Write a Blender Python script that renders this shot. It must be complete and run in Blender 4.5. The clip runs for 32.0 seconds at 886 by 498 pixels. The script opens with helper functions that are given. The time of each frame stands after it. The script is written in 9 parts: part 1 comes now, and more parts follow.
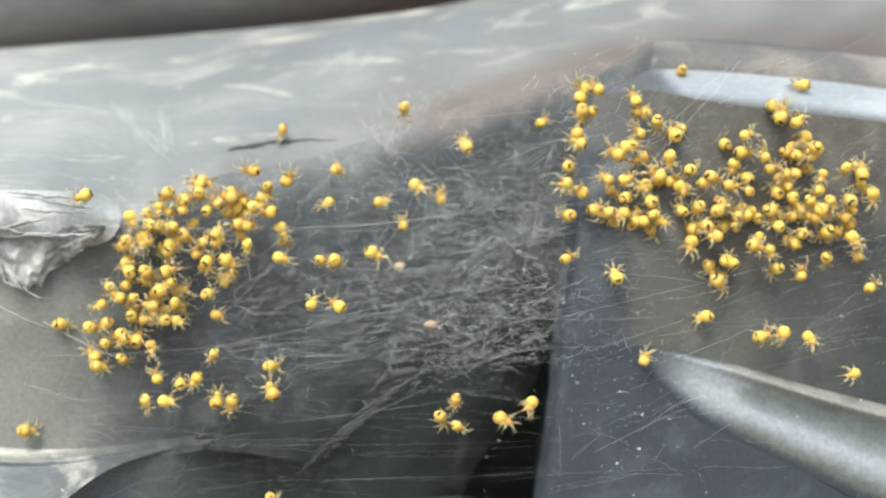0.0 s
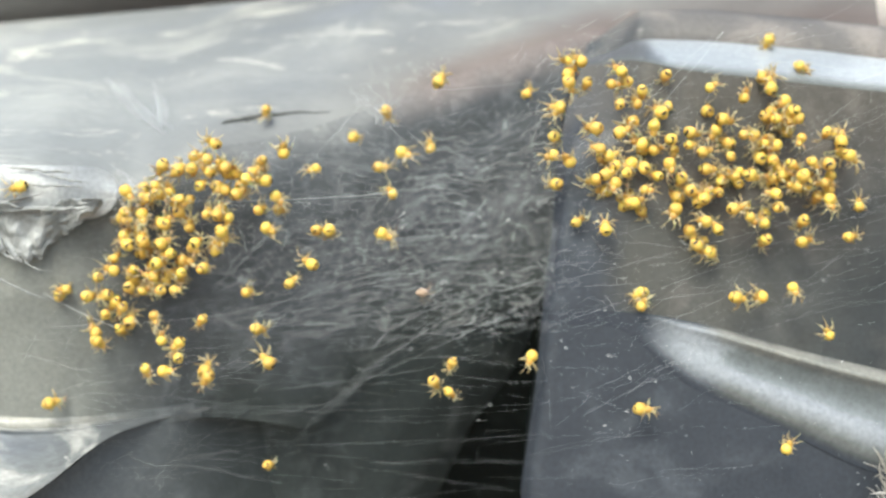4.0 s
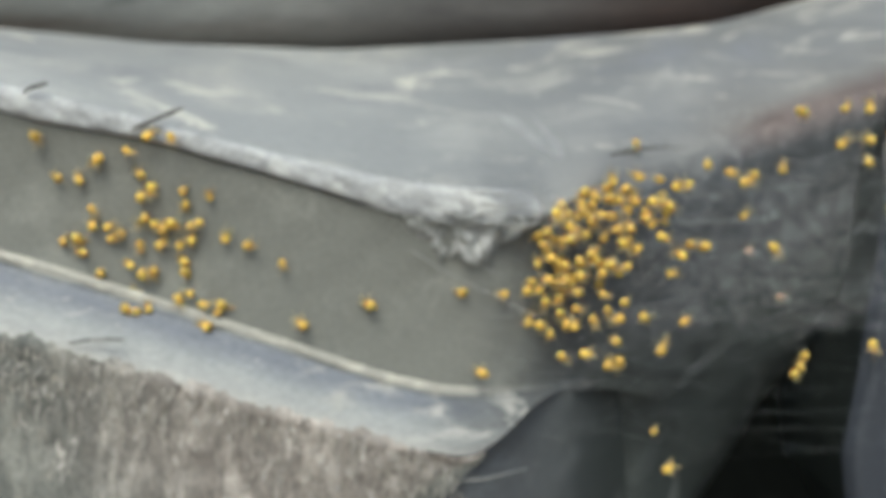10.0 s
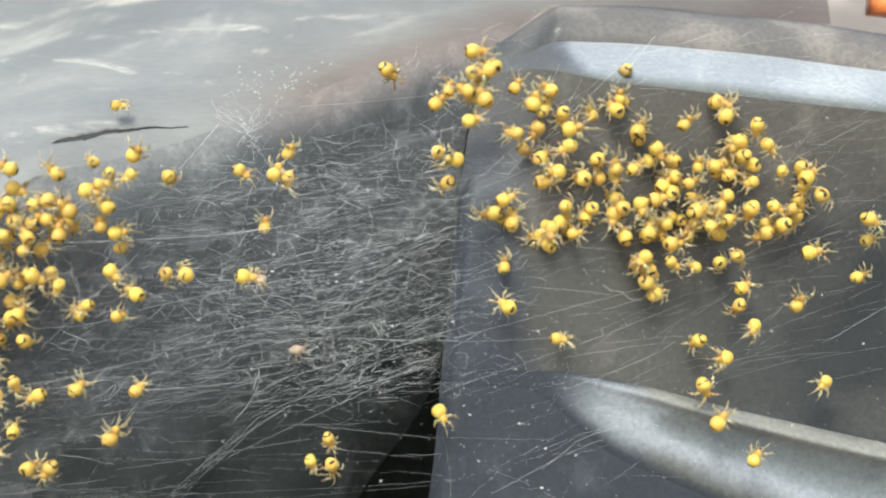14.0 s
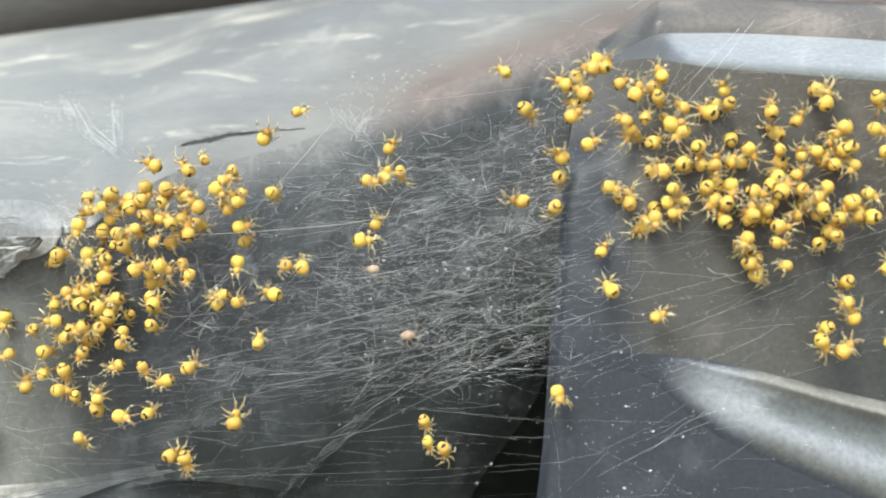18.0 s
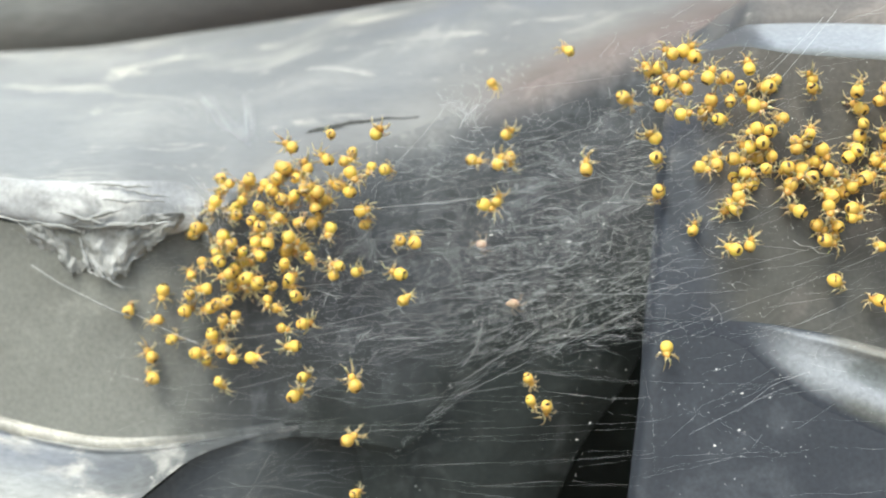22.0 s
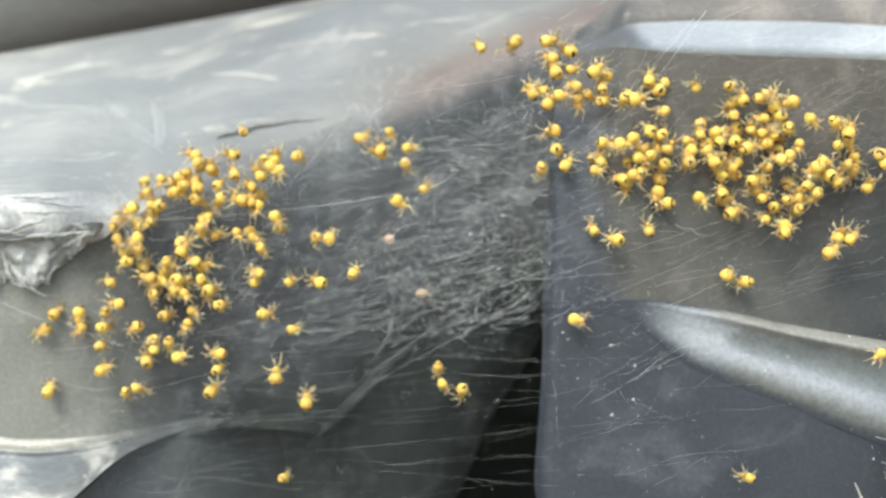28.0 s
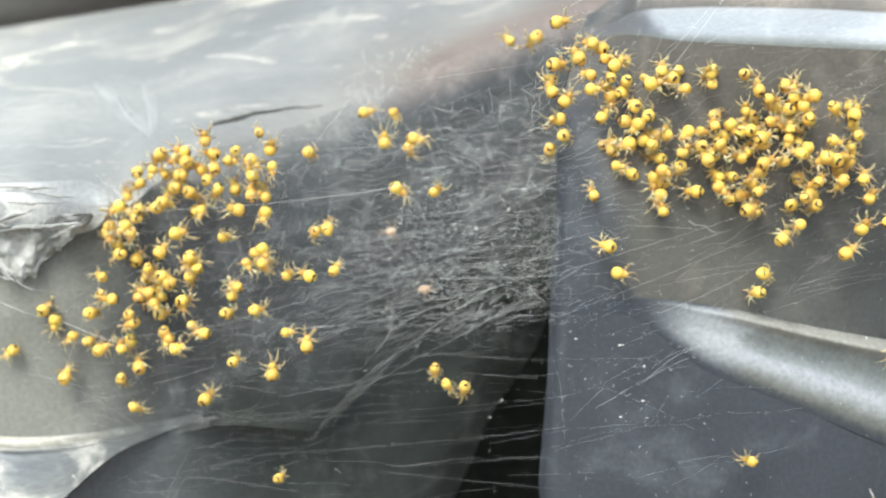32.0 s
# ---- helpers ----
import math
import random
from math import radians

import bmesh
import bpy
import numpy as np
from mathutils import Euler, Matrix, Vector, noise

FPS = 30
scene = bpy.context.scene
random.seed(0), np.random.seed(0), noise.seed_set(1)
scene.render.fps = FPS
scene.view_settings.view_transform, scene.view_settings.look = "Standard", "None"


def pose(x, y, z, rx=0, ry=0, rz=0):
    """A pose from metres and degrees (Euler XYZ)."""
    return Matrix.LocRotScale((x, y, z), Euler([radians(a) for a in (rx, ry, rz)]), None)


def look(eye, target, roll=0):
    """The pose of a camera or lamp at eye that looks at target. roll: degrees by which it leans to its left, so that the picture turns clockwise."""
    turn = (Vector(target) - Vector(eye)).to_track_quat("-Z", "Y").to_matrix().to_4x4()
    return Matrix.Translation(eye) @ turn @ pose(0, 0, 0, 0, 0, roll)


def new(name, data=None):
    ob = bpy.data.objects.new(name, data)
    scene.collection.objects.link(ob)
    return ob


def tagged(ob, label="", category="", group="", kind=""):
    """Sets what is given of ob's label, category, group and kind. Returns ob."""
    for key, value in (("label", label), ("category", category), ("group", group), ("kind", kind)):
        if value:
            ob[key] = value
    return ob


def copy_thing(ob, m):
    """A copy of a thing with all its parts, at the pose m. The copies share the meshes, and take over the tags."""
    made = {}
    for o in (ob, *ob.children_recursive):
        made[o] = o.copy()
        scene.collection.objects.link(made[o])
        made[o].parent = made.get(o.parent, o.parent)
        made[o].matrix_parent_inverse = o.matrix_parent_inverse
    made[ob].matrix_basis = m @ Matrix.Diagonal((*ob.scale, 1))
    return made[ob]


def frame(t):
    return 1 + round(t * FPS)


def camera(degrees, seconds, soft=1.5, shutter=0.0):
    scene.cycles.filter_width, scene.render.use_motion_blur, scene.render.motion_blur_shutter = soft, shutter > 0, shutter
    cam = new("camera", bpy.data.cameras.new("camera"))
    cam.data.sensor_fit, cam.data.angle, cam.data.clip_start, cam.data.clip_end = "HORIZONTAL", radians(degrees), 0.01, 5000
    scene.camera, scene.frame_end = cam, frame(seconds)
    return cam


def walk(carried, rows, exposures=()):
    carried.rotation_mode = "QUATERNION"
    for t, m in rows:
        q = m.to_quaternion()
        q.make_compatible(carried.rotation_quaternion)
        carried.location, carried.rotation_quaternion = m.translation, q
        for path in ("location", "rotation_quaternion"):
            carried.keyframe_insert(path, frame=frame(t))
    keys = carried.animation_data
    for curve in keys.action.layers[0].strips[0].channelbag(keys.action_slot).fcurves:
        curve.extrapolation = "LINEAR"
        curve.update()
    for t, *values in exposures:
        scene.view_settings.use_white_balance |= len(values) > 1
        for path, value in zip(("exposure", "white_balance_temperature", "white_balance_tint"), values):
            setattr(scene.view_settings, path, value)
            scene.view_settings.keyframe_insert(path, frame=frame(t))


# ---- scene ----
MM = 0.001


def gaze(x, y, z, yaw, pitch, roll):
    """A camera pose from millimetres and degrees."""
    return pose(x * MM, y * MM, z * MM, 90 + pitch, 0, yaw) @ pose(0, 0, 0, 0, 0, roll)


# ---- camera and its path ----
cam = camera(42.0, 32.0, soft=2.0, shutter=0.5)
cam.data.dof.use_dof = True
cam.data.dof.focus_distance = 0.087
cam.data.dof.aperture_fstop = 26.0
walk(cam, [
    (0, gaze(-0.00, -100.00, -0.00, -0.00, -0.01, 0.03)),
    (0.5, gaze(-0.50, -100.48, -0.20, -0.54, 0.17, 0.06)),
    (1, gaze(-0.85, -100.71, -0.63, -1.07, 0.35, -0.36)),
    (1.5, gaze(-0.77, -101.21, 0.12, -1.21, -0.87, -0.52)),
    (2, gaze(-0.14, -101.15, -0.05, -0.93, -0.91, -0.48)),
    (2.5, gaze(-0.01, -101.70, -0.27, -0.79, -0.86, -0.53)),
    (4.5, gaze(0.40, -102.14, 0.42, -0.13, -1.86, -0.53)),
    (5, gaze(0.17, -101.72, 0.16, 0.05, -1.74, -0.59)),
    (5.5, gaze(-1.53, -104.60, 1.23, 3.25, -3.27, -0.62)),
    (6, gaze(-9.07, -111.64, 3.55, 3.65, -4.32, -0.57)),
    (6.5, gaze(-20.10, -114.90, 9.35, 1.24, -6.41, 0.17)),
    (7, gaze(-32.06, -126.79, 10.07, -1.10, -4.63, 1.49)),
    (7.5, gaze(-40.60, -129.13, 8.70, -1.97, -4.25, 2.02)),
    (8, gaze(-42.95, -128.95, 7.98, -1.96, -3.72, 1.77)),
    (8.5, gaze(-42.77, -129.25, 7.26, -1.79, -3.42, 1.80)),
    (9, gaze(-43.17, -129.28, 6.73, -2.00, -3.39, 1.60)),
    (9.5, gaze(-44.02, -128.34, 7.10, -2.77, -3.99, 1.54)),
    (10, gaze(-44.11, -127.39, 6.80, -2.75, -3.98, 1.37)),
    (10.5, gaze(-37.34, -128.32, 6.91, -1.88, -3.97, 1.17)),
    (10.8, gaze(-18.50, -132.40, 7.17, 0.72, -4.70, -0.15)),
    (11, gaze(-12.00, -128.40, 7.20, -1.55, -6.20, -1.60)),
    (11.2, gaze(-5.30, -120.00, 6.70, -1.06, -7.65, -0.60)),
    (11.5, gaze(2.69, -116.38, 6.11, -3.69, -7.85, -1.42)),
    (11.8, gaze(8.17, -106.46, 4.79, -2.27, -5.90, -1.30)),
    (12, gaze(5.59, -102.90, 5.92, -3.49, -5.58, -0.59)),
    (12.2, gaze(6.48, -97.52, 5.59, -1.25, -5.00, -1.34)),
    (12.5, gaze(7.28, -87.83, 5.58, -1.76, -5.93, -1.49)),
    (13, gaze(4.03, -87.31, 5.38, -3.71, -4.13, -0.82)),
    (13.5, gaze(4.27, -86.03, 5.78, -3.38, -3.63, -0.83)),
    (14, gaze(3.95, -85.36, 5.79, -3.83, -3.56, -0.79)),
    (14.5, gaze(4.23, -85.05, 5.83, -3.07, -3.09, -0.92)),
    (16.5, gaze(5.63, -86.03, 2.91, 0.87, -1.35, -1.54)),
    (17, gaze(6.01, -86.71, 1.96, 2.54, -1.02, -1.52)),
    (17.5, gaze(5.18, -87.17, 2.35, 2.53, -1.58, -1.74)),
    (18, gaze(5.98, -88.22, 2.04, 2.86, -1.40, -2.00)),
    (18.5, gaze(5.44, -88.72, 1.75, 2.99, -1.26, -2.19)),
    (19, gaze(6.24, -88.71, 0.72, 3.39, -0.98, -2.08)),
    (19.5, gaze(5.00, -87.13, 1.74, 3.38, -2.07, -2.46)),
    (20, gaze(4.81, -92.10, 1.78, 6.09, -0.81, -1.13)),
    (20.5, gaze(5.62, -92.95, 0.95, 5.94, -0.46, -1.27)),
    (21, gaze(5.42, -93.31, 0.49, 6.49, -0.67, -1.36)),
    (21.5, gaze(5.44, -93.87, -0.09, 6.61, -0.46, -1.74)),
    (22, gaze(6.06, -96.12, -0.89, 7.78, -0.54, -1.96)),
    (22.5, gaze(3.98, -93.88, 0.09, 6.28, -1.13, -2.29)),
    (23, gaze(3.87, -93.11, 1.05, 3.79, -1.38, -3.34)),
    (23.5, gaze(5.38, -97.11, 0.80, 3.50, -0.85, -3.38)),
    (24, gaze(5.84, -99.54, 0.50, 4.00, -0.34, -3.49)),
    (24.5, gaze(6.05, -100.17, 0.72, 3.70, -0.36, -3.48)),
    (26.5, gaze(6.28, -103.31, 1.10, 3.82, -0.57, -4.47)),
    (27, gaze(6.65, -103.87, 0.99, 4.00, -0.64, -4.37)),
    (27.5, gaze(6.05, -102.07, 0.74, 2.90, -2.30, -4.41)),
    (28, gaze(6.11, -102.36, 1.31, 2.92, -2.30, -4.44)),
    (28.5, gaze(7.21, -100.30, 0.43, 3.59, -2.79, -4.30)),
    (29, gaze(7.25, -100.17, 0.53, 3.06, -2.96, -4.34)),
    (29.5, gaze(7.05, -99.56, 0.90, 2.76, -3.23, -4.29)),
    (30, gaze(6.61, -99.38, 1.17, 2.52, -2.87, -4.30)),
    (30.5, gaze(6.43, -98.78, 2.09, 2.82, -3.25, -4.37)),
    (31, gaze(5.68, -98.16, 2.34, 2.62, -3.57, -4.05)),
    (31.5, gaze(5.60, -97.88, 3.05, 2.76, -3.75, -4.03)),
    (32, gaze(4.68, -98.58, 3.54, 2.39, -3.97, -3.97)),
], exposures=[(t, stops, 6220, -1.5) for t, stops in ((0, 1.38), (2, 1.38), (5, 1.5), (6, 1.5), (7, 1.2), (8, 0.92), (9, 0.73), (10.3, 0.72), (10.9, 0.7), (11.7, 0.75), (12.5, 1.22), (17, 1.38), (20, 1.4), (22, 1.38), (24, 1.46), (27, 1.4), (29, 1.48), (30.5, 1.58), (32, 1.57))])

# ---- light ----
world = bpy.data.worlds.new("sky")
scene.world = world
world.use_nodes = True
wn = world.node_tree.nodes
sky = wn.new("ShaderNodeTexSky")
sky.sky_type = "NISHITA"
sky.sun_disc = False
sky.sun_elevation = radians(52)
sky.sun_rotation = radians(200)
sky.dust_density = 4.0
wn["Background"].inputs["Strength"].default_value = 0.13
world.node_tree.links.new(sky.outputs[0], wn["Background"].inputs["Color"])
sun = new("sun", bpy.data.lights.new("sun", "SUN"))
sun.data.energy = 1.3
sun.data.angle = radians(25)
sun.data.color = (1.0, 0.95, 0.88)
sun.matrix_world = look((-0.25, -0.75, 1.0), (0, 0, 0))


# ---- materials ----
def mixed(name, dark, light, scale=300.0, amount=0.5, rough=(0.35, 0.6), bump=0.3, stain=None, stain_scale=60.0,
          stain_amount=0.5, stretch=(1, 1, 1), spec=0.5, fine=2500.0, across=None, fade=None, bands=None, scuff=None, grain=1.0, patch=None):
    """Weathered plastic: two tones by a mottled mask, stains at a larger scale, fine grain and relief."""
    m = bpy.data.materials.new(name)
    m.use_nodes = True
    nt = m.node_tree
    n, l = nt.nodes, nt.links
    b = n["Principled BSDF"]
    co = n.new("ShaderNodeTexCoord")
    mp = n.new("ShaderNodeMapping")
    mp.inputs["Scale"].default_value = stretch
    l.new(co.outputs["Object"], mp.inputs["Vector"])

    def noise_at(s, detail, rough_, dist=0.0):
        t = n.new("ShaderNodeTexNoise")
        t.inputs["Scale"].default_value = s
        t.inputs["Detail"].default_value = detail
        t.inputs["Roughness"].default_value = rough_
        t.inputs["Distortion"].default_value = dist
        l.new(mp.outputs[0], t.inputs["Vector"])
        return t

    def ramp(src, lo, hi):
        r = n.new("ShaderNodeMapRange")
        r.inputs["From Min"].default_value = lo
        r.inputs["From Max"].default_value = hi
        r.interpolation_type = "SMOOTHSTEP"
        l.new(src, r.inputs["Value"])
        return r.outputs[0]

    def mix(a, c, f):
        x = n.new("ShaderNodeMix")
        x.data_type = "RGBA"
        for sock, v in ((x.inputs[6], a), (x.inputs[7], c)):
            if isinstance(v, tuple):
                sock.default_value = (*v, 1)
            else:
                l.new(v, sock)
        l.new(f, x.inputs[0])
        return x.outputs[2]

    big = noise_at(scale, 6, 0.6, 0.6)
    mask = ramp(big.outputs["Fac"], 0.75 - amount * 0.6, 0.95 - amount * 0.6)
    col = mix(dark, light, mask)
    if stain:
        st = noise_at(stain_scale, 4, 0.55, 1.2)
        col = mix(col, stain, ramp(st.outputs["Fac"], 0.72 - stain_amount * 0.4, 0.85 - stain_amount * 0.3))
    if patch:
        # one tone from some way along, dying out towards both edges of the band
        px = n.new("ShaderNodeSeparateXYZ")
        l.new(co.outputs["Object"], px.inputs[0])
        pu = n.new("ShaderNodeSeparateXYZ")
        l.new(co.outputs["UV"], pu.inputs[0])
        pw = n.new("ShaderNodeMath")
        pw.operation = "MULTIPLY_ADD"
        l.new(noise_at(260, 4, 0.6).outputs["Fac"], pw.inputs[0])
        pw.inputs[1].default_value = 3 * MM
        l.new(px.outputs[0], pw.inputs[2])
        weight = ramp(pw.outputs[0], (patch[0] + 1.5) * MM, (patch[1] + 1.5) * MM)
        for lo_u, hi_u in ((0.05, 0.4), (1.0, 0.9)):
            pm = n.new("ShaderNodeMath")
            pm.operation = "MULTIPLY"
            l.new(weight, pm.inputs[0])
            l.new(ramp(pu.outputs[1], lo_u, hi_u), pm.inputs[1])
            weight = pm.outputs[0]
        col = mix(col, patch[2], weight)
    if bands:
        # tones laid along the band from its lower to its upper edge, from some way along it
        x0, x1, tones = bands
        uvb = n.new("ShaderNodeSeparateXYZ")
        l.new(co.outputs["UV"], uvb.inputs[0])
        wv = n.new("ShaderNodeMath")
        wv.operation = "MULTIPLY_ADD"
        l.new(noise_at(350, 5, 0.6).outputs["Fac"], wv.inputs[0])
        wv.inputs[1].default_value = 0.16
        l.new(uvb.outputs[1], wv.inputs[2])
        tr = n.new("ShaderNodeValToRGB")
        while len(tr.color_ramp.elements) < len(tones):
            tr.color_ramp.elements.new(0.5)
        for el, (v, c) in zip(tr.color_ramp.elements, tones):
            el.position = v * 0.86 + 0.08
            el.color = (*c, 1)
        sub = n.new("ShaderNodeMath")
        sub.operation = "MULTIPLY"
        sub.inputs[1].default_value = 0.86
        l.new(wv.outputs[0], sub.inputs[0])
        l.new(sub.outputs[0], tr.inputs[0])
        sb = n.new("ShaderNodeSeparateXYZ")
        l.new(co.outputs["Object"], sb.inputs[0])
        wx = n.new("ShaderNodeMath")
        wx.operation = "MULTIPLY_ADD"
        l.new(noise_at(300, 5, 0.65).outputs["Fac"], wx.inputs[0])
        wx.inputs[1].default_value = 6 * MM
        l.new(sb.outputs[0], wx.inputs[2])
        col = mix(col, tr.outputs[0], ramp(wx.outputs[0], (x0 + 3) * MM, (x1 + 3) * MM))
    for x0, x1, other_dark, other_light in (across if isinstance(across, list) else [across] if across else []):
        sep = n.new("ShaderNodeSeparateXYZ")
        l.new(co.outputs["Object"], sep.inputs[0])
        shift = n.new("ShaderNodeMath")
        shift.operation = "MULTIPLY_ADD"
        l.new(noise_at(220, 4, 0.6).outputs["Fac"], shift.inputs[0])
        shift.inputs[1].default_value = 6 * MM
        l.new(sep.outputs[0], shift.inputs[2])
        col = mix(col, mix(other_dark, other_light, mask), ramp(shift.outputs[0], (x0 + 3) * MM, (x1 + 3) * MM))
    for tone, size, level, wide in (scuff if isinstance(scuff, list) else [scuff] if scuff else []):
        # pale rubbed patches
        sc = noise_at(size, 6, 0.62, 1.6)
        col = mix(col, tone, ramp(sc.outputs["Fac"], level, level + wide))
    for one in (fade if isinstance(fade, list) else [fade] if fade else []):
        # tones towards one edge of the band, from some way along it: wear, dust, painted shade
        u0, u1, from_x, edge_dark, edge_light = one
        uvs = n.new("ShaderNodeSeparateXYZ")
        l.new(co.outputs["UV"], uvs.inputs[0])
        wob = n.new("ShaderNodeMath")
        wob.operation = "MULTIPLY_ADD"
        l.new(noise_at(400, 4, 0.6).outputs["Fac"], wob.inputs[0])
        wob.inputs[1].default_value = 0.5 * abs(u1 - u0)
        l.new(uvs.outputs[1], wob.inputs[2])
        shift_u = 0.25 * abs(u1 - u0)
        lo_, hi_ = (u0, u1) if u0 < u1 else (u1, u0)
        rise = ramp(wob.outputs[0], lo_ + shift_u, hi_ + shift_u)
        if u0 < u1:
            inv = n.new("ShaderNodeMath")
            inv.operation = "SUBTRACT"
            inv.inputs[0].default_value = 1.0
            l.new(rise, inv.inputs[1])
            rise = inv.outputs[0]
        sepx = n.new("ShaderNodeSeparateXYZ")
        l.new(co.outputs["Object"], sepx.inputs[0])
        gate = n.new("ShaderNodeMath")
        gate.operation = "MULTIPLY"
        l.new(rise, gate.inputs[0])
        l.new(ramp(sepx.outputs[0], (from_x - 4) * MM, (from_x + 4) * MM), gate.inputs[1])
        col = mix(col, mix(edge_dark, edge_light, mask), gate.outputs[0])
    gr = noise_at(fine, 3, 0.6)
    hue = n.new("ShaderNodeHueSaturation")
    l.new(col, hue.inputs["Color"])
    l.new(ramp(gr.outputs["Fac"], 0.5 - 1.8 / grain, 0.5 + 1.8 / grain), hue.inputs["Value"])
    mul = n.new("ShaderNodeMath")
    mul.operation = "MULTIPLY"
    mul.inputs[1].default_value = 2.0
    l.new(hue.inputs["Value"].links[0].from_socket, mul.inputs[0])
    l.new(mul.outputs[0], hue.inputs["Value"])
    l.new(hue.outputs[0], b.inputs["Base Color"])
    rr = n.new("ShaderNodeMapRange")
    rr.inputs["To Min"].default_value, rr.inputs["To Max"].default_value = rough
    l.new(mask, rr.inputs["Value"])
    l.new(rr.outputs[0], b.inputs["Roughness"])
    b.inputs["Specular IOR Level"].default_value = spec
    mid = noise_at(scale * 3.0, 5, 0.65)
    add = n.new("ShaderNodeMath")
    add.operation = "MULTIPLY_ADD"
    l.new(gr.outputs["Fac"], add.inputs[0])
    add.inputs[1].default_value = 0.35
    l.new(mid.outputs["Fac"], add.inputs[2])
    bp = n.new("ShaderNodeBump")
    bp.inputs["Strength"].default_value = bump
    bp.inputs["Distance"].default_value = 0.0006 if bump > 0.45 else 0.0002
    l.new(add.outputs[0], bp.inputs["Height"])
    l.new(bp.outputs[0], b.inputs["Normal"])
    return m


def plain(name, color, rough=0.5):
    """One tone with a faint mottling."""
    m = bpy.data.materials.new(name)
    m.use_nodes = True
    n, l = m.node_tree.nodes, m.node_tree.links
    b = n["Principled BSDF"]
    co = n.new("ShaderNodeTexCoord")
    nz = n.new("ShaderNodeTexNoise")
    nz.inputs["Scale"].default_value = 350
    nz.inputs["Detail"].default_value = 5
    l.new(co.outputs["Object"], nz.inputs["Vector"])
    r = n.new("ShaderNodeMapRange")
    r.inputs["From Min"].default_value, r.inputs["From Max"].default_value = 0.3, 0.7
    r.inputs["To Min"].default_value, r.inputs["To Max"].default_value = 0.8, 1.15
    l.new(nz.outputs["Fac"], r.inputs["Value"])
    hue = n.new("ShaderNodeHueSaturation")
    hue.inputs["Color"].default_value = (*color, 1)
    l.new(r.outputs[0], hue.inputs["Value"])
    l.new(hue.outputs[0], b.inputs["Base Color"])
    b.inputs["Roughness"].default_value = rough
    return m


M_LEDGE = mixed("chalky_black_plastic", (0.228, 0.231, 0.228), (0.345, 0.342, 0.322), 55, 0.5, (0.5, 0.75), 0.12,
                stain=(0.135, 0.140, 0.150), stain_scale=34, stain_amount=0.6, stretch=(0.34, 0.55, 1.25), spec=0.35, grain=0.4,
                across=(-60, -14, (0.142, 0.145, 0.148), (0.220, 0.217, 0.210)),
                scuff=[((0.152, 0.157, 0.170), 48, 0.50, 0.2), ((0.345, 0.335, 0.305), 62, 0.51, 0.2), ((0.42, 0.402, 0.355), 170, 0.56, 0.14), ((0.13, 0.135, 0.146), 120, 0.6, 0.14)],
                # the turn into the hollow is shaded in colour; the brown edge is dust
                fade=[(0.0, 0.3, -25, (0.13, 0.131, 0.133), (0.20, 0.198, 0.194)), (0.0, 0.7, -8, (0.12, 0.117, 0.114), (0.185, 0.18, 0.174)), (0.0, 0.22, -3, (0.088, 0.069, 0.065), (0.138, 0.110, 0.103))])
M_LIP = mixed("bleached_plastic_edge", (0.28, 0.282, 0.288), (0.43, 0.428, 0.42), 130, 0.5, (0.5, 0.7), 0.35, spec=0.3, stain=(0.21, 0.21, 0.21), stain_scale=120, stain_amount=0.55)
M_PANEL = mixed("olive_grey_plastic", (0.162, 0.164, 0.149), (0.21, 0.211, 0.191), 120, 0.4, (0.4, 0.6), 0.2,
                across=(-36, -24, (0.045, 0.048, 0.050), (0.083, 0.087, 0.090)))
# across shades the right-hand end in colour, where the shelf fades into darkness
M_SHELF = mixed("worn_blue_grey_plastic", (0.19, 0.195, 0.21), (0.31, 0.312, 0.315), 140, 0.45, (0.45, 0.7), 0.25, stretch=(0.4, 1, 1.2), spec=0.3,
                bands=(-300, -290, ((0.0, (0.315, 0.305, 0.283)), (0.15, (0.265, 0.267, 0.262)), (0.34, (0.245, 0.253, 0.252)), (0.5, (0.19, 0.20, 0.214)), (0.68, (0.138, 0.148, 0.174)),
                                    (0.86, (0.155, 0.165, 0.184)), (0.95, (0.33, 0.32, 0.285)), (1.0, (0.30, 0.29, 0.26)))),
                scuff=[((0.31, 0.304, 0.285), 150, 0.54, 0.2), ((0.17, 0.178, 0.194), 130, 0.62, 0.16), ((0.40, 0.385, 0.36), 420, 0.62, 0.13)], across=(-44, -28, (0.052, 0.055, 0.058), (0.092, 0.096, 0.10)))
M_ROUGH = mixed("crusted_plastic", (0.12, 0.122, 0.112), (0.225, 0.223, 0.203), 150, 0.5, (0.8, 0.95), 0.6, stretch=(1.5, 1, 0.45), grain=2.2,
                across=(-84, -60, (0.205, 0.182, 0.165), (0.41, 0.37, 0.338)), scuff=[((0.46, 0.43, 0.40), 320, 0.58, 0.13), ((0.085, 0.088, 0.08), 260, 0.65, 0.13)],
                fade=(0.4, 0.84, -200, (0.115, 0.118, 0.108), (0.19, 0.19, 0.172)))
M_DARK = mixed("black_plastic", (0.072, 0.077, 0.084), (0.118, 0.125, 0.134), 150, 0.4, (0.4, 0.6), 0.2,
               across=(-30, -16, (0.038, 0.043, 0.042), (0.070, 0.076, 0.074)))
# black plastic made darker still, with the gap's shade put into its tone
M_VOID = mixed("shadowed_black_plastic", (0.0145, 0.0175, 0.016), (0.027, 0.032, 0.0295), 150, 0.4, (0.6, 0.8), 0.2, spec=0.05)
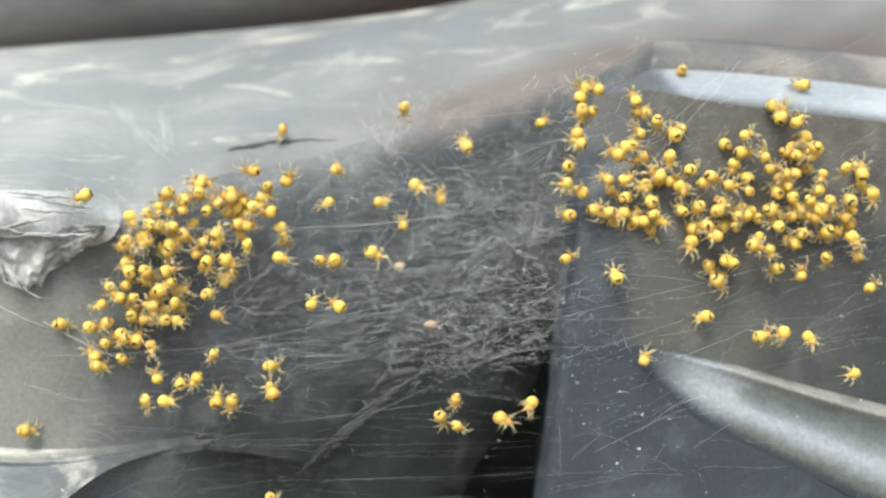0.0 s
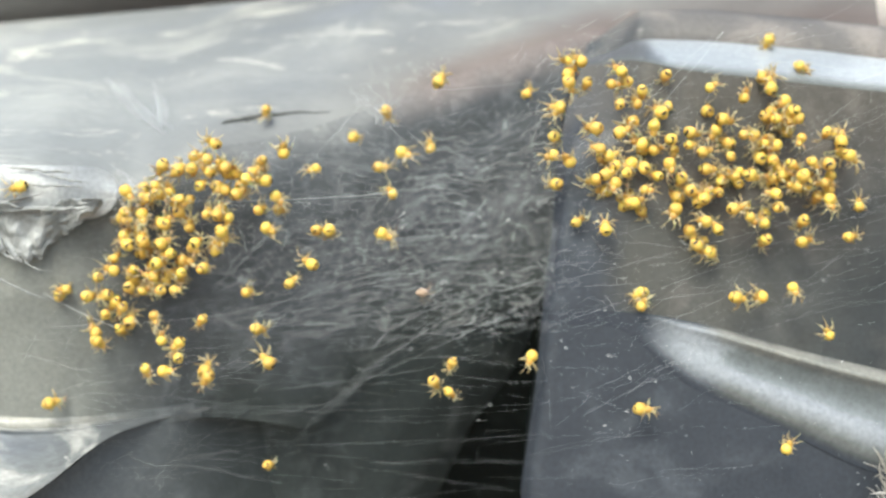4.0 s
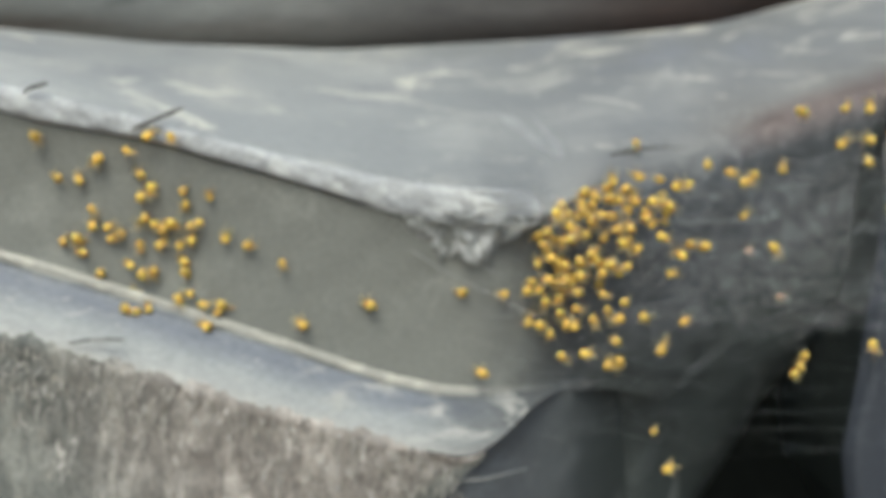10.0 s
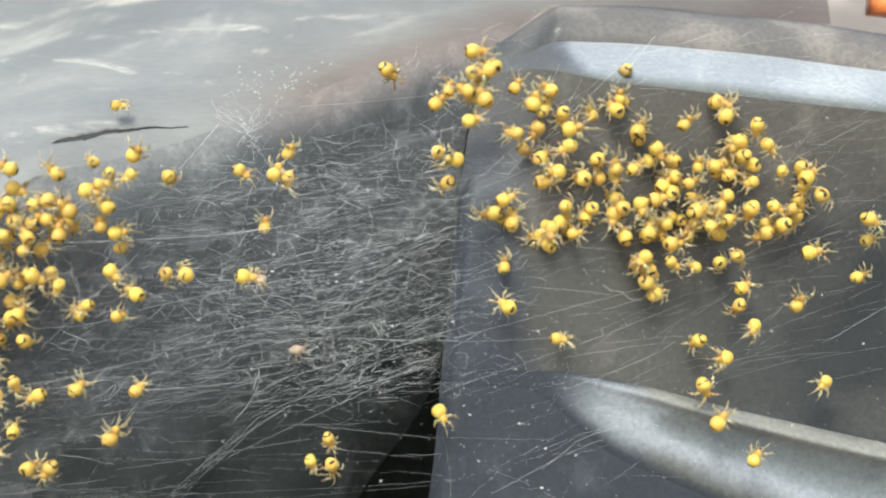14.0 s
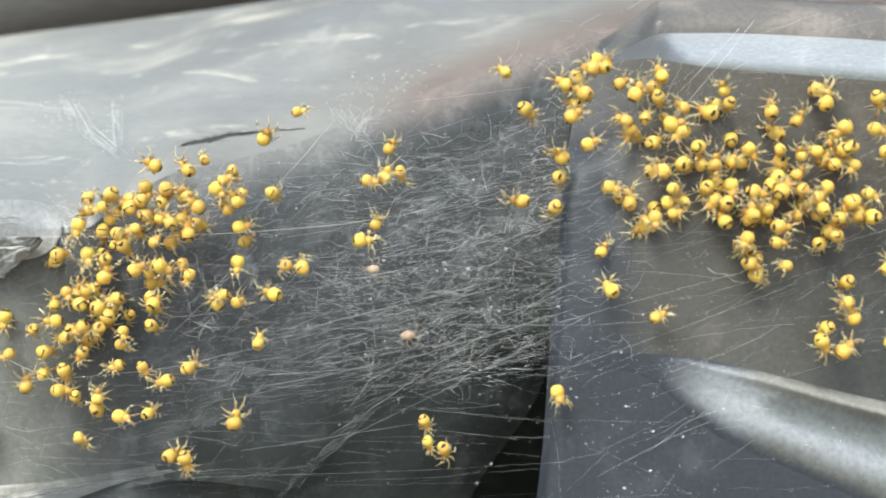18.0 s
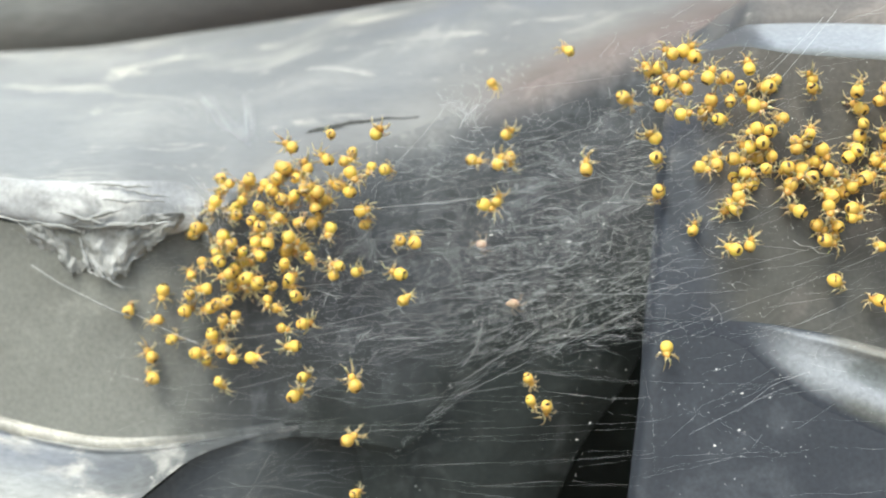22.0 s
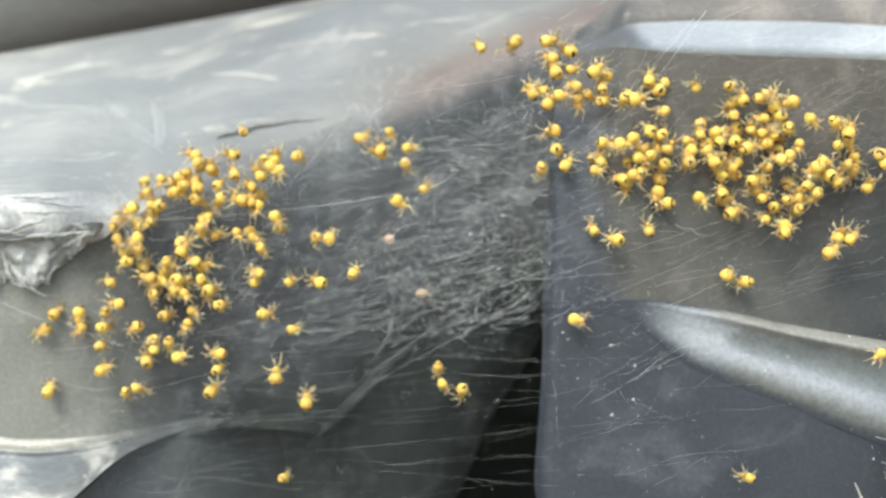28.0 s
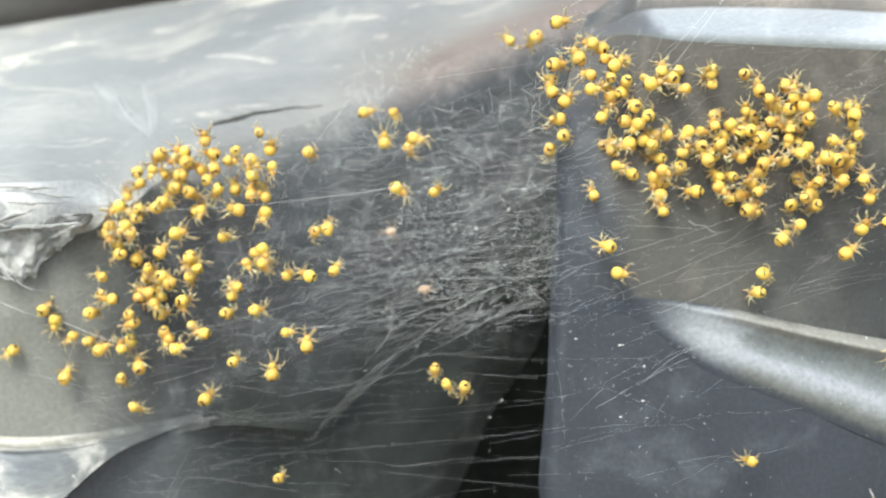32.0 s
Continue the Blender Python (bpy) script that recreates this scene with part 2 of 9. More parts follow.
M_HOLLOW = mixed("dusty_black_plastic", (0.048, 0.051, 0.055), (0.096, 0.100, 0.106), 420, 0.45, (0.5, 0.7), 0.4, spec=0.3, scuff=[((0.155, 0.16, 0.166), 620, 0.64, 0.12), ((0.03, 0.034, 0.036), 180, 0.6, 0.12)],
                 # last entry darkens towards the crease: the gap's shade put into the colour
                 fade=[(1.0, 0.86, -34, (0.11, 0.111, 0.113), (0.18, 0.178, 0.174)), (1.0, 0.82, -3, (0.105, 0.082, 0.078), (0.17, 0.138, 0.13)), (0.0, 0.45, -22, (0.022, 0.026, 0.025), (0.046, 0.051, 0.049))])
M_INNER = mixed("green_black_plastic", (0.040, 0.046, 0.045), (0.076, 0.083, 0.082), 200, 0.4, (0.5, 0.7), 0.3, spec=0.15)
M_BROWN = mixed("brown_dusted_plastic", (0.19, 0.16, 0.145), (0.31, 0.275, 0.245), 60, 0.5, (0.85, 0.95), 0.4, spec=0.04, stretch=(0.35, 0.35, 1), scuff=((0.40, 0.36, 0.30), 30, 0.52, 0.13))
M_RIM = mixed("grey_black_rim", (0.245, 0.25, 0.243), (0.40, 0.40, 0.378), 55, 0.42, (0.4, 0.6), 0.2, stretch=(0.14, 1, 1), across=[(-85, -25, (0.115, 0.107, 0.104), (0.20, 0.19, 0.182)), (-28, -6, (0.085, 0.064, 0.06), (0.145, 0.112, 0.105))],
              stain=(0.13, 0.088, 0.08), stain_scale=30, stain_amount=0.36, scuff=[((0.33, 0.325, 0.30), 90, 0.60, 0.13), ((0.07, 0.073, 0.075), 60, 0.60, 0.13)])
# sheen on the worn crests and shade in trough and foot are painted tones
M_RSHELF = mixed("sheen_toned_worn_ridge", (0.036, 0.040, 0.050), (0.062, 0.068, 0.080), 150, 0.4, (0.65, 0.8), 0.25, spec=0.18,
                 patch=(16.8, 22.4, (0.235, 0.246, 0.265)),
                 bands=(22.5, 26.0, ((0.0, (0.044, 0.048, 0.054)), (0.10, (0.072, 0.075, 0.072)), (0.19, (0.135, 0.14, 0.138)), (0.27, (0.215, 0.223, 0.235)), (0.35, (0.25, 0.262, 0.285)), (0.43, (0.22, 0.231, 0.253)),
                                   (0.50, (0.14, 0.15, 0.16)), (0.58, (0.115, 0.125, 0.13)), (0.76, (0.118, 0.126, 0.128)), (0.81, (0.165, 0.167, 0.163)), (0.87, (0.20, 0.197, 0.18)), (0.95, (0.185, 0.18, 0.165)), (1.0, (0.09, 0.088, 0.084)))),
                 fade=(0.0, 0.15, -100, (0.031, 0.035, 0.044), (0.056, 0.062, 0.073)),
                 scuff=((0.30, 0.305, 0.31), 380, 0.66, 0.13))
# its right-hand end takes on the shelf's painted shade
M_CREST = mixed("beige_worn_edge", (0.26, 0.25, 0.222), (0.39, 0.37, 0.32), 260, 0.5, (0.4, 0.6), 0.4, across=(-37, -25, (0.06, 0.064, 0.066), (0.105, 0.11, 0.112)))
M_UPPER = mixed("dark_dusted_plastic", (0.050, 0.052, 0.055), (0.092, 0.090, 0.088), 120, 0.45, (0.5, 0.7), 0.3, spec=0.3, across=(16, 22, (0.105, 0.095, 0.09), (0.185, 0.162, 0.148)),
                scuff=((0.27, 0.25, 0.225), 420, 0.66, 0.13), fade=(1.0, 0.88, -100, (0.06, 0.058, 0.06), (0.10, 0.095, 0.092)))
M_FACE = mixed("blue_black_plastic", (0.031, 0.035, 0.044), (0.056, 0.062, 0.073), 150, 0.4, (0.45, 0.65), 0.25, spec=0.35)
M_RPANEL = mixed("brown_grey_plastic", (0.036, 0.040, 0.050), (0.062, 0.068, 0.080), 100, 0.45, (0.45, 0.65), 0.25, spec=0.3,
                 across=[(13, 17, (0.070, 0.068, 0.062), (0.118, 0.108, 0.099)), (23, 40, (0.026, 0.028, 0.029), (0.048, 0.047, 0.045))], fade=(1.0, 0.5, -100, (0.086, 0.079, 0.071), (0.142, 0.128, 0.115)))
# the sky's sheen along this edge is put into the pale bluish tone
M_BEAD = mixed("sheen_toned_worn_edge", (0.075, 0.077, 0.083), (0.13, 0.127, 0.125), 120, 0.4, (0.35, 0.5), 0.15,
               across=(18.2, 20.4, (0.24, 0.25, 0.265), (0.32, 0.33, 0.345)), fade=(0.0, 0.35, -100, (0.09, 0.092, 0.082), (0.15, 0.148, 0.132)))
M_SOIL = mixed("earth", (0.16, 0.13, 0.10), (0.25, 0.21, 0.17), 30, 0.5, (0.8, 0.9), 0.5)
M_ORANGE = plain("orange_plastic", (0.75, 0.22, 0.06), 0.5)


# ---- building helpers ----
def mesh(name, verts, faces, material, parent=None, label="", smooth=True, uv=None):
    me = bpy.data.meshes.new(name)
    me.from_pydata([tuple(float(c) * MM for c in v) for v in verts], [], faces)
    me.materials.append(material)
    if smooth:
        me.polygons.foreach_set("use_smooth", [True] * len(me.polygons))
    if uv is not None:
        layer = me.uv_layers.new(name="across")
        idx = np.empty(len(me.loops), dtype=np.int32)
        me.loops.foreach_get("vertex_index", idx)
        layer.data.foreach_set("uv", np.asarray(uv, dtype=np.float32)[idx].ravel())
    me.update()
    ob = new(name, me)
    ob.parent = parent
    if label:
        tagged(ob, label)
    return ob


def grid_faces(nu, nv, base=0):
    return [(base + i * nv + j, base + (i + 1) * nv + j, base + (i + 1) * nv + j + 1, base + i * nv + j + 1)
            for i in range(nu - 1) for j in range(nv - 1)]


def step(a, b, v):
    t = np.clip((np.asarray(v, float) - a) / (b - a), 0, 1)
    return t * t * (3 - 2 * t)


def curve(*pts, soft=2.0):
    """A smooth line through plan points: second coordinate as a function of the first."""
    px, py = zip(*sorted(pts))

    def at(v):
        v = np.asarray(v, float)
        return sum(np.interp(v + d * soft, px, py) for d in (-1, -0.5, 0, 0.5, 1)) / 5
    return at


def ripple(x, z, scale, seed=0.0):
    """Soft unevenness, about -1 to 1."""
    return (np.sin(x / scale + seed) * np.cos(z / scale * 1.3 + 2 * seed) + 0.6 * np.sin(x / scale * 2.3 + z / scale * 1.7 + 3 * seed)
            + 0.4 * np.sin(z / scale * 3.9 - x / scale * 3.1 + seed)) / 2


def strip(name, x0, x1, lo, hi, depth, material, parent, label="", dx=0.5, nv=24, warp=None, rough=0.0):
    """A moulded band between two lines of the plan; depth gives its relief."""
    xs = np.linspace(x0, x1, max(2, int((x1 - x0) / dx) + 1))
    us = np.linspace(0, 1, nv)
    X, U = np.meshgrid(xs, us, indexing="ij")
    Z = lo(X) * (1 - U) + hi(X) * U
    Y = depth(X, Z, U)
    if rough:
        Y = Y + rough * np.vectorize(lambda a, c: noise.fractal(Vector((a * 0.9, 0.0, c * 0.5)), 0.6, 2.0, 4))(X, Z)
    if warp:
        X = warp(X, Z)
    verts = np.stack([X, Y, Z], -1).reshape(-1, 3)
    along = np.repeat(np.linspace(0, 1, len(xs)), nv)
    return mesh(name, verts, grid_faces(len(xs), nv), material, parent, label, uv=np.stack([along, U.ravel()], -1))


# ---- plan lines of the moulding, in millimetres ----
lip_mid_lo = curve((-120, 20), (-100, 15.5), (-87, 12), (-81, 10.4), (-70, 8.9), (-57, 5.6), (-43, 1.5), (-36, 0.2), (-20, 0.2))
lip_mid_hi = curve((-120, 23), (-100, 18.5), (-87, 15), (-72, 11.9), (-57, 8.2), (-42, 5.2), (-34, 4.8), (-20, 4.6))


def tongue(x, sign):
    """The lip's two edges, closing in a round end."""
    a, b = lip_mid_lo(x), lip_mid_hi(x)
    k = np.sqrt(np.clip(1 - (np.clip(np.asarray(x, float) + 30.0, 0, None) / 2.7) ** 2, 0.0004, 1))
    return (a + b) / 2 + sign * k * (b - a) / 2


def lip_lo(x):
    return tongue(x, -1)


def lip_hi(x):
    return tongue(x, 1)


ledge_lo = curve((-120, 23), (-100, 18.5), (-87, 15), (-72, 11.9), (-57, 8.2), (-42, 5.0), (-34, 4.4), (-31, 3.0), (-28, 2.2), (-26, 2.0), (-23.5, 4.0),
                 (-20, 6.4), (-15, 7.4), (-10, 8.8), (-3.4, 11.4), (6, 15), (11, 16.9), (16, 18.2), (27, 18.4), (40, 18.4), soft=1.0)
rim_line = curve((-120, 26), (-97, 24.2), (-75, 22.7), (-52, 22.5), (-29, 24.3), (-11, 26), (1, 27.7), (15, 32), (22, 36), (40, 48), soft=3)
shelf_hi = curve((-120, 6), (-100, 0.6), (-87.6, -2.9), (-78.7, -5.3), (-63.4, -9.9), (-54, -12.9), (-44.6, -16.0), (-38, -17.4), (-32, -17.7), (-22, -16.8), (-15, -16))
shelf_lo = curve((-120, -4), (-100, -7.5), (-86, -10.8), (-77.7, -12.7), (-63, -16.8), (-51, -20.1), (-41.6, -22.5), (-35.6, -23.4), (-34, -22.9), (-31.5, -21.2), (-29.3, -19.3), (-27.5, -18.1),
                 (-24, -17.3), (-20, -16.9), (-15, -16.3), soft=0.9)

end_line = curve((-44, -60), (-41, -36), (-38.2, -28), (-35.1, -24.8), (-32, -22), (-29.3, -19.6), (-27.5, -18.3), (-24, -17.4), (-20, -17.0), (-15, -16.4), soft=0.8)
ledge_front = curve((-120, -4), (-36, -4), (-28, -2.2), (-20, 1), (-10, 5.0), (0, 8), (14, 10), (40, 12), soft=5)
hollow_base = curve((-120, -1.5), (-36, -1.5), (-30, -1.6), (-26, -1.4), (-20, 0.8), (-10, 5.0), (0, 8.2), (8, 10), (30, 11.4))
BASE = tagged(new("moulded_plastic_body"), "weathered black plastic moulding with recessed panels, bleached edges and cobwebs", "plastic moulding")


def d_ledge(x, z, u):
    f = ledge_front(x)
    k = step(-48, 0, x)
    return f + (31 - f) * (0.3 * u + 0.7 * u ** (1.3 + 0.8 * k)) + 0.35 * ripple(x, z, 5.0) * step(0, 0.1, u) * (1 - step(0.85, 1, u))


def d_lip(x, z, u):
    k = step(-33.5, -27.6, x)
    y = -4.4 - 0.6 * (1 - np.abs(2 * u - 1) ** 3) + 1.6 * (1 - step(0, 0.15, u)) + 0.24 * ripple(x, z, 2.6) + 0.13 * ripple(x, z * 1.6, 0.8)
    return y * (1 - k) + k * (ledge_front(x) - 0.35 + 1.0 * step(0.5, 1, u))


def d_panel(x, z, u):
    k = step(0.75, 1, u) * step(-33, -28.5, x)
    near = 1 - step(-36, -28, x)
    return (hollow_base(x) + (0.5 * np.sin(math.pi * u) ** 0.6 - 0.4 - 2.3 * u) * near + 0.15 * ripple(x, z, 4.5, 4.0)) * (1 - k) + k * ledge_front(x)


def d_shelf(x, z, u):
    k = step(-33, -23, x)
    return (-1.2 - 7.0 * (1 - u) ** 0.9 - 0.9 * np.exp(-((u - 0.93) / 0.06) ** 2) + 0.25 * ripple(x, z, 3.0, 2.0)) * (1 - k) + k * (hollow_base(x) - 0.15)


def d_rough(x, z, u):
    return -8.4 + 1.6 * step(0, 1, (shelf_lo(x) - z) / 12.0) - 0.5 * np.exp(-((shelf_lo(x) - z) / 0.8) ** 2) + 0.75 * np.clip(z - shelf_lo(x), 0, 3)


def d_end(x, z, u):
    return -7.0 + 7.5 * step(-40, -18, x) + 9.5 * step(-25, -10, x) + 0.2 * ripple(x, z, 4.0)


def flat(z0):
    return lambda x: np.full_like(np.asarray(x, float), z0)


void_x = curve((-60, -20), (-34, -3.4), (-30, -0.9), (-27, 0.7), (-21, 3.5), (-17, 6.6), (-14, 8.8), (-9, 10.5), (0, 12), soft=1.2)
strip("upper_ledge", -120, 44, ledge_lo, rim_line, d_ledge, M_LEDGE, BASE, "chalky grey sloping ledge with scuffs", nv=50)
strip("bleached_lip", -120, -27.32, lip_lo, lip_hi, d_lip, M_LIP, BASE, "rounded pale bleached lip of the ledge", nv=22)
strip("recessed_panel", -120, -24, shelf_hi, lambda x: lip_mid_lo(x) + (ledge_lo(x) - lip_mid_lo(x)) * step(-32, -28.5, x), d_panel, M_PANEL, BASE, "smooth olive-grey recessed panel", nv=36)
strip("lower_shelf", -120, -16, shelf_lo, shelf_hi, d_shelf, M_SHELF, BASE, "blue-grey worn shelf with a pale upper edge, its end shaded in tone", nv=28)
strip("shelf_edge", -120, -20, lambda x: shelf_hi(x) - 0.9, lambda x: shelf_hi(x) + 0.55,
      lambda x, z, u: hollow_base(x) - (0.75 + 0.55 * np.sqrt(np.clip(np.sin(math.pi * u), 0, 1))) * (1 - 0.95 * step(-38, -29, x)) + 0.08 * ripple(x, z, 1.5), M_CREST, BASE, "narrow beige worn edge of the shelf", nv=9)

def crust_top(x):
    """The crumbling upper line of the crust, lapping over the shelf."""
    x = np.asarray(x, float)
    rag = 0.3 * np.sin(x * 1.1 + 2 * np.sin(x * 0.37)) + 0.18 * np.sin(x * 3.1 + 1.5 * np.sin(x * 0.9)) + 0.18 * np.sin(x * 7.7 + np.sin(x * 2.3))
    return shelf_lo(x) + (0.55 + rag) * (1 - step(-44, -36, x))


strip("crusted_front", -120, -33.5, lambda x: np.maximum(end_line(x), -60), crust_top, d_rough, M_ROUGH, BASE,
      "crusted pale rough front face", nv=60, dx=0.4, rough=0.35)
strip("block_end", -44, -8, flat(-60), lambda x: end_line(x) + (np.maximum(shelf_lo(x), end_line(x)) - end_line(x)) * step(-37, -33, x), d_end, M_DARK, BASE, "smooth black rounded end face", nv=40, warp=lambda x, z: np.minimum(x, void_x(z) - 0.6))

crease = curve((-40, -17), (-24, -17.2), (-18, -17.8), (-14, -18.6), (-11.5, -19.5), (-8.4, -16.4), (-4.8, -12.8), (-2.3, -11.8), (4, -9.5), (9, -8), (20, -8), soft=1.0)


def d_hollow(x, z, u):
    f = step(-24, -14, x)
    k = step(0.7, 1, u)
    return (hollow_base(x) + f * 1.5 * (1 - u) ** 2 + (0.15 + 0.2 * f) * ripple(x, z, 4.5, 4.0)) * (1 - k) + k * ledge_front(x) - 2.2 * f * (1 - np.exp(-(1 - u) / 0.14))


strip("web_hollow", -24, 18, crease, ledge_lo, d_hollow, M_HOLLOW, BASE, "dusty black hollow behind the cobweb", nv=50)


def lower_face():
    zs = np.linspace(-60, -8, 60)
    us = np.linspace(0, 1, 40)
    Z, U = np.meshgrid(zs, us, indexing="ij")
    X = -32 * (1 - U) + void_x(Z) * U
    top = hollow_base(np.clip(X, -20, 30)) - 0.6 * step(-24, -14, X)
    Y = top + 5.0 * step(-9, -34, Z) * step(-24, -10, X) + 7 * (1 - step(-21, -12, X)) + 4 * U ** 8 + 0.4 * ripple(X, Z, 3.5, 5.0)
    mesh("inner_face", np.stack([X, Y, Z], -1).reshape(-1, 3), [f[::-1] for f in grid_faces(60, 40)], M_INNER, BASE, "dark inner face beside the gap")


lower_face()

# ---- right-hand block ----
edge_x = curve((-60, 16), (-40, 13.5), (-34, 10.8), (-31, 8.2), (-24, 7.3), (-14.7, 8.7), (-7.5, 9.4), (-2, 10.2), (5, 10.8), (10, 12), (17, 15.0), (20, 17), soft=1.0)
top_lo = curve((0, 13.6), (12, 13.7), (15, 13.2), (18, 12.9), (21.6, 12.4), (28, 11.7), (34, 11.0), (40, 10.3), (53, 8.8), (90, 3.5))
top_hi = curve((0, 14.5), (8, 14.7), (10, 15.1), (13, 15.8), (18, 16.1), (24.5, 15.9), (30, 15.4), (36, 14.8), (40, 14.2), (55.6, 12.2), (90, 7))
block_top = curve((0, 16.0), (8, 16.3), (9.2, 17.6), (10.5, 18.4), (13, 19.0), (18.6, 19.2), (25.7, 19.1), (40, 17.7), (57, 15.0), (90, 10), soft=1.0)
ridge_hi = curve((0, -7.5), (17.8, -8.2), (23.7, -9.4), (30.7, -11.5), (36, -12.8), (51, -16.5), (90, -27))
ridge_lo = curve((0, -9), (15, -9.2), (17.4, -10.6), (19.3, -12.4), (21.0, -13.4), (23.7, -14.7), (30.7, -17.4), (36.1, -19.7), (51, -23.2), (90, -36))


def warp_right(x, z):
    return x + (edge_x(z) - 8) * (1 - step(0, 14, x - 8))


def rounding(x, z, w=1.2):
    s = np.clip((x - 8) / w, 0, 1)
    soft = step(4, 12, z)
    return 2.2 * (1 - np.sqrt(np.clip(1 - (1 - s) ** 2, 0, 1))) * (1 - soft) + soft * 8 * (1 - step(-3, 9, x - 8))


def d_rface(x, z, u):
    return -4 + rounding(x, z) + 0.12 * ripple(x, z, 5.0, 6.0)


def ridge_foot(x):
    return ridge_lo(x) - 0.9 * step(15, 23, x) - 1.4 * step(22, 42, x)


def d_rshelf(x, z, u):
    a = step(16, 32, x)
    swell = -0.4 * np.exp(-((u - 0.36) / 0.2) ** 2) - 0.7 * np.exp(-((u - 0.91) / 0.075) ** 2) + 0.35 * np.exp(-((u - 0.62) / 0.12) ** 2)
    return -4 + a * (swell + 0.9 * step(0.9, 1.0, u)) + rounding(x, z) + 0.1 * ripple(x, z, 3.0, 3.0)


def d_rpanel(x, z, u):
    a = step(16, 32, x)
    return -4 + a * (0.9 + 0.9 * np.sin(math.pi * np.clip(u, 0, 1))) + rounding(x, z) + 0.12 * ripple(x, z, 4.0, 7.0)


def d_rbead(x, z, u):
    return -2.4 + 5.5 * u ** 1.25 + rounding(x, z) * (1 - 0.5 * u)


RX = (8, 95)
strip("front_face", *RX, flat(-60), ridge_foot, d_rface, M_FACE, BASE, "smooth blue-black front face", nv=50, warp=warp_right)
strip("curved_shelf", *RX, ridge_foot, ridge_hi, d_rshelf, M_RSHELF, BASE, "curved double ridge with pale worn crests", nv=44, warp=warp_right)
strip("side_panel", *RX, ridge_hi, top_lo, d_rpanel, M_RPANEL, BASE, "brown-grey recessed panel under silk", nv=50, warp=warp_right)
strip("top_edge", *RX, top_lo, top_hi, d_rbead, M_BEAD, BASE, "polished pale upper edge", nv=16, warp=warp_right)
strip("upper_face", *RX, top_hi, block_top, lambda x, z, u: 3.1 + 2.6 * u ** 2 + rounding(x, z) * 0.5 + 0.1 * ripple(x, z, 3), M_UPPER, BASE, "dark dusted band under the top", nv=10, warp=warp_right)
strip("dusty_top", *RX, block_top, lambda x: block_top(x) + 84.0, lambda x, z, u: 5.7 + 170 * u ** 0.6 + rounding(x, z) * 0.5, M_BROWN, BASE, "sloping top covered in brown dust", nv=20, warp=warp_right)


def side_wall(name, z0, z1, rows, material, label):
    zs = np.linspace(z0, z1, rows)
    us = np.linspace(0, 1, 12)
    Z, U = np.meshgrid(zs, us, indexing="ij")
    X = edge_x(Z) + 3 * U
    Y = -1.8 + 30 * U + 7 * step(4, 12, Z)
    mesh(name, np.stack([X, Y, Z], -1).reshape(-1, 3), grid_faces(rows, 12), material, BASE, label)


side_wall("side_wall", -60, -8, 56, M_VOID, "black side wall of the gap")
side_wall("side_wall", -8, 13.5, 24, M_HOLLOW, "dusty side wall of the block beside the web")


def back_body():
    """The hidden bulk of the moulding, down to the ground."""
    bm = bmesh.new()
    bmesh.ops.create_cube(bm, size=1.0, matrix=Matrix.Translation((-0.0125, 0.092, -0.12)) @ Matrix.Diagonal((0.215, 0.064, 0.26, 1)))
    bmesh.ops.bevel(bm, geom=bm.edges[:], offset=0.004, segments=3, affect="EDGES")
    me = bpy.data.meshes.new("bulk")
    bm.to_mesh(me)
    bm.free()
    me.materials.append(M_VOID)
    ob = new("bulk", me)
    ob.parent = BASE


back_body()


def rim_bar():
    """The thick dark rim behind the ledge."""
    xs = np.linspace(-120, 30, 120)
    a = np.linspace(-0.62 * math.pi, 0.9 * math.pi, 40)
    X, A = np.meshgrid(xs, a, indexing="ij")
    r = 15.0
    Y = 44 - r * np.cos(A) * 1.0
    Z = rim_line(X) + 13.0 + r * np.sin(A)
    mesh("rim_bar", np.stack([X, Y, Z], -1).reshape(-1, 3), grid_faces(120, 40), M_RIM, BASE, "thick dark rounded rim behind the ledge")


rim_bar()


# ---- ground and what lies behind ----
gnd = mesh("ground", [(-2e5, -2e5, -250), (2e5, -2e5, -250), (2e5, 2e5, -250), (-2e5, 2e5, -250)], [(0, 1, 2, 3)], M_SOIL)
tagged(gnd, "bare brown earth around the plastic moulding", "ground", kind="structure")


def ball(bm, centre, radii, seg=14, rings=9, turn=None):
    m = Matrix.Translation(centre) @ (turn or Matrix()) @ Matrix.Diagonal((*radii, 1))
    return bmesh.ops.create_uvsphere(bm, u_segments=seg, v_segments=rings, radius=1.0, matrix=m)["verts"]


def part(name, bm, material, parent=None, label="", scale=MM, smooth=True):
    for v in bm.verts:
        v.co *= scale
    me = bpy.data.meshes.new(name)
    bm.to_mesh(me)
    bm.free()
    me.materials.append(material)
    if smooth:
        me.polygons.foreach_set("use_smooth", [True] * len(me.polygons))
    ob = new(name, me)
    ob.parent = parent
    if label:
        tagged(ob, label)
    return ob


def tube(bm, pts, radii, sides=5):
    """A tapered tube along the points."""
    rings = []
    for i, p in enumerate(pts):
        p = Vector(p)
        d = (Vector(pts[min(i + 1, len(pts) - 1)]) - Vector(pts[max(i - 1, 0)])).normalized()
        a = d.orthogonal().normalized()
        b = d.cross(a)
        rings.append([bm.verts.new(p + radii[i] * (math.cos(k * 2 * math.pi / sides) * a + math.sin(k * 2 * math.pi / sides) * b)) for k in range(sides)])
    for r0, r1 in zip(rings, rings[1:]):
        for k in range(sides):
            bm.faces.new((r0[k], r0[(k + 1) % sides], r1[(k + 1) % sides], r1[k]))
    bm.faces.new(rings[0][::-1])
    bm.faces.new(rings[-1])


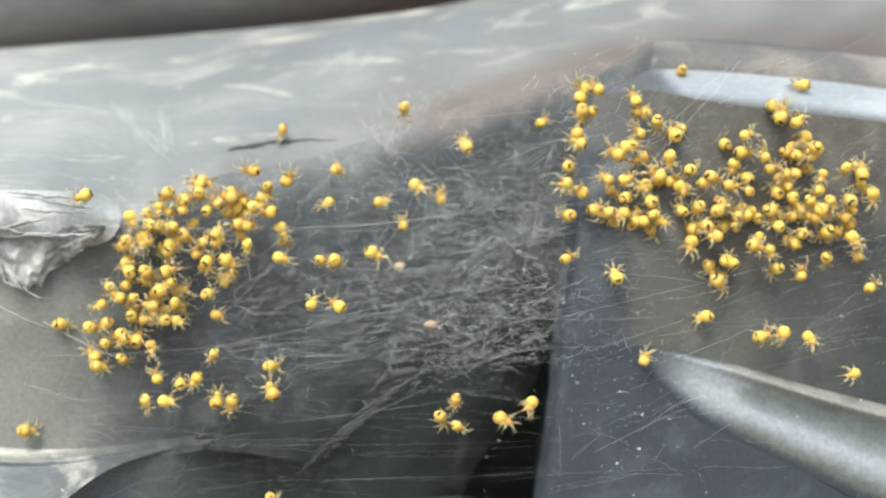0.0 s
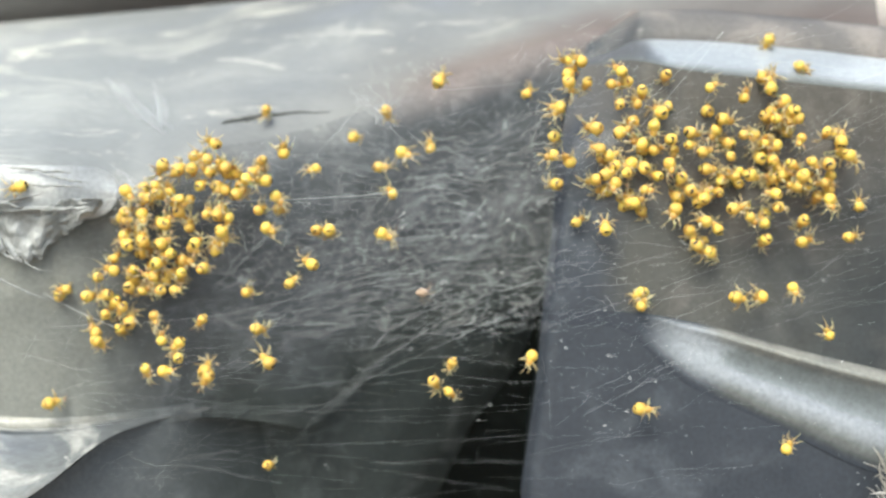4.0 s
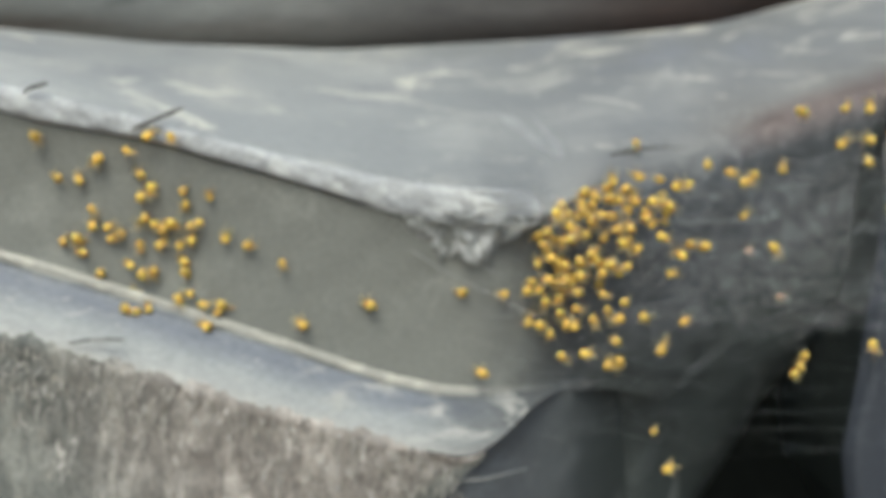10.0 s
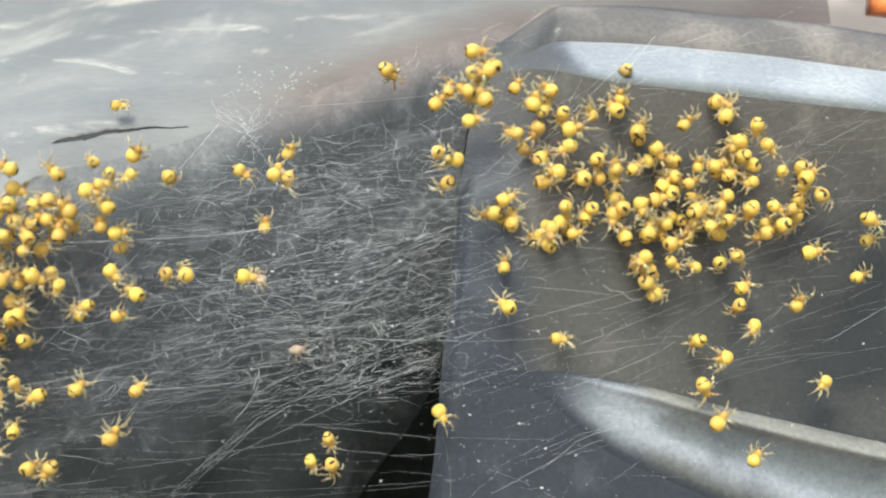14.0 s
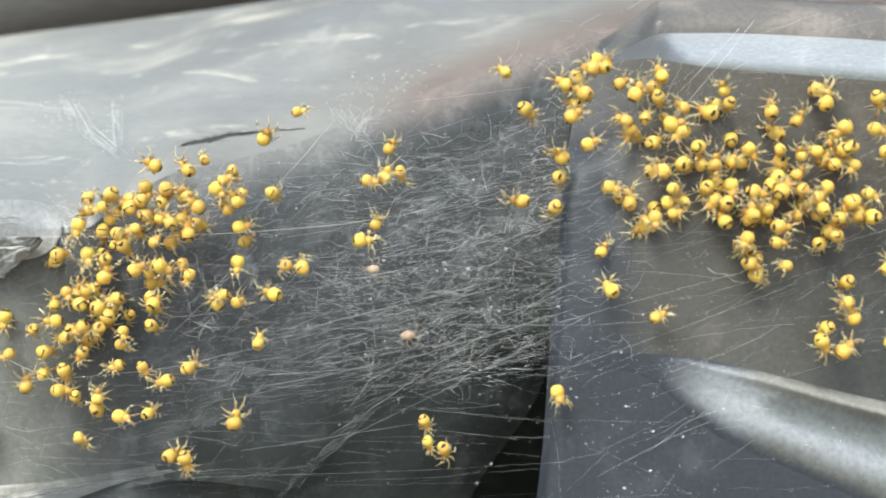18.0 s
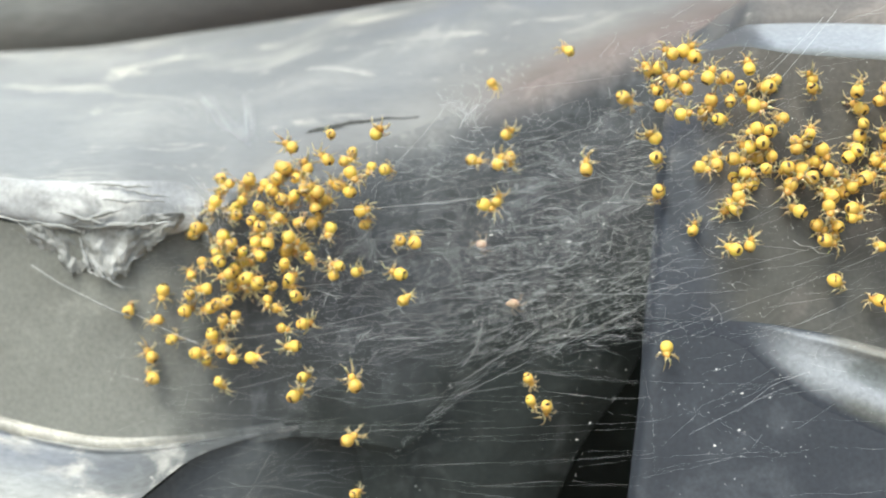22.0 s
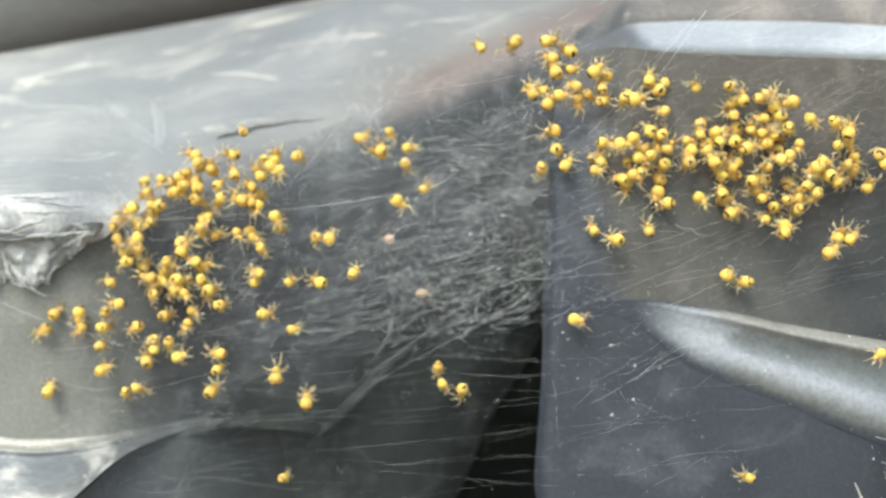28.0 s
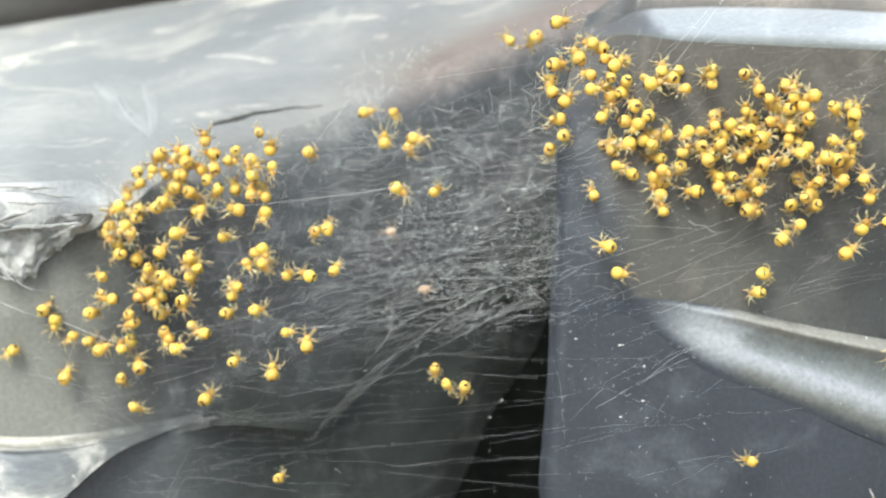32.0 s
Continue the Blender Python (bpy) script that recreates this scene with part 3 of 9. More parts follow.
def orange_thing():
    bm = bmesh.new()
    bmesh.ops.create_cube(bm, size=1.0, matrix=Matrix.Translation((64, 15, 19.3)) @ Matrix.Rotation(radians(5), 4, "Y") @ Matrix.Diagonal((30, 12, 11, 1)))
    bmesh.ops.bevel(bm, geom=bm.edges[:], offset=4.6, segments=6, affect="EDGES")
    ob = part("plastic_lump", bm, M_ORANGE)
    tagged(ob, "bright orange smooth plastic lump on the dusty top", "plastic piece")


orange_thing()

# ---- cracks, flakes and crust on the moulding ----
M_CRACK = plain("crack_dark", (0.035, 0.036, 0.034), 0.9)
M_TEAR = mixed("torn_grey", (0.09, 0.088, 0.084), (0.20, 0.195, 0.185), 700, 0.5, (0.8, 0.95), 0.4)


def ledge_depth(x, z):
    lo, hi = float(ledge_lo(x)), float(rim_line(x))
    return float(d_ledge(np.array([x]), np.array([z]), np.array([(z - lo) / (hi - lo)]))[0])


def crack(name, pts, widths, label):
    """A split in the ledge: a dark sunken gap between two ragged raised edges."""
    r = random.Random(name)
    vs, lips = [], []
    for (x, z), w in zip(pts, widths):
        up, down = w * r.uniform(0.5, 1.4), w * r.uniform(0.5, 1.4)
        for dz, dy in ((-down, -0.06), (-0.3 * down, 0.0), (0.4 * up, -0.02), (up, -0.10)):
            zz = z + dz
            vs.append((x, ledge_depth(x, max(zz, float(ledge_lo(x)) + 0.02)) + dy, zz))
        for dz, dy in ((up * 0.8, -0.06), (up + 0.05, -0.04 - 0.6 * w * r.uniform(0.5, 1.2)), (up + 0.05 + w, 0.03)):
            lips.append((x + r.uniform(-0.05, 0.05), ledge_depth(x, z + dz) + dy, z + dz))
    mesh(name, vs, grid_faces(len(pts), 4), M_CRACK, BASE, label)
    mesh("split_edge", lips, grid_faces(len(pts), 3), M_TEAR, BASE, "torn grey edge of the split")


def crack_line(x0, z0, x1, z1, n, bow, rnd):
    return [(x0 + (x1 - x0) * i / n + rnd.uniform(-0.05, 0.05), z0 + (z1 - z0) * i / n + bow * math.sin(math.pi * i / n) + 0.05 * math.sin(i * 0.45) + rnd.uniform(-0.025, 0.025)) for i in range(n + 1)]


rnd = random.Random(3)
crack("long_split", crack_line(-19.2, 8.7, -9.6, 9.95, 44, 0.35, rnd),
      [0.012 + 0.21 * math.sin(math.pi * min(1, (i / 44) ** 0.5)) * rnd.uniform(0.7, 1.15) * (1 - i / 44) ** 0.7 for i in range(45)], "long dark split in the ledge")

M_FLAKE = mixed("flaked_white_plastic", (0.185, 0.186, 0.178), (0.33, 0.328, 0.318), 200, 0.5, (0.5, 0.7), 0.35)


def flake(name, x0, x1, lo, hi, y0, curl, label, seed):
    """A thin torn flake of bleached plastic with a ragged lower edge."""
    r = random.Random(seed)
    n, m = 60, 26
    rag = [r.uniform(-0.13, 0.13) + 0.10 * math.sin(i * 0.9 + seed) for i in range(n)]
    vs = []
    for side in (0, 0.25):
        for i in range(n):
            x = x0 + (x1 - x0) * i / (n - 1)
            for j in range(m):
                u = j / (m - 1)
                z = (lo(x) + rag[i]) * (1 - u) + hi(x) * u
                y = y0 + curl * (1 - u) ** 2 + 0.7 * noise.fractal(Vector((x * 0.55, u * 2.4 + seed * 7.1, 1.3)), 0.7, 2.1, 5) + side
                vs.append((x, y, z))
    fs = grid_faces(n, m) + [f[::-1] for f in grid_faces(n, m, n * m)]
    for i in range(n - 1):
        for j in (0, m - 1):
            fs.append((i * m + j, (i + 1) * m + j, n * m + (i + 1) * m + j, n * m + i * m + j))
    mesh(name, vs, fs, M_FLAKE, BASE, label)


flake("torn_flake", -37.6, -28.0, lambda x: np.interp(x, (-37.6, -36.2, -35.2, -33.4, -32.7, -30.6, -29.0, -28.0), (0.8, -2.4, -3.4, -3.0, -1.7, -0.6, 0.6, 1.7)),
      lambda x: np.interp(x, (-37.6, -30.5, -28.0), (1.5, 2.0, 1.9)), -4.6, 0.6, "crumpled grey torn flake of plastic hanging from the lip", 1)
flake("torn_flake", -43.5, -36.4, lambda x: np.interp(x, (-43.5, -41, -38.5, -36.4), (1.4, -0.8, -2.9, -2.4)),
      lambda x: np.interp(x, (-43.5, -36.4), (3.0, 1.8)), -4.4, 0.7, "grey torn flake of plastic under the lip", 4)


def peel(x0, z0, ln, rise, wide, y, seed):
    """A thin raised curl of plastic peeling along the lip."""
    r = random.Random(seed)
    bm = bmesh.new()
    n = 10
    pts = [(x0 + ln * i / n, y - 0.12 * math.sin(math.pi * i / n), z0 + rise * i / n + r.uniform(-0.1, 0.1)) for i in range(n + 1)]
    tube(bm, pts, [wide * (0.25 + math.sin(math.pi * i / n)) * r.uniform(0.6, 1.2) for i in range(n + 1)], 5)
    part("plastic_curl", bm, M_FLAKE, BASE, "thin pale curl of torn plastic")


for args in ((-37.2, 1.4, 4.6, 1.1, 0.16, -5.35, 1), (-37.6, 1.0, 8.8, 0.2, 0.14, -5.1, 2), (-38.5, 2.4, 4.2, -1.2, 0.18, -5.4, 3), (-41.5, 1.9, 5.2, -1.3, 0.16, -5.2, 4),
             (-36.0, 4.6, 5.6, -0.5, 0.12, -5.0, 5), (-34.6, 3.2, 5.4, -0.3, 0.10, -5.4, 6), (-36.9, 0.4, 0.9, -3.2, 0.12, -5.0, 7), (-36.4, -2.6, 2.4, -0.9, 0.10, -5.0, 8),
             (-33.0, 1.0, 4.6, 0.2, 0.13, -5.3, 9), (-46.5, 2.7, 6.0, -1.2, 0.12, -5.3, 10), (-32.5, 3.9, 3.8, -0.7, 0.08, -5.4, 11)):
    peel(*args)


def slit(name, pts, width, label, y=-5.6):
    """A short dark tear."""
    bm = bmesh.new()
    n = len(pts)
    tube(bm, [(x, y, z) for x, z in pts], [width * (0.4 + 0.6 * math.sin(math.pi * (i + 0.4) / n)) for i in range(n)], 6)
    part(name, bm, M_TEAR, BASE, label)


slit("tear", ((-71.0, 10.0), (-69.8, 10.7), (-68.5, 11.2), (-67, 11.9), (-65.6, 12.5)), 0.24, "dark tear across the lip")
slit("tear", ((-82.0, 13.6), (-81.2, 14.2), (-80.4, 14.4), (-79.6, 14.7)), 0.24, "dark tear across the lip", -5.4)
slit("tear", ((-76.7, -12.0), (-74.5, -11.6), (-72.6, -11.5), (-71, -11.5)), 0.18, "dark tear in the shelf", -8.3)

M_CRUST = mixed("dry_crust", (0.26, 0.24, 0.21), (0.5, 0.48, 0.45), 500, 0.5, (0.8, 0.95), 0.5)


def fibres(name, count, place, material, label, seed, length=(1.0, 3.2), width=(0.05, 0.16)):
    """Torn fibres and scales lying on a surface, joined."""
    r = random.Random(seed)
    bm = bmesh.new()
    for _ in range(count):
        x, y, z, a = place(r)
        ln, w = r.uniform(*length), r.uniform(*width)
        b1, b2 = r.uniform(-0.4, 0.4), r.uniform(-0.9, -0.1)
        d = Vector((math.cos(a), 0, math.sin(a)))
        pts = [Vector((x, y, z)) + d * ln * t + Vector((0, b2 * t * t, 0)) + Vector((-d.z, 0, d.x)) * b1 * math.sin(t * 3) for t in (0, 0.35, 0.7, 1)]
        tube(bm, pts, [w, w * 0.9, w * 0.7, w * 0.3], 4)
    ob = part(name, bm, material, BASE, label, smooth=False)
    tagged(ob, kind="stuff")


def on_right(r):
    while True:
        x, z = r.uniform(32, 68), r.uniform(-42, -19)
        if z < float(ridge_lo(x)) - 0.6 and x > 38.2 + 0.25 * (z + 21) + r.gauss(0, 0.9):
            return x, -6.2 + r.uniform(-0.3, 0.3), z, r.gauss(2.1, 0.7)


fibres("shaggy_fringe", 3600, on_right, M_CRUST, "shaggy grey torn fibres below the ridge", 11)


def on_left(r):
    x = r.uniform(-100, -36)
    top = float(shelf_lo(x))
    z = top - abs(r.gauss(0, 4.0)) - 0.2
    return x, float(d_rough(np.array([x]), np.array([z]), 0)[0]) + 0.2, z, r.gauss(-1.5, 0.35)


fibres("hanging_crust", 1100, on_left, M_CRUST, "pale crust hanging below the shelf", 12, (0.4, 1.9), (0.04, 0.12))

# ---- spider silk ----
M_SILK = plain("silk", (0.74, 0.75, 0.76), 0.4)
M_SPECK = plain("pale_dust", (0.75, 0.75, 0.72), 0.7)
WEB = tagged(new("cobweb"), "dense white cobweb stretched across the dark hollow", "cobweb")


def silk(bm, p, q, radius, sag=0.3, bend=0.0, n=4):
    p, q = Vector(p), Vector(q)
    d = q - p
    side = Vector((-d.z, 0, d.x)).normalized() if d.length > 0 else Vector((0, 0, 1))
    pts = [p + d * (i / n) + Vector((0, 0, -sag * math.sin(math.pi * i / n))) + side * bend * math.sin(2 * math.pi * i / n) for i in range(n + 1)]
    tube(bm, pts, [radius] * (n + 1), 3)


def web_depth(x):
    return float(np.interp(x, (-45, -28, -10, 8, 14, 60), (-2.0, -3.2, -2.5, -4.0, -4.8, -4.6)))


def kinked(bm, x, y, z, angle, length, radius, r, kink=0.18, n=5):
    """One crinkled thread."""
    pts, a = [Vector((x, y, z))], angle
    for _ in range(n):
        a += r.gauss(0, kink)
        pts.append(pts[-1] + Vector((math.cos(a), r.gauss(0, 0.1), math.sin(a))) * length / n)
    tube(bm, pts, [radius * 0.6] + [radius] * (n - 1) + [radius * 0.5], 3)


def fine_silk():
    r = random.Random(21)
    bm = bmesh.new()

    def clear(x, z, gap=0.4):
        return z < float(ledge_lo(x)) - gap

    # long level strands across the hollow, thickest towards the right-hand block
    for _ in range(480):
        cx, cz = r.gauss(0, 10), r.uniform(-11, 7) if r.random() < 0.5 else r.gauss(-4, 6)
        cz += 0.12 * cx
        ln = r.uniform(3, 24) * (0.5 if r.random() < 0.5 else 1)
        a = r.gauss(0.10, 0.14) + (r.uniform(-0.7, 0.7) if r.random() < 0.25 else 0)
        x0, z0 = cx - ln / 2 * math.cos(a), cz - ln / 2 * math.sin(a)
        if (cz < -11 and r.random() < 0.8) or not (clear(cx, cz) and clear(x0, z0, 0.0) and clear(cx + cx - x0, cz + cz - z0, 0.0)):
            continue
        y = web_depth(cx) + r.uniform(-0.8, 6.0) * (1 if abs(cx) < 9 else 0.3)
        bold = r.random()
        kinked(bm, x0, y, z0, a, ln, r.uniform(0.006, 0.009) if bold < 0.06 else r.uniform(0.0035, 0.005) if bold < 0.25 else r.uniform(0.001, 0.0025), r, 0.025, 6)
    # crinkled short bits at all depths of the hollow
    for _ in range(2900):
        cx = r.uniform(-18, 11) if r.random() < 0.75 else r.gauss(3, 5)
        cz = r.uniform(-11, 8) + 0.2 * cx
        if not clear(cx, cz) or (cz < -10 and r.random() < 0.6):
            continue
        y = web_depth(cx) + r.uniform(-0.5, 8.0 if cx > -14 else 1.0) * (1 if abs(cx) < 10 else 0.3)
        bold = r.random() if cz > -10 else 1.0
        kinked(bm, cx, y, cz, r.gauss(0.2, 0.7) + (math.pi if r.random() < 0.5 else 0), r.uniform(0.4, 2.6),
               r.uniform(0.008, 0.013) if bold < 0.05 else r.uniform(0.005, 0.007) if bold < 0.22 else r.uniform(0.001, 0.0025), r, 0.2, 5)
    # white tangles along the corner of the right-hand block
    for hx, hz, spread, count in ((9.5, 10.0, 2.0, 34), (12.5, 13.8, 1.6, 26), (11.5, 4.0, 1.8, 45), (19.0, 10.0, 2.4, 45), (13.0, -1.5, 1.6, 26), (-4.8, 8.2, 0.9, 18), (9.5, -7.0, 1.8, 45)):
        for _ in range(count):
            cx, cz = r.gauss(hx, spread), r.gauss(hz, spread)
            if hx < 9 and not clear(cx, cz):
                continue
            kinked(bm, cx, web_depth(cx) + r.uniform(-0.6, 1.2), cz, r.gauss(0.6 if hz > 8 else 0.1, 0.5), r.uniform(0.4, 2.4), r.uniform(0.003, 0.007), r, 0.25, 5)
    # the sheet over the side panel and towards the left-hand block
    for _ in range(430):
        left = r.random() < 0.5
        cx = r.uniform(-34, -12) if left else r.uniform(10, 44)
        cz = r.uniform(-22, 6) if left else r.uniform(-24 if cx < 26 else -9, 15)
        if left and not clear(cx, cz):
            continue
        ln = r.uniform(1.5, 13)
        a = r.gauss(0.02 if left else 0.2, 0.16) + (r.uniform(0.4, 1.0) if r.random() < 0.12 else 0)
        y = web_depth(cx) + r.uniform(-0.5, 1.0)
        kinked(bm, cx - ln / 2 * math.cos(a), y, cz - ln / 2 * math.sin(a), a, ln, r.uniform(0.005, 0.008) if r.random() < 0.05 else r.uniform(0.0015, 0.003), r, 0.07, 6)
    # level strands over the dark gap and the end of the left-hand block
    for _ in range(34):
        cx, cz = r.uniform(-18, 12), r.uniform(-24, -11)
        ln = r.uniform(4, 20)
        a = r.gauss(0.02, 0.08)
        y = web_depth(cx) + r.uniform(-0.6, 1.0)
        kinked(bm, cx - ln / 2 * math.cos(a), y, cz - ln / 2 * math.sin(a), a, ln, r.uniform(0.004, 0.006) if r.random() < 0.12 else r.uniform(0.0015, 0.003), r, 0.025, 6)
    ob = part("fine_silk", bm, M_SILK, WEB, "fine tangled silk", smooth=False)
    tagged(ob, kind="stuff")


fine_silk()

long_strands = (((-28.5, -4.2, 1.9), (-11.5, -4.2, 1.75), 0.0136),
                ((-11.5, -4.2, 1.75), (-2.0, -4.0, 2.5), 0.0161),
                ((-2.0, -4.0, 2.5), (12, -4.0, 4.6), 0.0054),
                ((-33, -3.6, -9.0), (-18, -4.2, -8.0), 0.0077),
                ((-18, -4.2, -8.0), (6, -4.2, -2.8), 0.0058),
                ((-15, -3.6, -19.4), (9.5, -4.4, -18.4), 0.0037),
                ((-20, -3.5, -16.5), (10, -4.4, -15.8), 0.0031),
                ((-6, -3.6, -13.8), (12, -4.6, -5.2), 0.0058),
                ((10, -4.6, -5.6), (38, -5.0, 1.6), 0.0061))
cross_strands = (((-28, -3.6, 0.4), (-4, -4.2, -1.2), 0.0054),
                 ((12, -4.8, 3.5), (30, -4.9, 7.0), 0.0050),
                 ((14, -4.8, 6), (23.5, -4.6, 15), 0.0085),
                 ((17, -4.8, 7), (24.5, -4.6, 15.5), 0.0085),
                 ((26, -5, 3), (40, -5, 9.5), 0.0054),
                 ((-2, -3.5, 5), (13, -3.5, 10.5), 0.0050),
                 ((9, -4.4, -9.5), (27, -5, -3.2), 0.0054),
                 ((-6.5, 0, 10), (-12.5, -3.5, 3.0), 0.0061),
                 ((-35, -2.5, -5.5), (-27.5, -3.5, -9.0), 0.0217))
for p, q, rad in long_strands + cross_strands:
    strand = bmesh.new()
    silk(strand, p, q, rad, 0.15, 0.03, 8)
    part("silk_strand", strand, M_SILK, WEB, smooth=False)


def bundle(name, line, count, spread, radius, label, seed, wave=0.15):
    """A loose bundle of strands along a line."""
    r = random.Random(seed)
    bm = bmesh.new()
    for _ in range(count):
        off = Vector((r.gauss(0, spread), r.gauss(0, 0.3), r.gauss(0, spread)))
        a, b = sorted((r.uniform(-0.05, 0.4), r.uniform(0.6, 1.05)))
        k = len(line) - 1
        pts = []
        for i in range(7):
            t = min(max(a + (b - a) * i / 6, 0), 1) * k
            j = min(int(t), k - 1)
            p = Vector(line[j]).lerp(Vector(line[j + 1]), t - j) + off + Vector((r.gauss(0, wave), 0, r.gauss(0, wave))) * spread
            pts.append(p)
        if (pts[0] - pts[-1]).length > 0.3:
            tube(bm, pts, [radius] * 7, 3)
    ob = part(name, bm, M_SILK, WEB, label, smooth=False)
    tagged(ob, kind="stuff")


# added strands that stand in for the pale scratch along the crease
bundle("scratch_strands", [(-2.2, 3.5, -11.4), (-4.8, 3.8, -12.7), (-6.8, 4.0, -14.7), (-9.9, 3.6, -17.3), (-12.2, 3.0, -19.8)], 7, 0.3, 0.003, "strands standing in for a pale scratch along the crease", 31, 0.04)
bundle("silk_tuft", [(-7.2, 3.5, 11.8), (-5.6, 3.2, 10.4), (-4.4, 2.8, 9.0), (-4.8, 2.0, 7.4)], 12, 0.35, 0.004, "white cottony tuft of silk at the ledge", 32, 0.7)
bundle("silk_tuft", [(-3.0, 3.6, 11.6), (-4.4, 2.8, 9.6)], 6, 0.3, 0.004, "white cottony tuft of silk at the ledge", 33, 0.7)
# added strands that stand in for chalky streaks on the ledge
for seed, line in ((1, [(-30.0, 2.5, 13.0), (-27.7, 0.2, 10.4), (-23.8, -2.2, 7.8)]), (2, [(-26.6, 2.5, 12.8), (-25.1, 0.3, 9.9), (-24.6, -1.2, 8.6)]), (3, [(-31, 3, 13.6), (-29.4, 1.4, 11.6)])):
    line = [(x, ledge_depth(x, z) - 0.15, z) for x, y, z in line]
    bundle("chalk_strands", line, 22, 0.25, 0.007, "pale strands standing in for a chalky streak on the ledge", 40 + seed, 0.1)
bundle("silk_mat", [(-27.2, -4.4, 3.6), (-25.6, -4.0, 2.0), (-25.5, -3.8, -0.5)], 26, 0.8, 0.004, "dusty silk beside the lip", 45, 0.4)

for pts, rad in ((((-34.8, -6.2, -2.3), (-34.0, -6.2, -3.4), (-32.9, -6.1, -4.0), (-31.8, -6.0, -4.1)), 0.07),
                 (((-41.5, -4.4, -2.0), (-39.0, -4.6, -3.6), (-36.8, -4.8, -4.7), (-34.2, -4.8, -6.0), (-32.4, -4.9, -6.6)), 0.10),
                 (((20.7, -5, -2.0), (21.2, -5, -2.4), (22.0, -5, -2.5), (22.5, -5, -3.0), (23.3, -5, -3.1)), 0.035),
                 (((13.3, -5, -1.6), (14.2, -5, -2.9), (15.2, -5, -3.2), (16.0, -5, -2.9)), 0.03),
                 (((-37.3, -7.6, -26.2), (-33.0, -7.6, -25.8), (-28.8, -7.0, -24.8)), 0.14)):
    strand = bmesh.new()
    tube(strand, pts, [rad * (1 if i < len(pts) - 1 else 0.5) for i in range(len(pts))], 5)
    part("dry_thread", strand, M_FLAKE, WEB, "pale dry curled thread")


M_CHALK = plain("chalk_dust", (0.47, 0.465, 0.45), 0.9)


def chalk_smear(lines, count, seed):
    """Crumbs of pale chalky dust rubbed onto the ledge along some lines."""
    r = random.Random(seed)
    bm = bmesh.new()
    for line, spread in lines:
        for _ in range(count):
            t = r.random() * (len(line) - 1)
            j = min(int(t), len(line) - 2)
            x = line[j][0] + (line[j + 1][0] - line[j][0]) * (t - j) + r.gauss(0, spread)
            z = line[j][1] + (line[j + 1][1] - line[j][1]) * (t - j) + r.gauss(0, spread)
            y, w, s = ledge_depth(x, z), r.uniform(0.03, 0.16), r.uniform(0.02, 0.07)
            vs = [bm.verts.new(p) for p in ((x + w, y - 0.02, z), (x, y + 0.02, z + s), (x - w, y - 0.02, z), (x, y - 0.03, z - s), (x, y - 0.05, z), (x, y + 0.1, z))]
            for k in range(4):
                bm.faces.new((vs[k], vs[(k + 1) % 4], vs[4]))
                bm.faces.new((vs[(k + 1) % 4], vs[k], vs[5]))
    ob = part("chalk_smear", bm, M_CHALK, BASE, "pale chalky smear on the ledge", smooth=False)
    tagged(ob, kind="stuff")


chalk_smear([(((-31.5, 14.2), (-29.5, 12.4), (-27.7, 10.4), (-25.0, 8.8)), 0.5), (((-32.5, 13.2), (-30.5, 11.6)), 0.7), (((-27.0, 13.4), (-25.1, 10.2)), 0.3),
             (((-6, 13.6), (-3, 13.0), (0.5, 14.4)), 0.8)], 60, 51)


def specks():
    r = random.Random(8)
    bm = bmesh.new()
    for _ in range(1700):
        if r.random() < 0.84:
            x, z = r.gauss(3, 9), r.gauss(-5, 7)
            y = web_depth(x) + r.uniform(-0.4, 1.5)
        else:
            x, z = r.uniform(10, 45), r.uniform(-30, 10)
            y = -4.6 + r.uniform(-0.3, 0.3) - (1.5 if z < float(ridge_lo(x)) and x > 18 else 0)
        if z > float(ledge_lo(x)) - 1 or (x < 9 and z < -8 and r.random() < 0.7):
            continue
        s = r.uniform(0.014, 0.040) * (2.2 if r.random() < 0.06 else 1)
        w = s * r.uniform(0.8, 1.6)
        vs = [bm.verts.new(p) for p in ((x + w, y, z), (x, y, z + s), (x - w, y, z), (x, y, z - s), (x, y - s, z), (x, y + s, z))]
        for k in range(4):
            bm.faces.new((vs[k], vs[(k + 1) % 4], vs[4]))
            bm.faces.new((vs[(k + 1) % 4], vs[k], vs[5]))
    ob = part("dust_specks", bm, M_SPECK, WEB, "pale specks of dust caught in the silk", smooth=False)
    tagged(ob, kind="stuff")


specks()

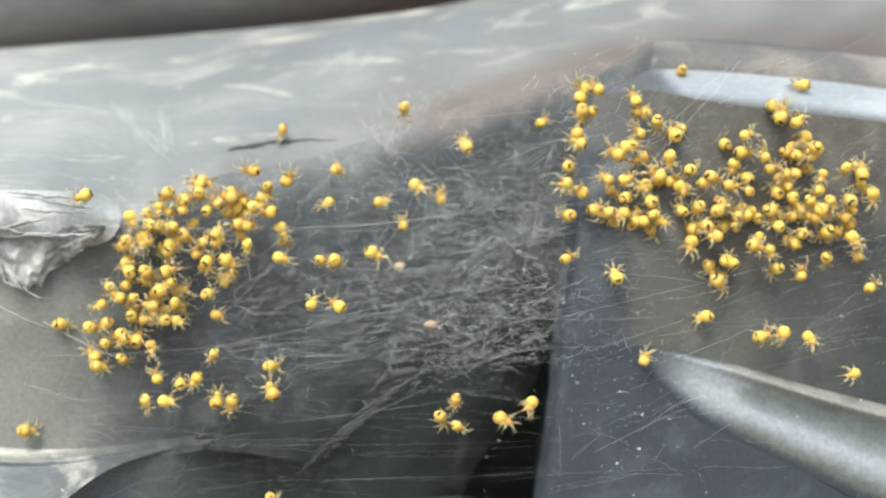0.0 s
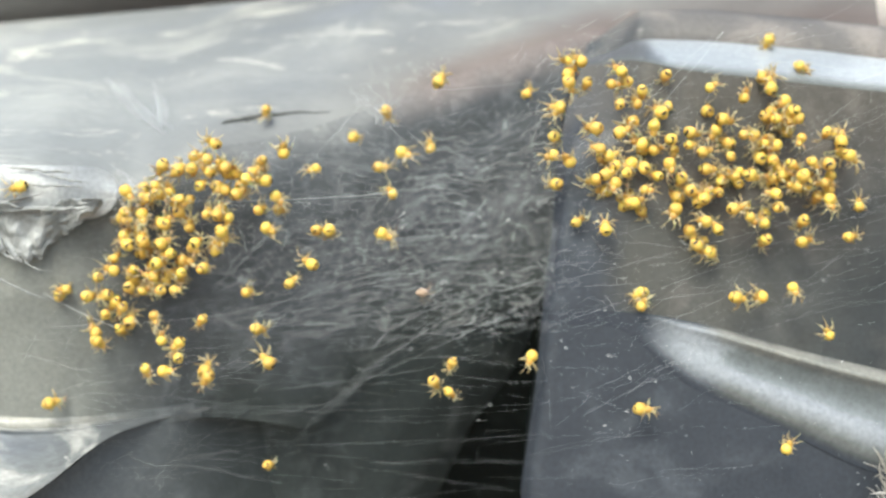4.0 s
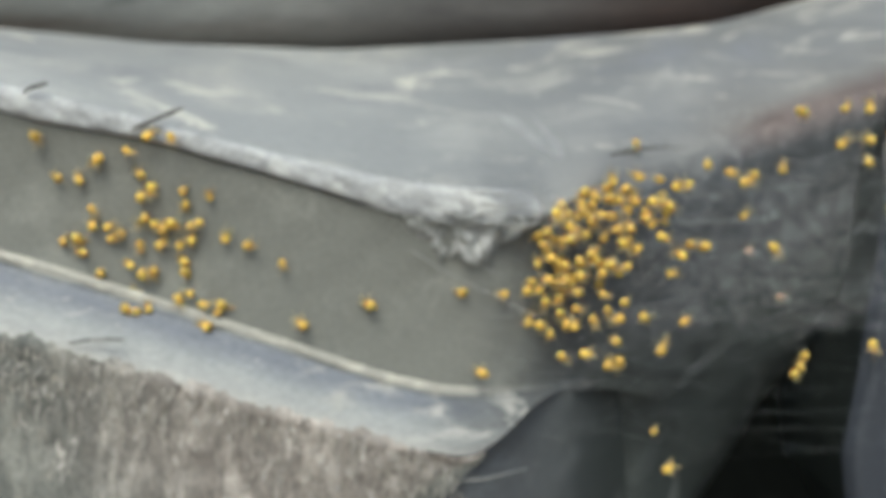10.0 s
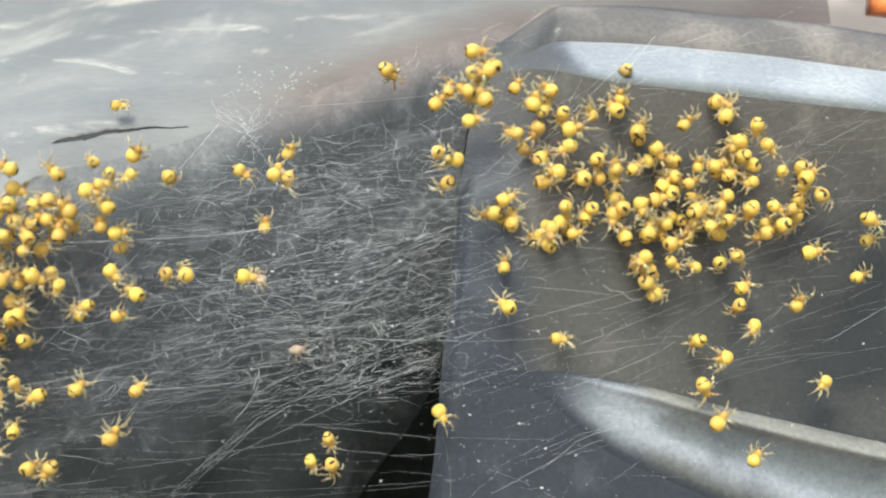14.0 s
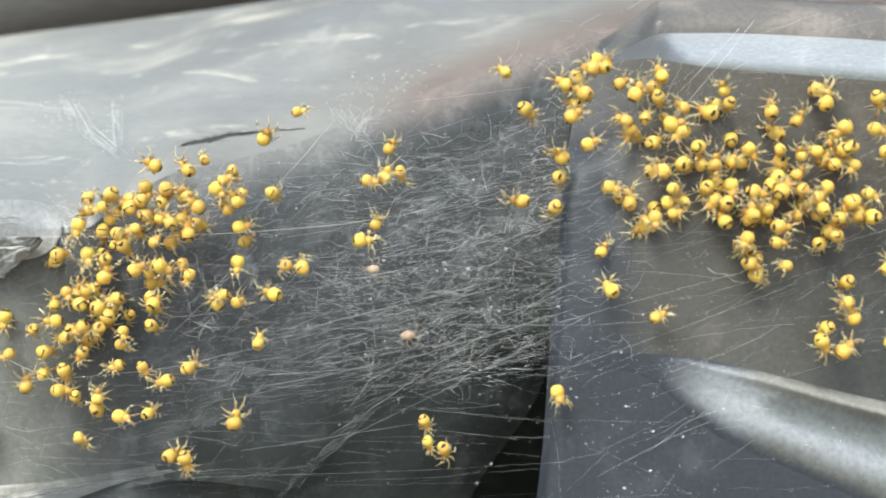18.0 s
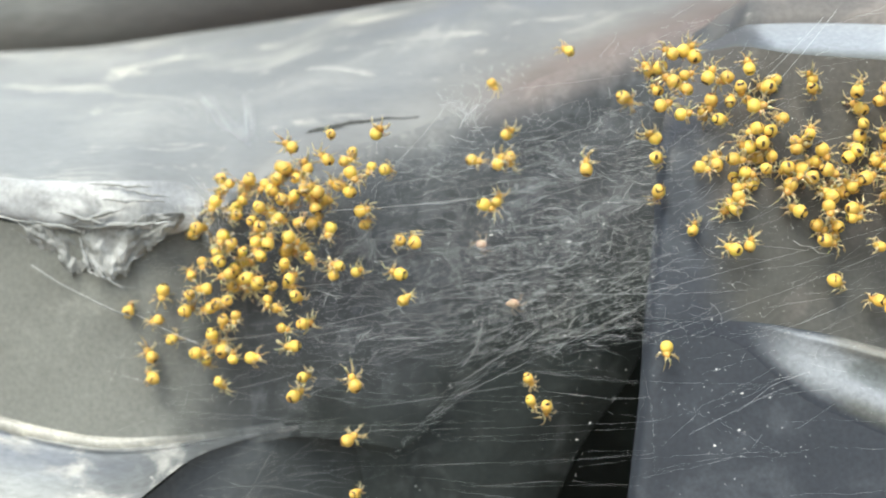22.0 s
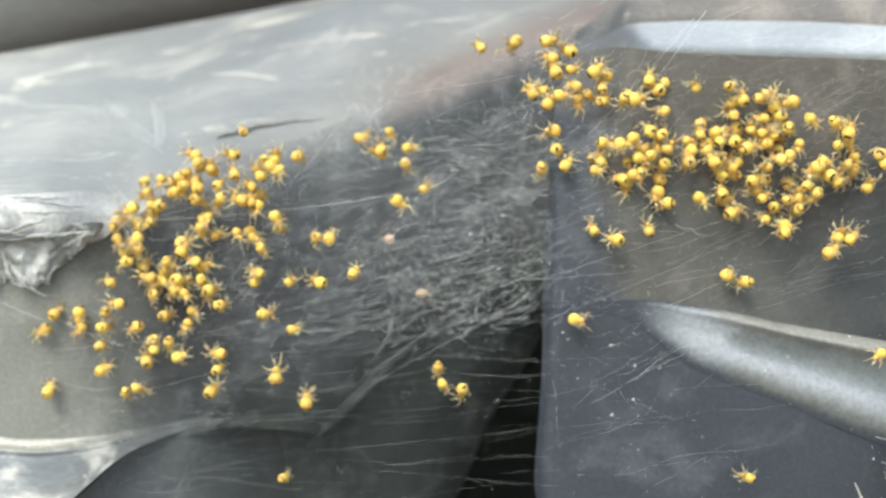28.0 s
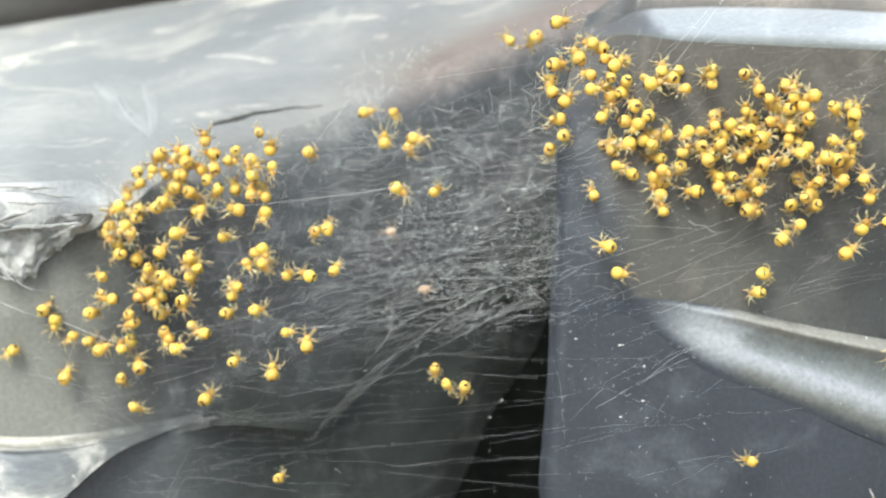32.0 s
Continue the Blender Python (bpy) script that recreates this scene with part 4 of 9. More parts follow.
# ---- spiderlings ----
def flesh(name, one, other, blotch, amount, rough=0.45, sss=0.2):
    """Soft body colour that differs from one spiderling to the next, faintly blotched."""
    m = bpy.data.materials.new(name)
    m.use_nodes = True
    n, l = m.node_tree.nodes, m.node_tree.links
    b = n["Principled BSDF"]
    info = n.new("ShaderNodeObjectInfo")
    a = n.new("ShaderNodeMix")
    a.data_type = "RGBA"
    a.inputs[6].default_value, a.inputs[7].default_value = (*one, 1), (*other, 1)
    l.new(info.outputs["Random"], a.inputs[0])
    co = n.new("ShaderNodeTexCoord")
    sh = n.new("ShaderNodeVectorMath")
    sh.operation = "MULTIPLY_ADD"
    l.new(info.outputs["Random"], sh.inputs[0])
    sh.inputs[1].default_value = (0.05, 0.03, 0.02)
    l.new(co.outputs["Object"], sh.inputs[2])
    nz = n.new("ShaderNodeTexNoise")
    nz.inputs["Scale"].default_value = 1500
    nz.inputs["Detail"].default_value = 4
    l.new(sh.outputs[0], nz.inputs["Vector"])
    r = n.new("ShaderNodeMapRange")
    r.inputs["From Min"].default_value, r.inputs["From Max"].default_value = 0.45, 0.75
    r.inputs["To Max"].default_value = amount
    l.new(nz.outputs["Fac"], r.inputs["Value"])
    c = n.new("ShaderNodeMix")
    c.data_type = "RGBA"
    c.inputs[7].default_value = (*blotch, 1)
    l.new(a.outputs[2], c.inputs[6])
    l.new(r.outputs[0], c.inputs[0])
    l.new(c.outputs[2], b.inputs["Base Color"])
    bp = n.new("ShaderNodeBump")
    bp.inputs["Strength"].default_value = 0.3
    bp.inputs["Distance"].default_value = 0.0001
    l.new(nz.outputs["Fac"], bp.inputs["Height"])
    l.new(bp.outputs[0], b.inputs["Normal"])
    b.inputs["Roughness"].default_value = rough
    b.inputs["Specular IOR Level"].default_value = 0.4
    b.inputs["Subsurface Weight"].default_value = sss
    b.inputs["Subsurface Scale"].default_value = 0.0003
    return m


M_ABDOMEN = flesh("yellow_abdomen", (0.69, 0.48, 0.085), (0.55, 0.35, 0.07), (0.36, 0.22, 0.06), 0.6, 0.5)
M_MARK = flesh("dark_brown_mark", (0.030, 0.016, 0.007), (0.085, 0.045, 0.014), (0.02, 0.012, 0.006), 0.7, 0.45, 0.0)
M_HEAD = flesh("amber_head", (0.58, 0.36, 0.07), (0.42, 0.24, 0.05), (0.24, 0.14, 0.05), 0.85)
M_LEG = flesh("pale_leg", (0.60, 0.50, 0.29), (0.46, 0.34, 0.16), (0.26, 0.18, 0.09), 0.7)
M_SKIN = flesh("shed_skin_tan", (0.46, 0.36, 0.27), (0.30, 0.21, 0.14), (0.22, 0.15, 0.10), 0.6)


def rear_mark(half, inner, outer, seed):
    """A dark curved patch on the rear of the abdomen: half its sweep, and its inner and outer angle from the rear pole."""
    r = random.Random(seed)
    bm = bmesh.new()
    rad = Vector((0.606, 0.556, 0.526))
    turn = Matrix.Rotation(radians(-68), 3, "Y")
    rows = []
    for k in range(19):
        s = (k - 9) / 9
        az = radians(half * s)
        mid, wide = (inner + outer) / 2, (outer - inner) / 2 * math.sqrt(max(0.02, 1 - s * s)) * r.uniform(0.85, 1.12)
        row = []
        for j in range(4):
            p = radians(mid + wide * (j / 1.5 - 1))
            d = turn @ Vector((math.sin(p) * math.cos(az), math.sin(p) * math.sin(az), math.cos(p)))
            row.append(bm.verts.new(Vector((d.x * rad.x, d.y * rad.y, d.z * rad.z + 0.06))))
        rows.append(row)
    for a, b in zip(rows, rows[1:]):
        for j in range(3):
            bm.faces.new((a[j], b[j], b[j + 1], a[j + 1]))
    return bm


def spider_base(spread, reach, mark, seed):
    r = random.Random(seed)
    root = tagged(new("spiderling"), "tiny yellow spiderling with a dark rear mark and pale legs", "spider", group="spiderlings on the cobweb")
    bm = bmesh.new()
    for v in ball(bm, (0, 0, 0.06), (0.60, 0.55, 0.52), 20, 14):
        v.co.y *= 1 + 0.10 * v.co.x
        v.co.z += 0.04 * math.cos(4 * v.co.x) - (0.05 if v.co.x < -0.45 else 0)
    ab = part("abdomen", bm, M_ABDOMEN, root, "soft yellow abdomen")
    part("rear_mark", rear_mark(*mark, seed), M_MARK, ab, "dark brown curved mark")
    bm = bmesh.new()
    for v in ball(bm, (0.66, 0, -0.06), (0.42, 0.36, 0.28), 16, 10):
        if v.co.x > 0.7:
            v.co.y *= 1 - 0.55 * (v.co.x - 0.7)
            v.co.z += 0.10 * (v.co.x - 0.7)
    head = part("cephalothorax", bm, M_HEAD, root, "amber head and chest")
    for side in (-1, 1):
        bm = bmesh.new()
        tube(bm, [(1.0, side * 0.14, -0.12), (1.18, side * 0.22, -0.04), (1.32, side * 0.17, -0.2)], [0.05, 0.045, 0.025], 5)
        part("pedipalp", bm, M_LEG, head)
    for side in (-1, 1):
        for k, (ang, ln) in enumerate(((24, 1.5), (56, 1.25), (100, 0.95), (138, 1.25))):
            a = radians(ang * spread + r.uniform(-16, 16))
            ln *= 1.0 * reach * r.uniform(0.75, 1.1)
            c, s = math.cos(a), side * math.sin(a)
            base = Vector((0.66 + 0.26 * math.cos(a), side * 0.24 * math.sin(a), -0.10))
            lift, tip, sweep = r.uniform(0.12, 0.42), r.uniform(-0.15, 0.30), r.uniform(-0.25, 0.25)
            across = Vector((-s, c, 0))
            pts = [base + Vector((c, s, 0)) * ln * f + Vector((tip * f * f, 0, h)) + across * sweep * w for f, h, w in
                   ((0.0, 0.0, 0.0), (0.18, lift * 0.7, 0.1), (0.36, lift, 0.35), (0.50, lift * 0.92, 0.55), (0.68, lift * 0.4 - 0.04, 0.6), (0.86, -0.2, 0.4), (0.98, -0.38, 0.1))]
            bm = bmesh.new()
            tube(bm, pts, [0.050, 0.056, 0.043, 0.047, 0.029, 0.021, 0.009], 5)
            # bristles, grown out of the leg
            bm.verts.ensure_lookup_table()
            for _ in range(10):
                i, k = r.randrange(1, 5), r.randrange(5)
                foot = (bm.verts[i * 5 + k], bm.verts[i * 5 + (k + 1) % 5], bm.verts[(i + 1) * 5 + k])
                mid = (foot[0].co + foot[1].co + foot[2].co) / 3
                out = (mid - pts[i].lerp(pts[i + 1], 0.4)).normalized()
                tip_v = bm.verts.new(mid + out * r.uniform(0.10, 0.22) + (pts[i + 1] - pts[i]).normalized() * 0.05)
                bm.verts.ensure_lookup_table()
                for p, q in ((0, 1), (1, 2), (2, 0)):
                    bm.faces.new((foot[p], foot[q], tip_v))
            part("leg", bm, M_LEG, root)
    return root


def stance(body, x, y, z, heading):
    """A pose on the web, back towards the open side, with this body's own lean."""
    h = radians(heading)
    f, n = Vector((math.cos(h), 0, math.sin(h))), Vector((0, -1, 0))
    m = Matrix((f, n.cross(f), n)).transposed().to_4x4()
    lean, nod = body["lean"], body["nod"]
    return Matrix.Translation((x * MM, y * MM, z * MM)) @ m @ pose(0, 0, 0, lean, nod, 0)


bases = [spider_base(1.0, 0.80, (100, 12, 44), 1), spider_base(0.85, 0.72, (140, 24, 46), 2), spider_base(1.12, 0.95, (70, 4, 40), 3), spider_base(0.95, 0.78, (55, 24, 50), 4),
         spider_base(1.05, 0.7, (120, 24, 52), 5), spider_base(0.9, 0.85, (80, 28, 62), 6)]
spiders = []
rnd = random.Random(77)
for i in range(273 + 71):
    body = bases[i] if i < 6 else copy_thing(bases[i % 6], Matrix())
    size = rnd.uniform(0.74, 1.02)
    body.scale = (size, size, size)
    body["lean"], body["nod"] = rnd.uniform(-45, 45), rnd.uniform(-40, 60)
    spiders.append(body)


def shed_skin(x, y, z, seed):
    r = random.Random(seed)
    root = tagged(new("shed_skin"), "pale crumpled shed spider skin caught in silk", "shed skin")
    bm = bmesh.new()
    for v in ball(bm, (0, 0, 0), (0.46, 0.28, 0.36), 16, 10):
        v.co *= 1 + 0.35 * noise.noise(v.co * 3.1 + Vector((seed, 0, 0)))
    part("husk", bm, M_SKIN, root)
    for _ in range(6):
        a = r.uniform(0, 6.3)
        bm = bmesh.new()
        tube(bm, [(0.3 * math.cos(a), 0, 0.3 * math.sin(a)), (0.7 * math.cos(a), -0.1, 0.7 * math.sin(a)), (1.1 * math.cos(a + 0.3), 0.1, 1.1 * math.sin(a + 0.3))], [0.05, 0.04, 0.02], 4)
        part("leg", bm, M_SKIN, root)
    root.location = (x * MM, y * MM, z * MM)


shed_skin(-3.8, -0.5, -1.5, 1)
shed_skin(-1.1, -3.4, -6.3, 2)


# ---- movement ----
paths = []


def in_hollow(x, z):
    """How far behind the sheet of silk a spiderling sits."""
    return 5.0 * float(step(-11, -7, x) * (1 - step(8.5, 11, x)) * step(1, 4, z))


def on_panel(x, y, z):
    """Seat a spiderling on the face of the recessed panel."""
    lo, hi = float(shelf_hi(x)), float(lip_mid_lo(x))
    if x > -27 or y < -3.1 or not lo + 0.6 < z < hi:
        return x, y, z
    seat = float(d_panel(np.array([x]), np.array([z]), np.array([(z - lo) / (hi - lo)]))[0]) - 0.7
    if x > -40:
        return x, min(y, seat), z
    k = (seat - y) / 127
    return x + (x + 43) * k, seat, z + (z - 8) * k


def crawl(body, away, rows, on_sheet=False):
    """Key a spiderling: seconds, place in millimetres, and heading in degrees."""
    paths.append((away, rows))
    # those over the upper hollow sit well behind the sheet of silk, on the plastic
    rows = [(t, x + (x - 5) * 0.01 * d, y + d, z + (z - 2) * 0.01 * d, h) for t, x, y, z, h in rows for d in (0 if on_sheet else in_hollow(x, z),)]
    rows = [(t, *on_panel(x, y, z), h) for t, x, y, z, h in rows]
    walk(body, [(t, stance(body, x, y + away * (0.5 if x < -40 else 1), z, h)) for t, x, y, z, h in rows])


def huddle(count):
    """Spiderlings deeper in the two crowds, each keeping close to one in front."""
    r = random.Random(404)
    left = [n for n, (_, rows) in enumerate(paths[:206]) if all(-28 < q[1] < -13 and -9 < q[3] < 7 for q in rows)]
    right = [n for n, (_, rows) in enumerate(paths[:206]) if all(14 < q[1] < 36 and -3 < q[3] < 11 for q in rows)]
    for k in range(count):
        away, rows = paths[r.choice(left if k % 5 < 2 else right)]
        a, d, turn = r.uniform(0, 2 * math.pi), r.uniform(0.7, 1.3), r.uniform(-150, 150)
        crawl(spiders[273 + k], 0.9 + r.uniform(0, 0.7), [(t, x + d * math.cos(a), y, z + d * math.sin(a), h + turn) for t, x, y, z, h in rows])


def stride(body, n):
    """Swing the legs of a wandering spiderling, in its own space, in two alternating sets."""
    legs = [c for c in body.children if c.name.startswith('leg')]
    for k, leg in enumerate(legs):
        rows = []
        for j in range(65):
            a = 11 * math.sin(j * 1.9 + n + math.pi * ((k + k // 4) % 2))
            rows.append((j / 2, Matrix.Translation((0.00066, 0, 0)) @ pose(0, 0, 0, 0, 0, a) @ Matrix.Translation((-0.00066, 0, 0))))
        walk(leg, rows)


def motions():
    crawl(spiders[0], 0.2, [(0, -29.2, -5.8, 4.4, -156), (5, -35.2, -5.8, 1.8, -161), (6, -35.6, -2.6, 0.4, -81), (23, -30.5, -3.2, -4.6, -98), (28, -31.3, -3.1, -5.8, -97), (32, -32.5, -2.9, -6.9, -97)])
    crawl(spiders[1], 0.3, [(0, -23.0, -3.8, 4.7, -131), (5, -23.1, -3.8, 4.8, -113), (6, -22.9, -3.8, 4.8, -130), (11.6, -23.0, -3.8, 4.7, -130), (17, -22.8, -3.8, 5.0, -134), (19, -22.9, -3.8, 4.8, -123), (23, -22.3, -3.9, 4.5, -103), (28, -21.1, -3.9, 5.3, -131), (32, -22.1, -3.9, 6.4, -131)])
    crawl(spiders[2], 0.4, [(0, -20.3, -3.9, 5.4, 164), (5, -19.2, -3.9, 5.2, 133), (6, -19.6, -3.9, 5.5, 104), (11.6, -20.2, -3.9, 6.1, 127), (13, -20.5, -3.9, 6.7, 144), (17, -19.8, -3.9, 6.8, 155), (19, -19.1, -3.9, 6.9, 142), (23, -18.8, -4.0, 7.0, 149), (28, -19.6, -3.9, 7.0, 157), (32, -20.1, -3.9, 6.4, 157)])
    crawl(spiders[3], -0.0, [(0, -20.3, -3.9, 4.7, -94), (5, -20.5, -3.9, 4.4, -103), (11.6, -20.4, -3.9, 4.1, -96), (13, -20.6, -3.9, 4.4, -87), (17, -20.4, -3.9, 4.4, -117), (19, -20.5, -3.9, 4.3, -151), (23, -20.0, -3.9, 4.5, -128), (28, -20.8, -3.9, 4.5, -145), (32, -21.0, -3.9, 3.5, -145)])
    crawl(spiders[4], -0.6, [(0, -23.5, -3.8, 3.5, -95), (5, -23.5, -3.8, 3.0, -102), (11.6, -23.3, -3.8, 3.6, -126), (17, -23.2, -3.8, 3.9, -156), (19, -23.2, -3.8, 3.9, -163), (23, -24.1, -3.8, 4.3, -134), (28, -22.5, -3.8, 5.2, -113), (32, -22.6, -3.8, 5.1, -113)])
    crawl(spiders[5], 0.2, [(0, -21.6, -3.9, 4.0, 44), (5, -21.8, -3.9, 4.3, 64), (6, -21.4, -3.9, 3.4, 95), (9.3, -21.8, -3.9, 4.2, 112), (11.6, -21.7, -3.9, 3.8, 142), (13, -21.5, -3.9, 3.8, 109), (17, -21.4, -3.9, 3.8, 106), (19, -21.4, -3.9, 3.7, 137), (23, -20.2, -3.9, 3.5, 148), (28, -19.6, -3.9, 4.2, 176), (32, -20.5, -3.9, 4.5, 176)])
    crawl(spiders[6], 0.3, [(0, -21.7, -3.9, 3.2, 105), (5, -22.5, -3.8, 2.5, 104), (9.3, -22.1, -3.9, 3.4, 87), (17, -22.8, -3.8, 3.0, 52), (19, -23.1, -3.8, 3.0, 64), (23, -23.2, -3.8, 2.8, 62), (28, -23.8, -3.8, 3.1, 80), (32, -25.2, -3.7, 3.1, 80)])
    crawl(spiders[7], -0.5, [(0, -26.0, -3.6, 2.7, -63), (5, -26.1, -3.6, 2.5, -52), (6, -25.7, -3.6, 2.4, -82), (11.6, -26.2, -3.6, 2.4, -80), (17, -25.3, -3.7, 2.7, -89), (19, -25.0, -3.7, 2.7, -120), (23, -25.3, -3.7, 2.8, -120), (28, -25.3, -3.7, 2.9, -152), (32, -25.7, -3.6, 2.3, -152)])
    crawl(spiders[8], 0.5, [(0, -24.5, -3.8, 2.1, -98), (5, -24.5, -3.8, 2.0, -124), (11.6, -24.7, -3.7, 2.5, -110), (17, -24.6, -3.7, 3.7, -139), (19, -24.7, -3.7, 3.8, -156), (23, -25.0, -3.7, 3.9, -121), (28, -24.2, -3.8, 4.2, -142), (32, -24.1, -3.8, 4.1, -142)])
    crawl(spiders[9], -0.3, [(0, -23.4, -3.8, 1.9, -13), (6, -23.5, -3.8, 2.4, -38), (17, -22.2, -3.9, 2.1, -12), (19, -22.3, -3.9, 1.8, -47), (23, -21.5, -3.9, 2.5, -47), (28, -21.6, -3.9, 4.0, -19), (32, -22.1, -3.9, 2.4, -19)])
    crawl(spiders[10], -0.2, [(0, -24.2, -3.8, 1.9, 25), (9.3, -23.9, -3.8, 2.0, 31), (17, -22.8, -3.8, 0.9, 10), (19, -22.4, -3.8, 1.3, 32), (23, -22.4, -3.8, 1.0, 55), (28, -24.1, -3.8, 1.5, 65), (32, -24.3, -3.8, 1.9, 65)])
    crawl(spiders[11], -0.0, [(0, -26.4, -3.6, 0.7, -17), (5, -26.2, -3.6, 0.8, 12), (6, -26.0, -3.6, 0.6, 10), (11.6, -27.3, -3.5, 0.2, 10), (17, -27.1, -3.5, 0.6, 16), (19, -27.1, -3.5, 0.4, -5), (23, -27.3, -3.5, 0.9, -4), (28, -27.0, -3.5, 1.9, 4), (32, -26.9, -3.5, 0.7, 4)])
    crawl(spiders[12], 0.1, [(0, -26.4, -3.6, 0.3, -9), (5, -26.3, -3.6, -0.0, 2), (11.6, -27.6, -3.5, -1.5, -22), (17, -26.5, -3.6, -2.3, -56), (19, -26.6, -3.6, -2.3, -65), (23, -27.0, -3.5, -2.0, -81), (28, -27.2, -3.5, 0.4, -59), (32, -27.2, -3.5, 0.0, -59)])
    crawl(spiders[13], 0.1, [(0, -25.1, -3.7, 1.0, -86), (5, -24.8, -3.7, 0.6, -73), (11.6, -24.5, -3.8, 1.0, -49), (17, -24.7, -3.7, 0.6, -71), (19, -24.8, -3.7, 0.4, -90), (23, -25.0, -3.7, -0.1, -114), (28, -25.3, -3.7, 0.3, -134), (32, -25.5, -3.7, 0.7, -134)])
    crawl(spiders[14], 0.1, [(0, -24.6, -3.7, 0.6, -141), (5, -24.9, -3.7, -1.1, -130), (11.6, -25.1, -3.7, -0.5, -100), (19, -24.8, -3.7, -2.3, -116), (23, -24.1, -3.8, -0.5, -133), (28, -25.3, -3.7, -0.6, -116), (32, -25.1, -3.7, -0.0, -116)])
    crawl(spiders[15], -0.7, [(0, -22.3, -3.9, 1.8, 167), (5, -21.1, -3.9, 1.8, 184), (6, -20.9, -3.9, 1.6, 160), (11.6, -21.3, -3.9, 2.4, 194), (13, -20.9, -3.9, 2.2, 160), (17, -20.7, -3.9, 2.2, 186), (19, -20.8, -3.9, 2.2, 199), (23, -19.4, -3.9, 1.0, 224), (28, -18.7, -4.0, 1.6, 259), (32, -18.8, -4.0, 1.5, 259)])
    crawl(spiders[16], -0.1, [(0, -21.6, -3.9, 1.2, -49), (5, -21.7, -3.9, 0.8, -55), (6, -22.2, -3.9, 1.3, -59), (9.3, -22.3, -3.9, 1.8, -65), (11.6, -21.7, -3.9, 0.7, -54), (13, -21.6, -3.9, 1.0, -71), (17, -21.9, -3.9, 1.1, -62), (19, -21.8, -3.9, 1.0, -96), (23, -21.6, -3.9, 0.5, -176), (28, -23.0, -3.8, 2.9, -190), (32, -22.7, -3.8, 1.9, -190)])
    crawl(spiders[17], 0.3, [(0, -22.8, -3.8, 0.3, 7), (6, -23.6, -3.8, -0.3, 40), (9.3, -24.4, -3.8, -0.2, 25), (11.6, -23.9, -3.8, -1.3, 44), (17, -23.7, -3.8, -1.4, 58), (19, -23.4, -3.8, -1.1, 69), (23, -21.8, -3.9, -0.6, 42), (28, -21.5, -3.9, -0.4, 9), (32, -21.4, -3.9, -0.3, 9)])
    crawl(spiders[18], 0.1, [(0, -22.9, -3.8, -0.2, -114), (5, -22.8, -3.8, -0.4, -126), (6, -21.7, -3.9, -0.8, -147), (9.3, -22.4, -3.8, -0.0, -148), (11.6, -23.0, -3.8, 0.2, -148), (17, -23.4, -3.8, 0.1, -150), (19, -23.3, -3.8, -0.0, -152), (23, -23.9, -3.8, 1.9, -169), (28, -24.9, -3.7, 1.3, -186), (32, -24.5, -3.8, 1.2, -186)])
    crawl(spiders[19], 0.2, [(0, -20.6, -3.9, -0.4, 63), (5, -20.9, -3.9, -0.5, 65), (6, -20.3, -3.9, -0.3, 66), (9.3, -20.7, -3.9, -0.1, 58), (11.6, -21.0, -3.9, -0.9, 93), (13, -20.3, -3.9, -1.1, 78), (17, -20.1, -3.9, -1.0, 53), (19, -20.2, -3.9, -1.0, 37), (23, -19.1, -3.9, -1.1, 20), (28, -18.4, -4.0, 0.1, 8), (32, -17.4, -4.0, -0.8, 8)])
    crawl(spiders[20], 0.1, [(0, -18.6, -4.0, 3.8, 146), (5, -19.1, -3.9, 4.2, 164), (6, -19.2, -3.9, 4.2, 193), (11.6, -19.2, -3.9, 3.5, 176), (13, -19.1, -3.9, 3.1, 185), (19, -19.0, -3.9, 3.0, 214), (23, -18.6, -4.0, 3.0, 240), (28, -17.7, -4.0, 3.2, 245), (32, -17.5, -4.0, 3.2, 245)])
    crawl(spiders[21], 0.1, [(0, -17.7, -4.0, 4.7, -120), (5, -18.1, -4.0, 4.8, -111), (9.3, -18.7, -4.0, 5.2, -112), (13, -17.7, -4.0, 4.5, -132), (17, -18.6, -4.0, 5.2, -112), (19, -18.6, -4.0, 5.1, -90), (23, -19.6, -3.9, 5.5, -89), (28, -19.4, -3.9, 6.3, -89), (32, -20.0, -3.9, 5.6, -89)])
    crawl(spiders[22], -0.5, [(0, -17.5, -4.0, 4.2, 164), (5, -17.6, -4.0, 4.5, 131), (6, -17.1, -4.0, 3.9, 166), (9.3, -17.8, -4.0, 3.7, 144), (11.6, -17.1, -4.0, 4.0, 117), (13, -16.5, -4.0, 3.9, 128), (17, -16.2, -4.0, 3.7, 117), (19, -16.0, -4.0, 3.6, 144), (23, -16.7, -4.0, 3.1, 126), (28, -15.7, -4.0, 2.8, 158), (32, -15.8, -4.0, 1.3, 158)])
    crawl(spiders[23], 0.4, [(0, -17.2, -4.0, 3.3, 152), (5, -17.8, -4.0, 2.3, 180), (6, -17.7, -4.0, 2.1, 151), (9.3, -18.4, -4.0, 3.0, 157), (11.6, -17.5, -4.0, 1.9, 152), (13, -18.1, -4.0, 2.9, 154), (17, -18.0, -4.0, 3.6, 128), (19, -16.2, -4.0, 5.2, 107), (23, -18.0, -4.0, 5.2, 103), (28, -18.4, -4.0, 5.8, 83), (32, -18.3, -4.0, 7.2, 83)])
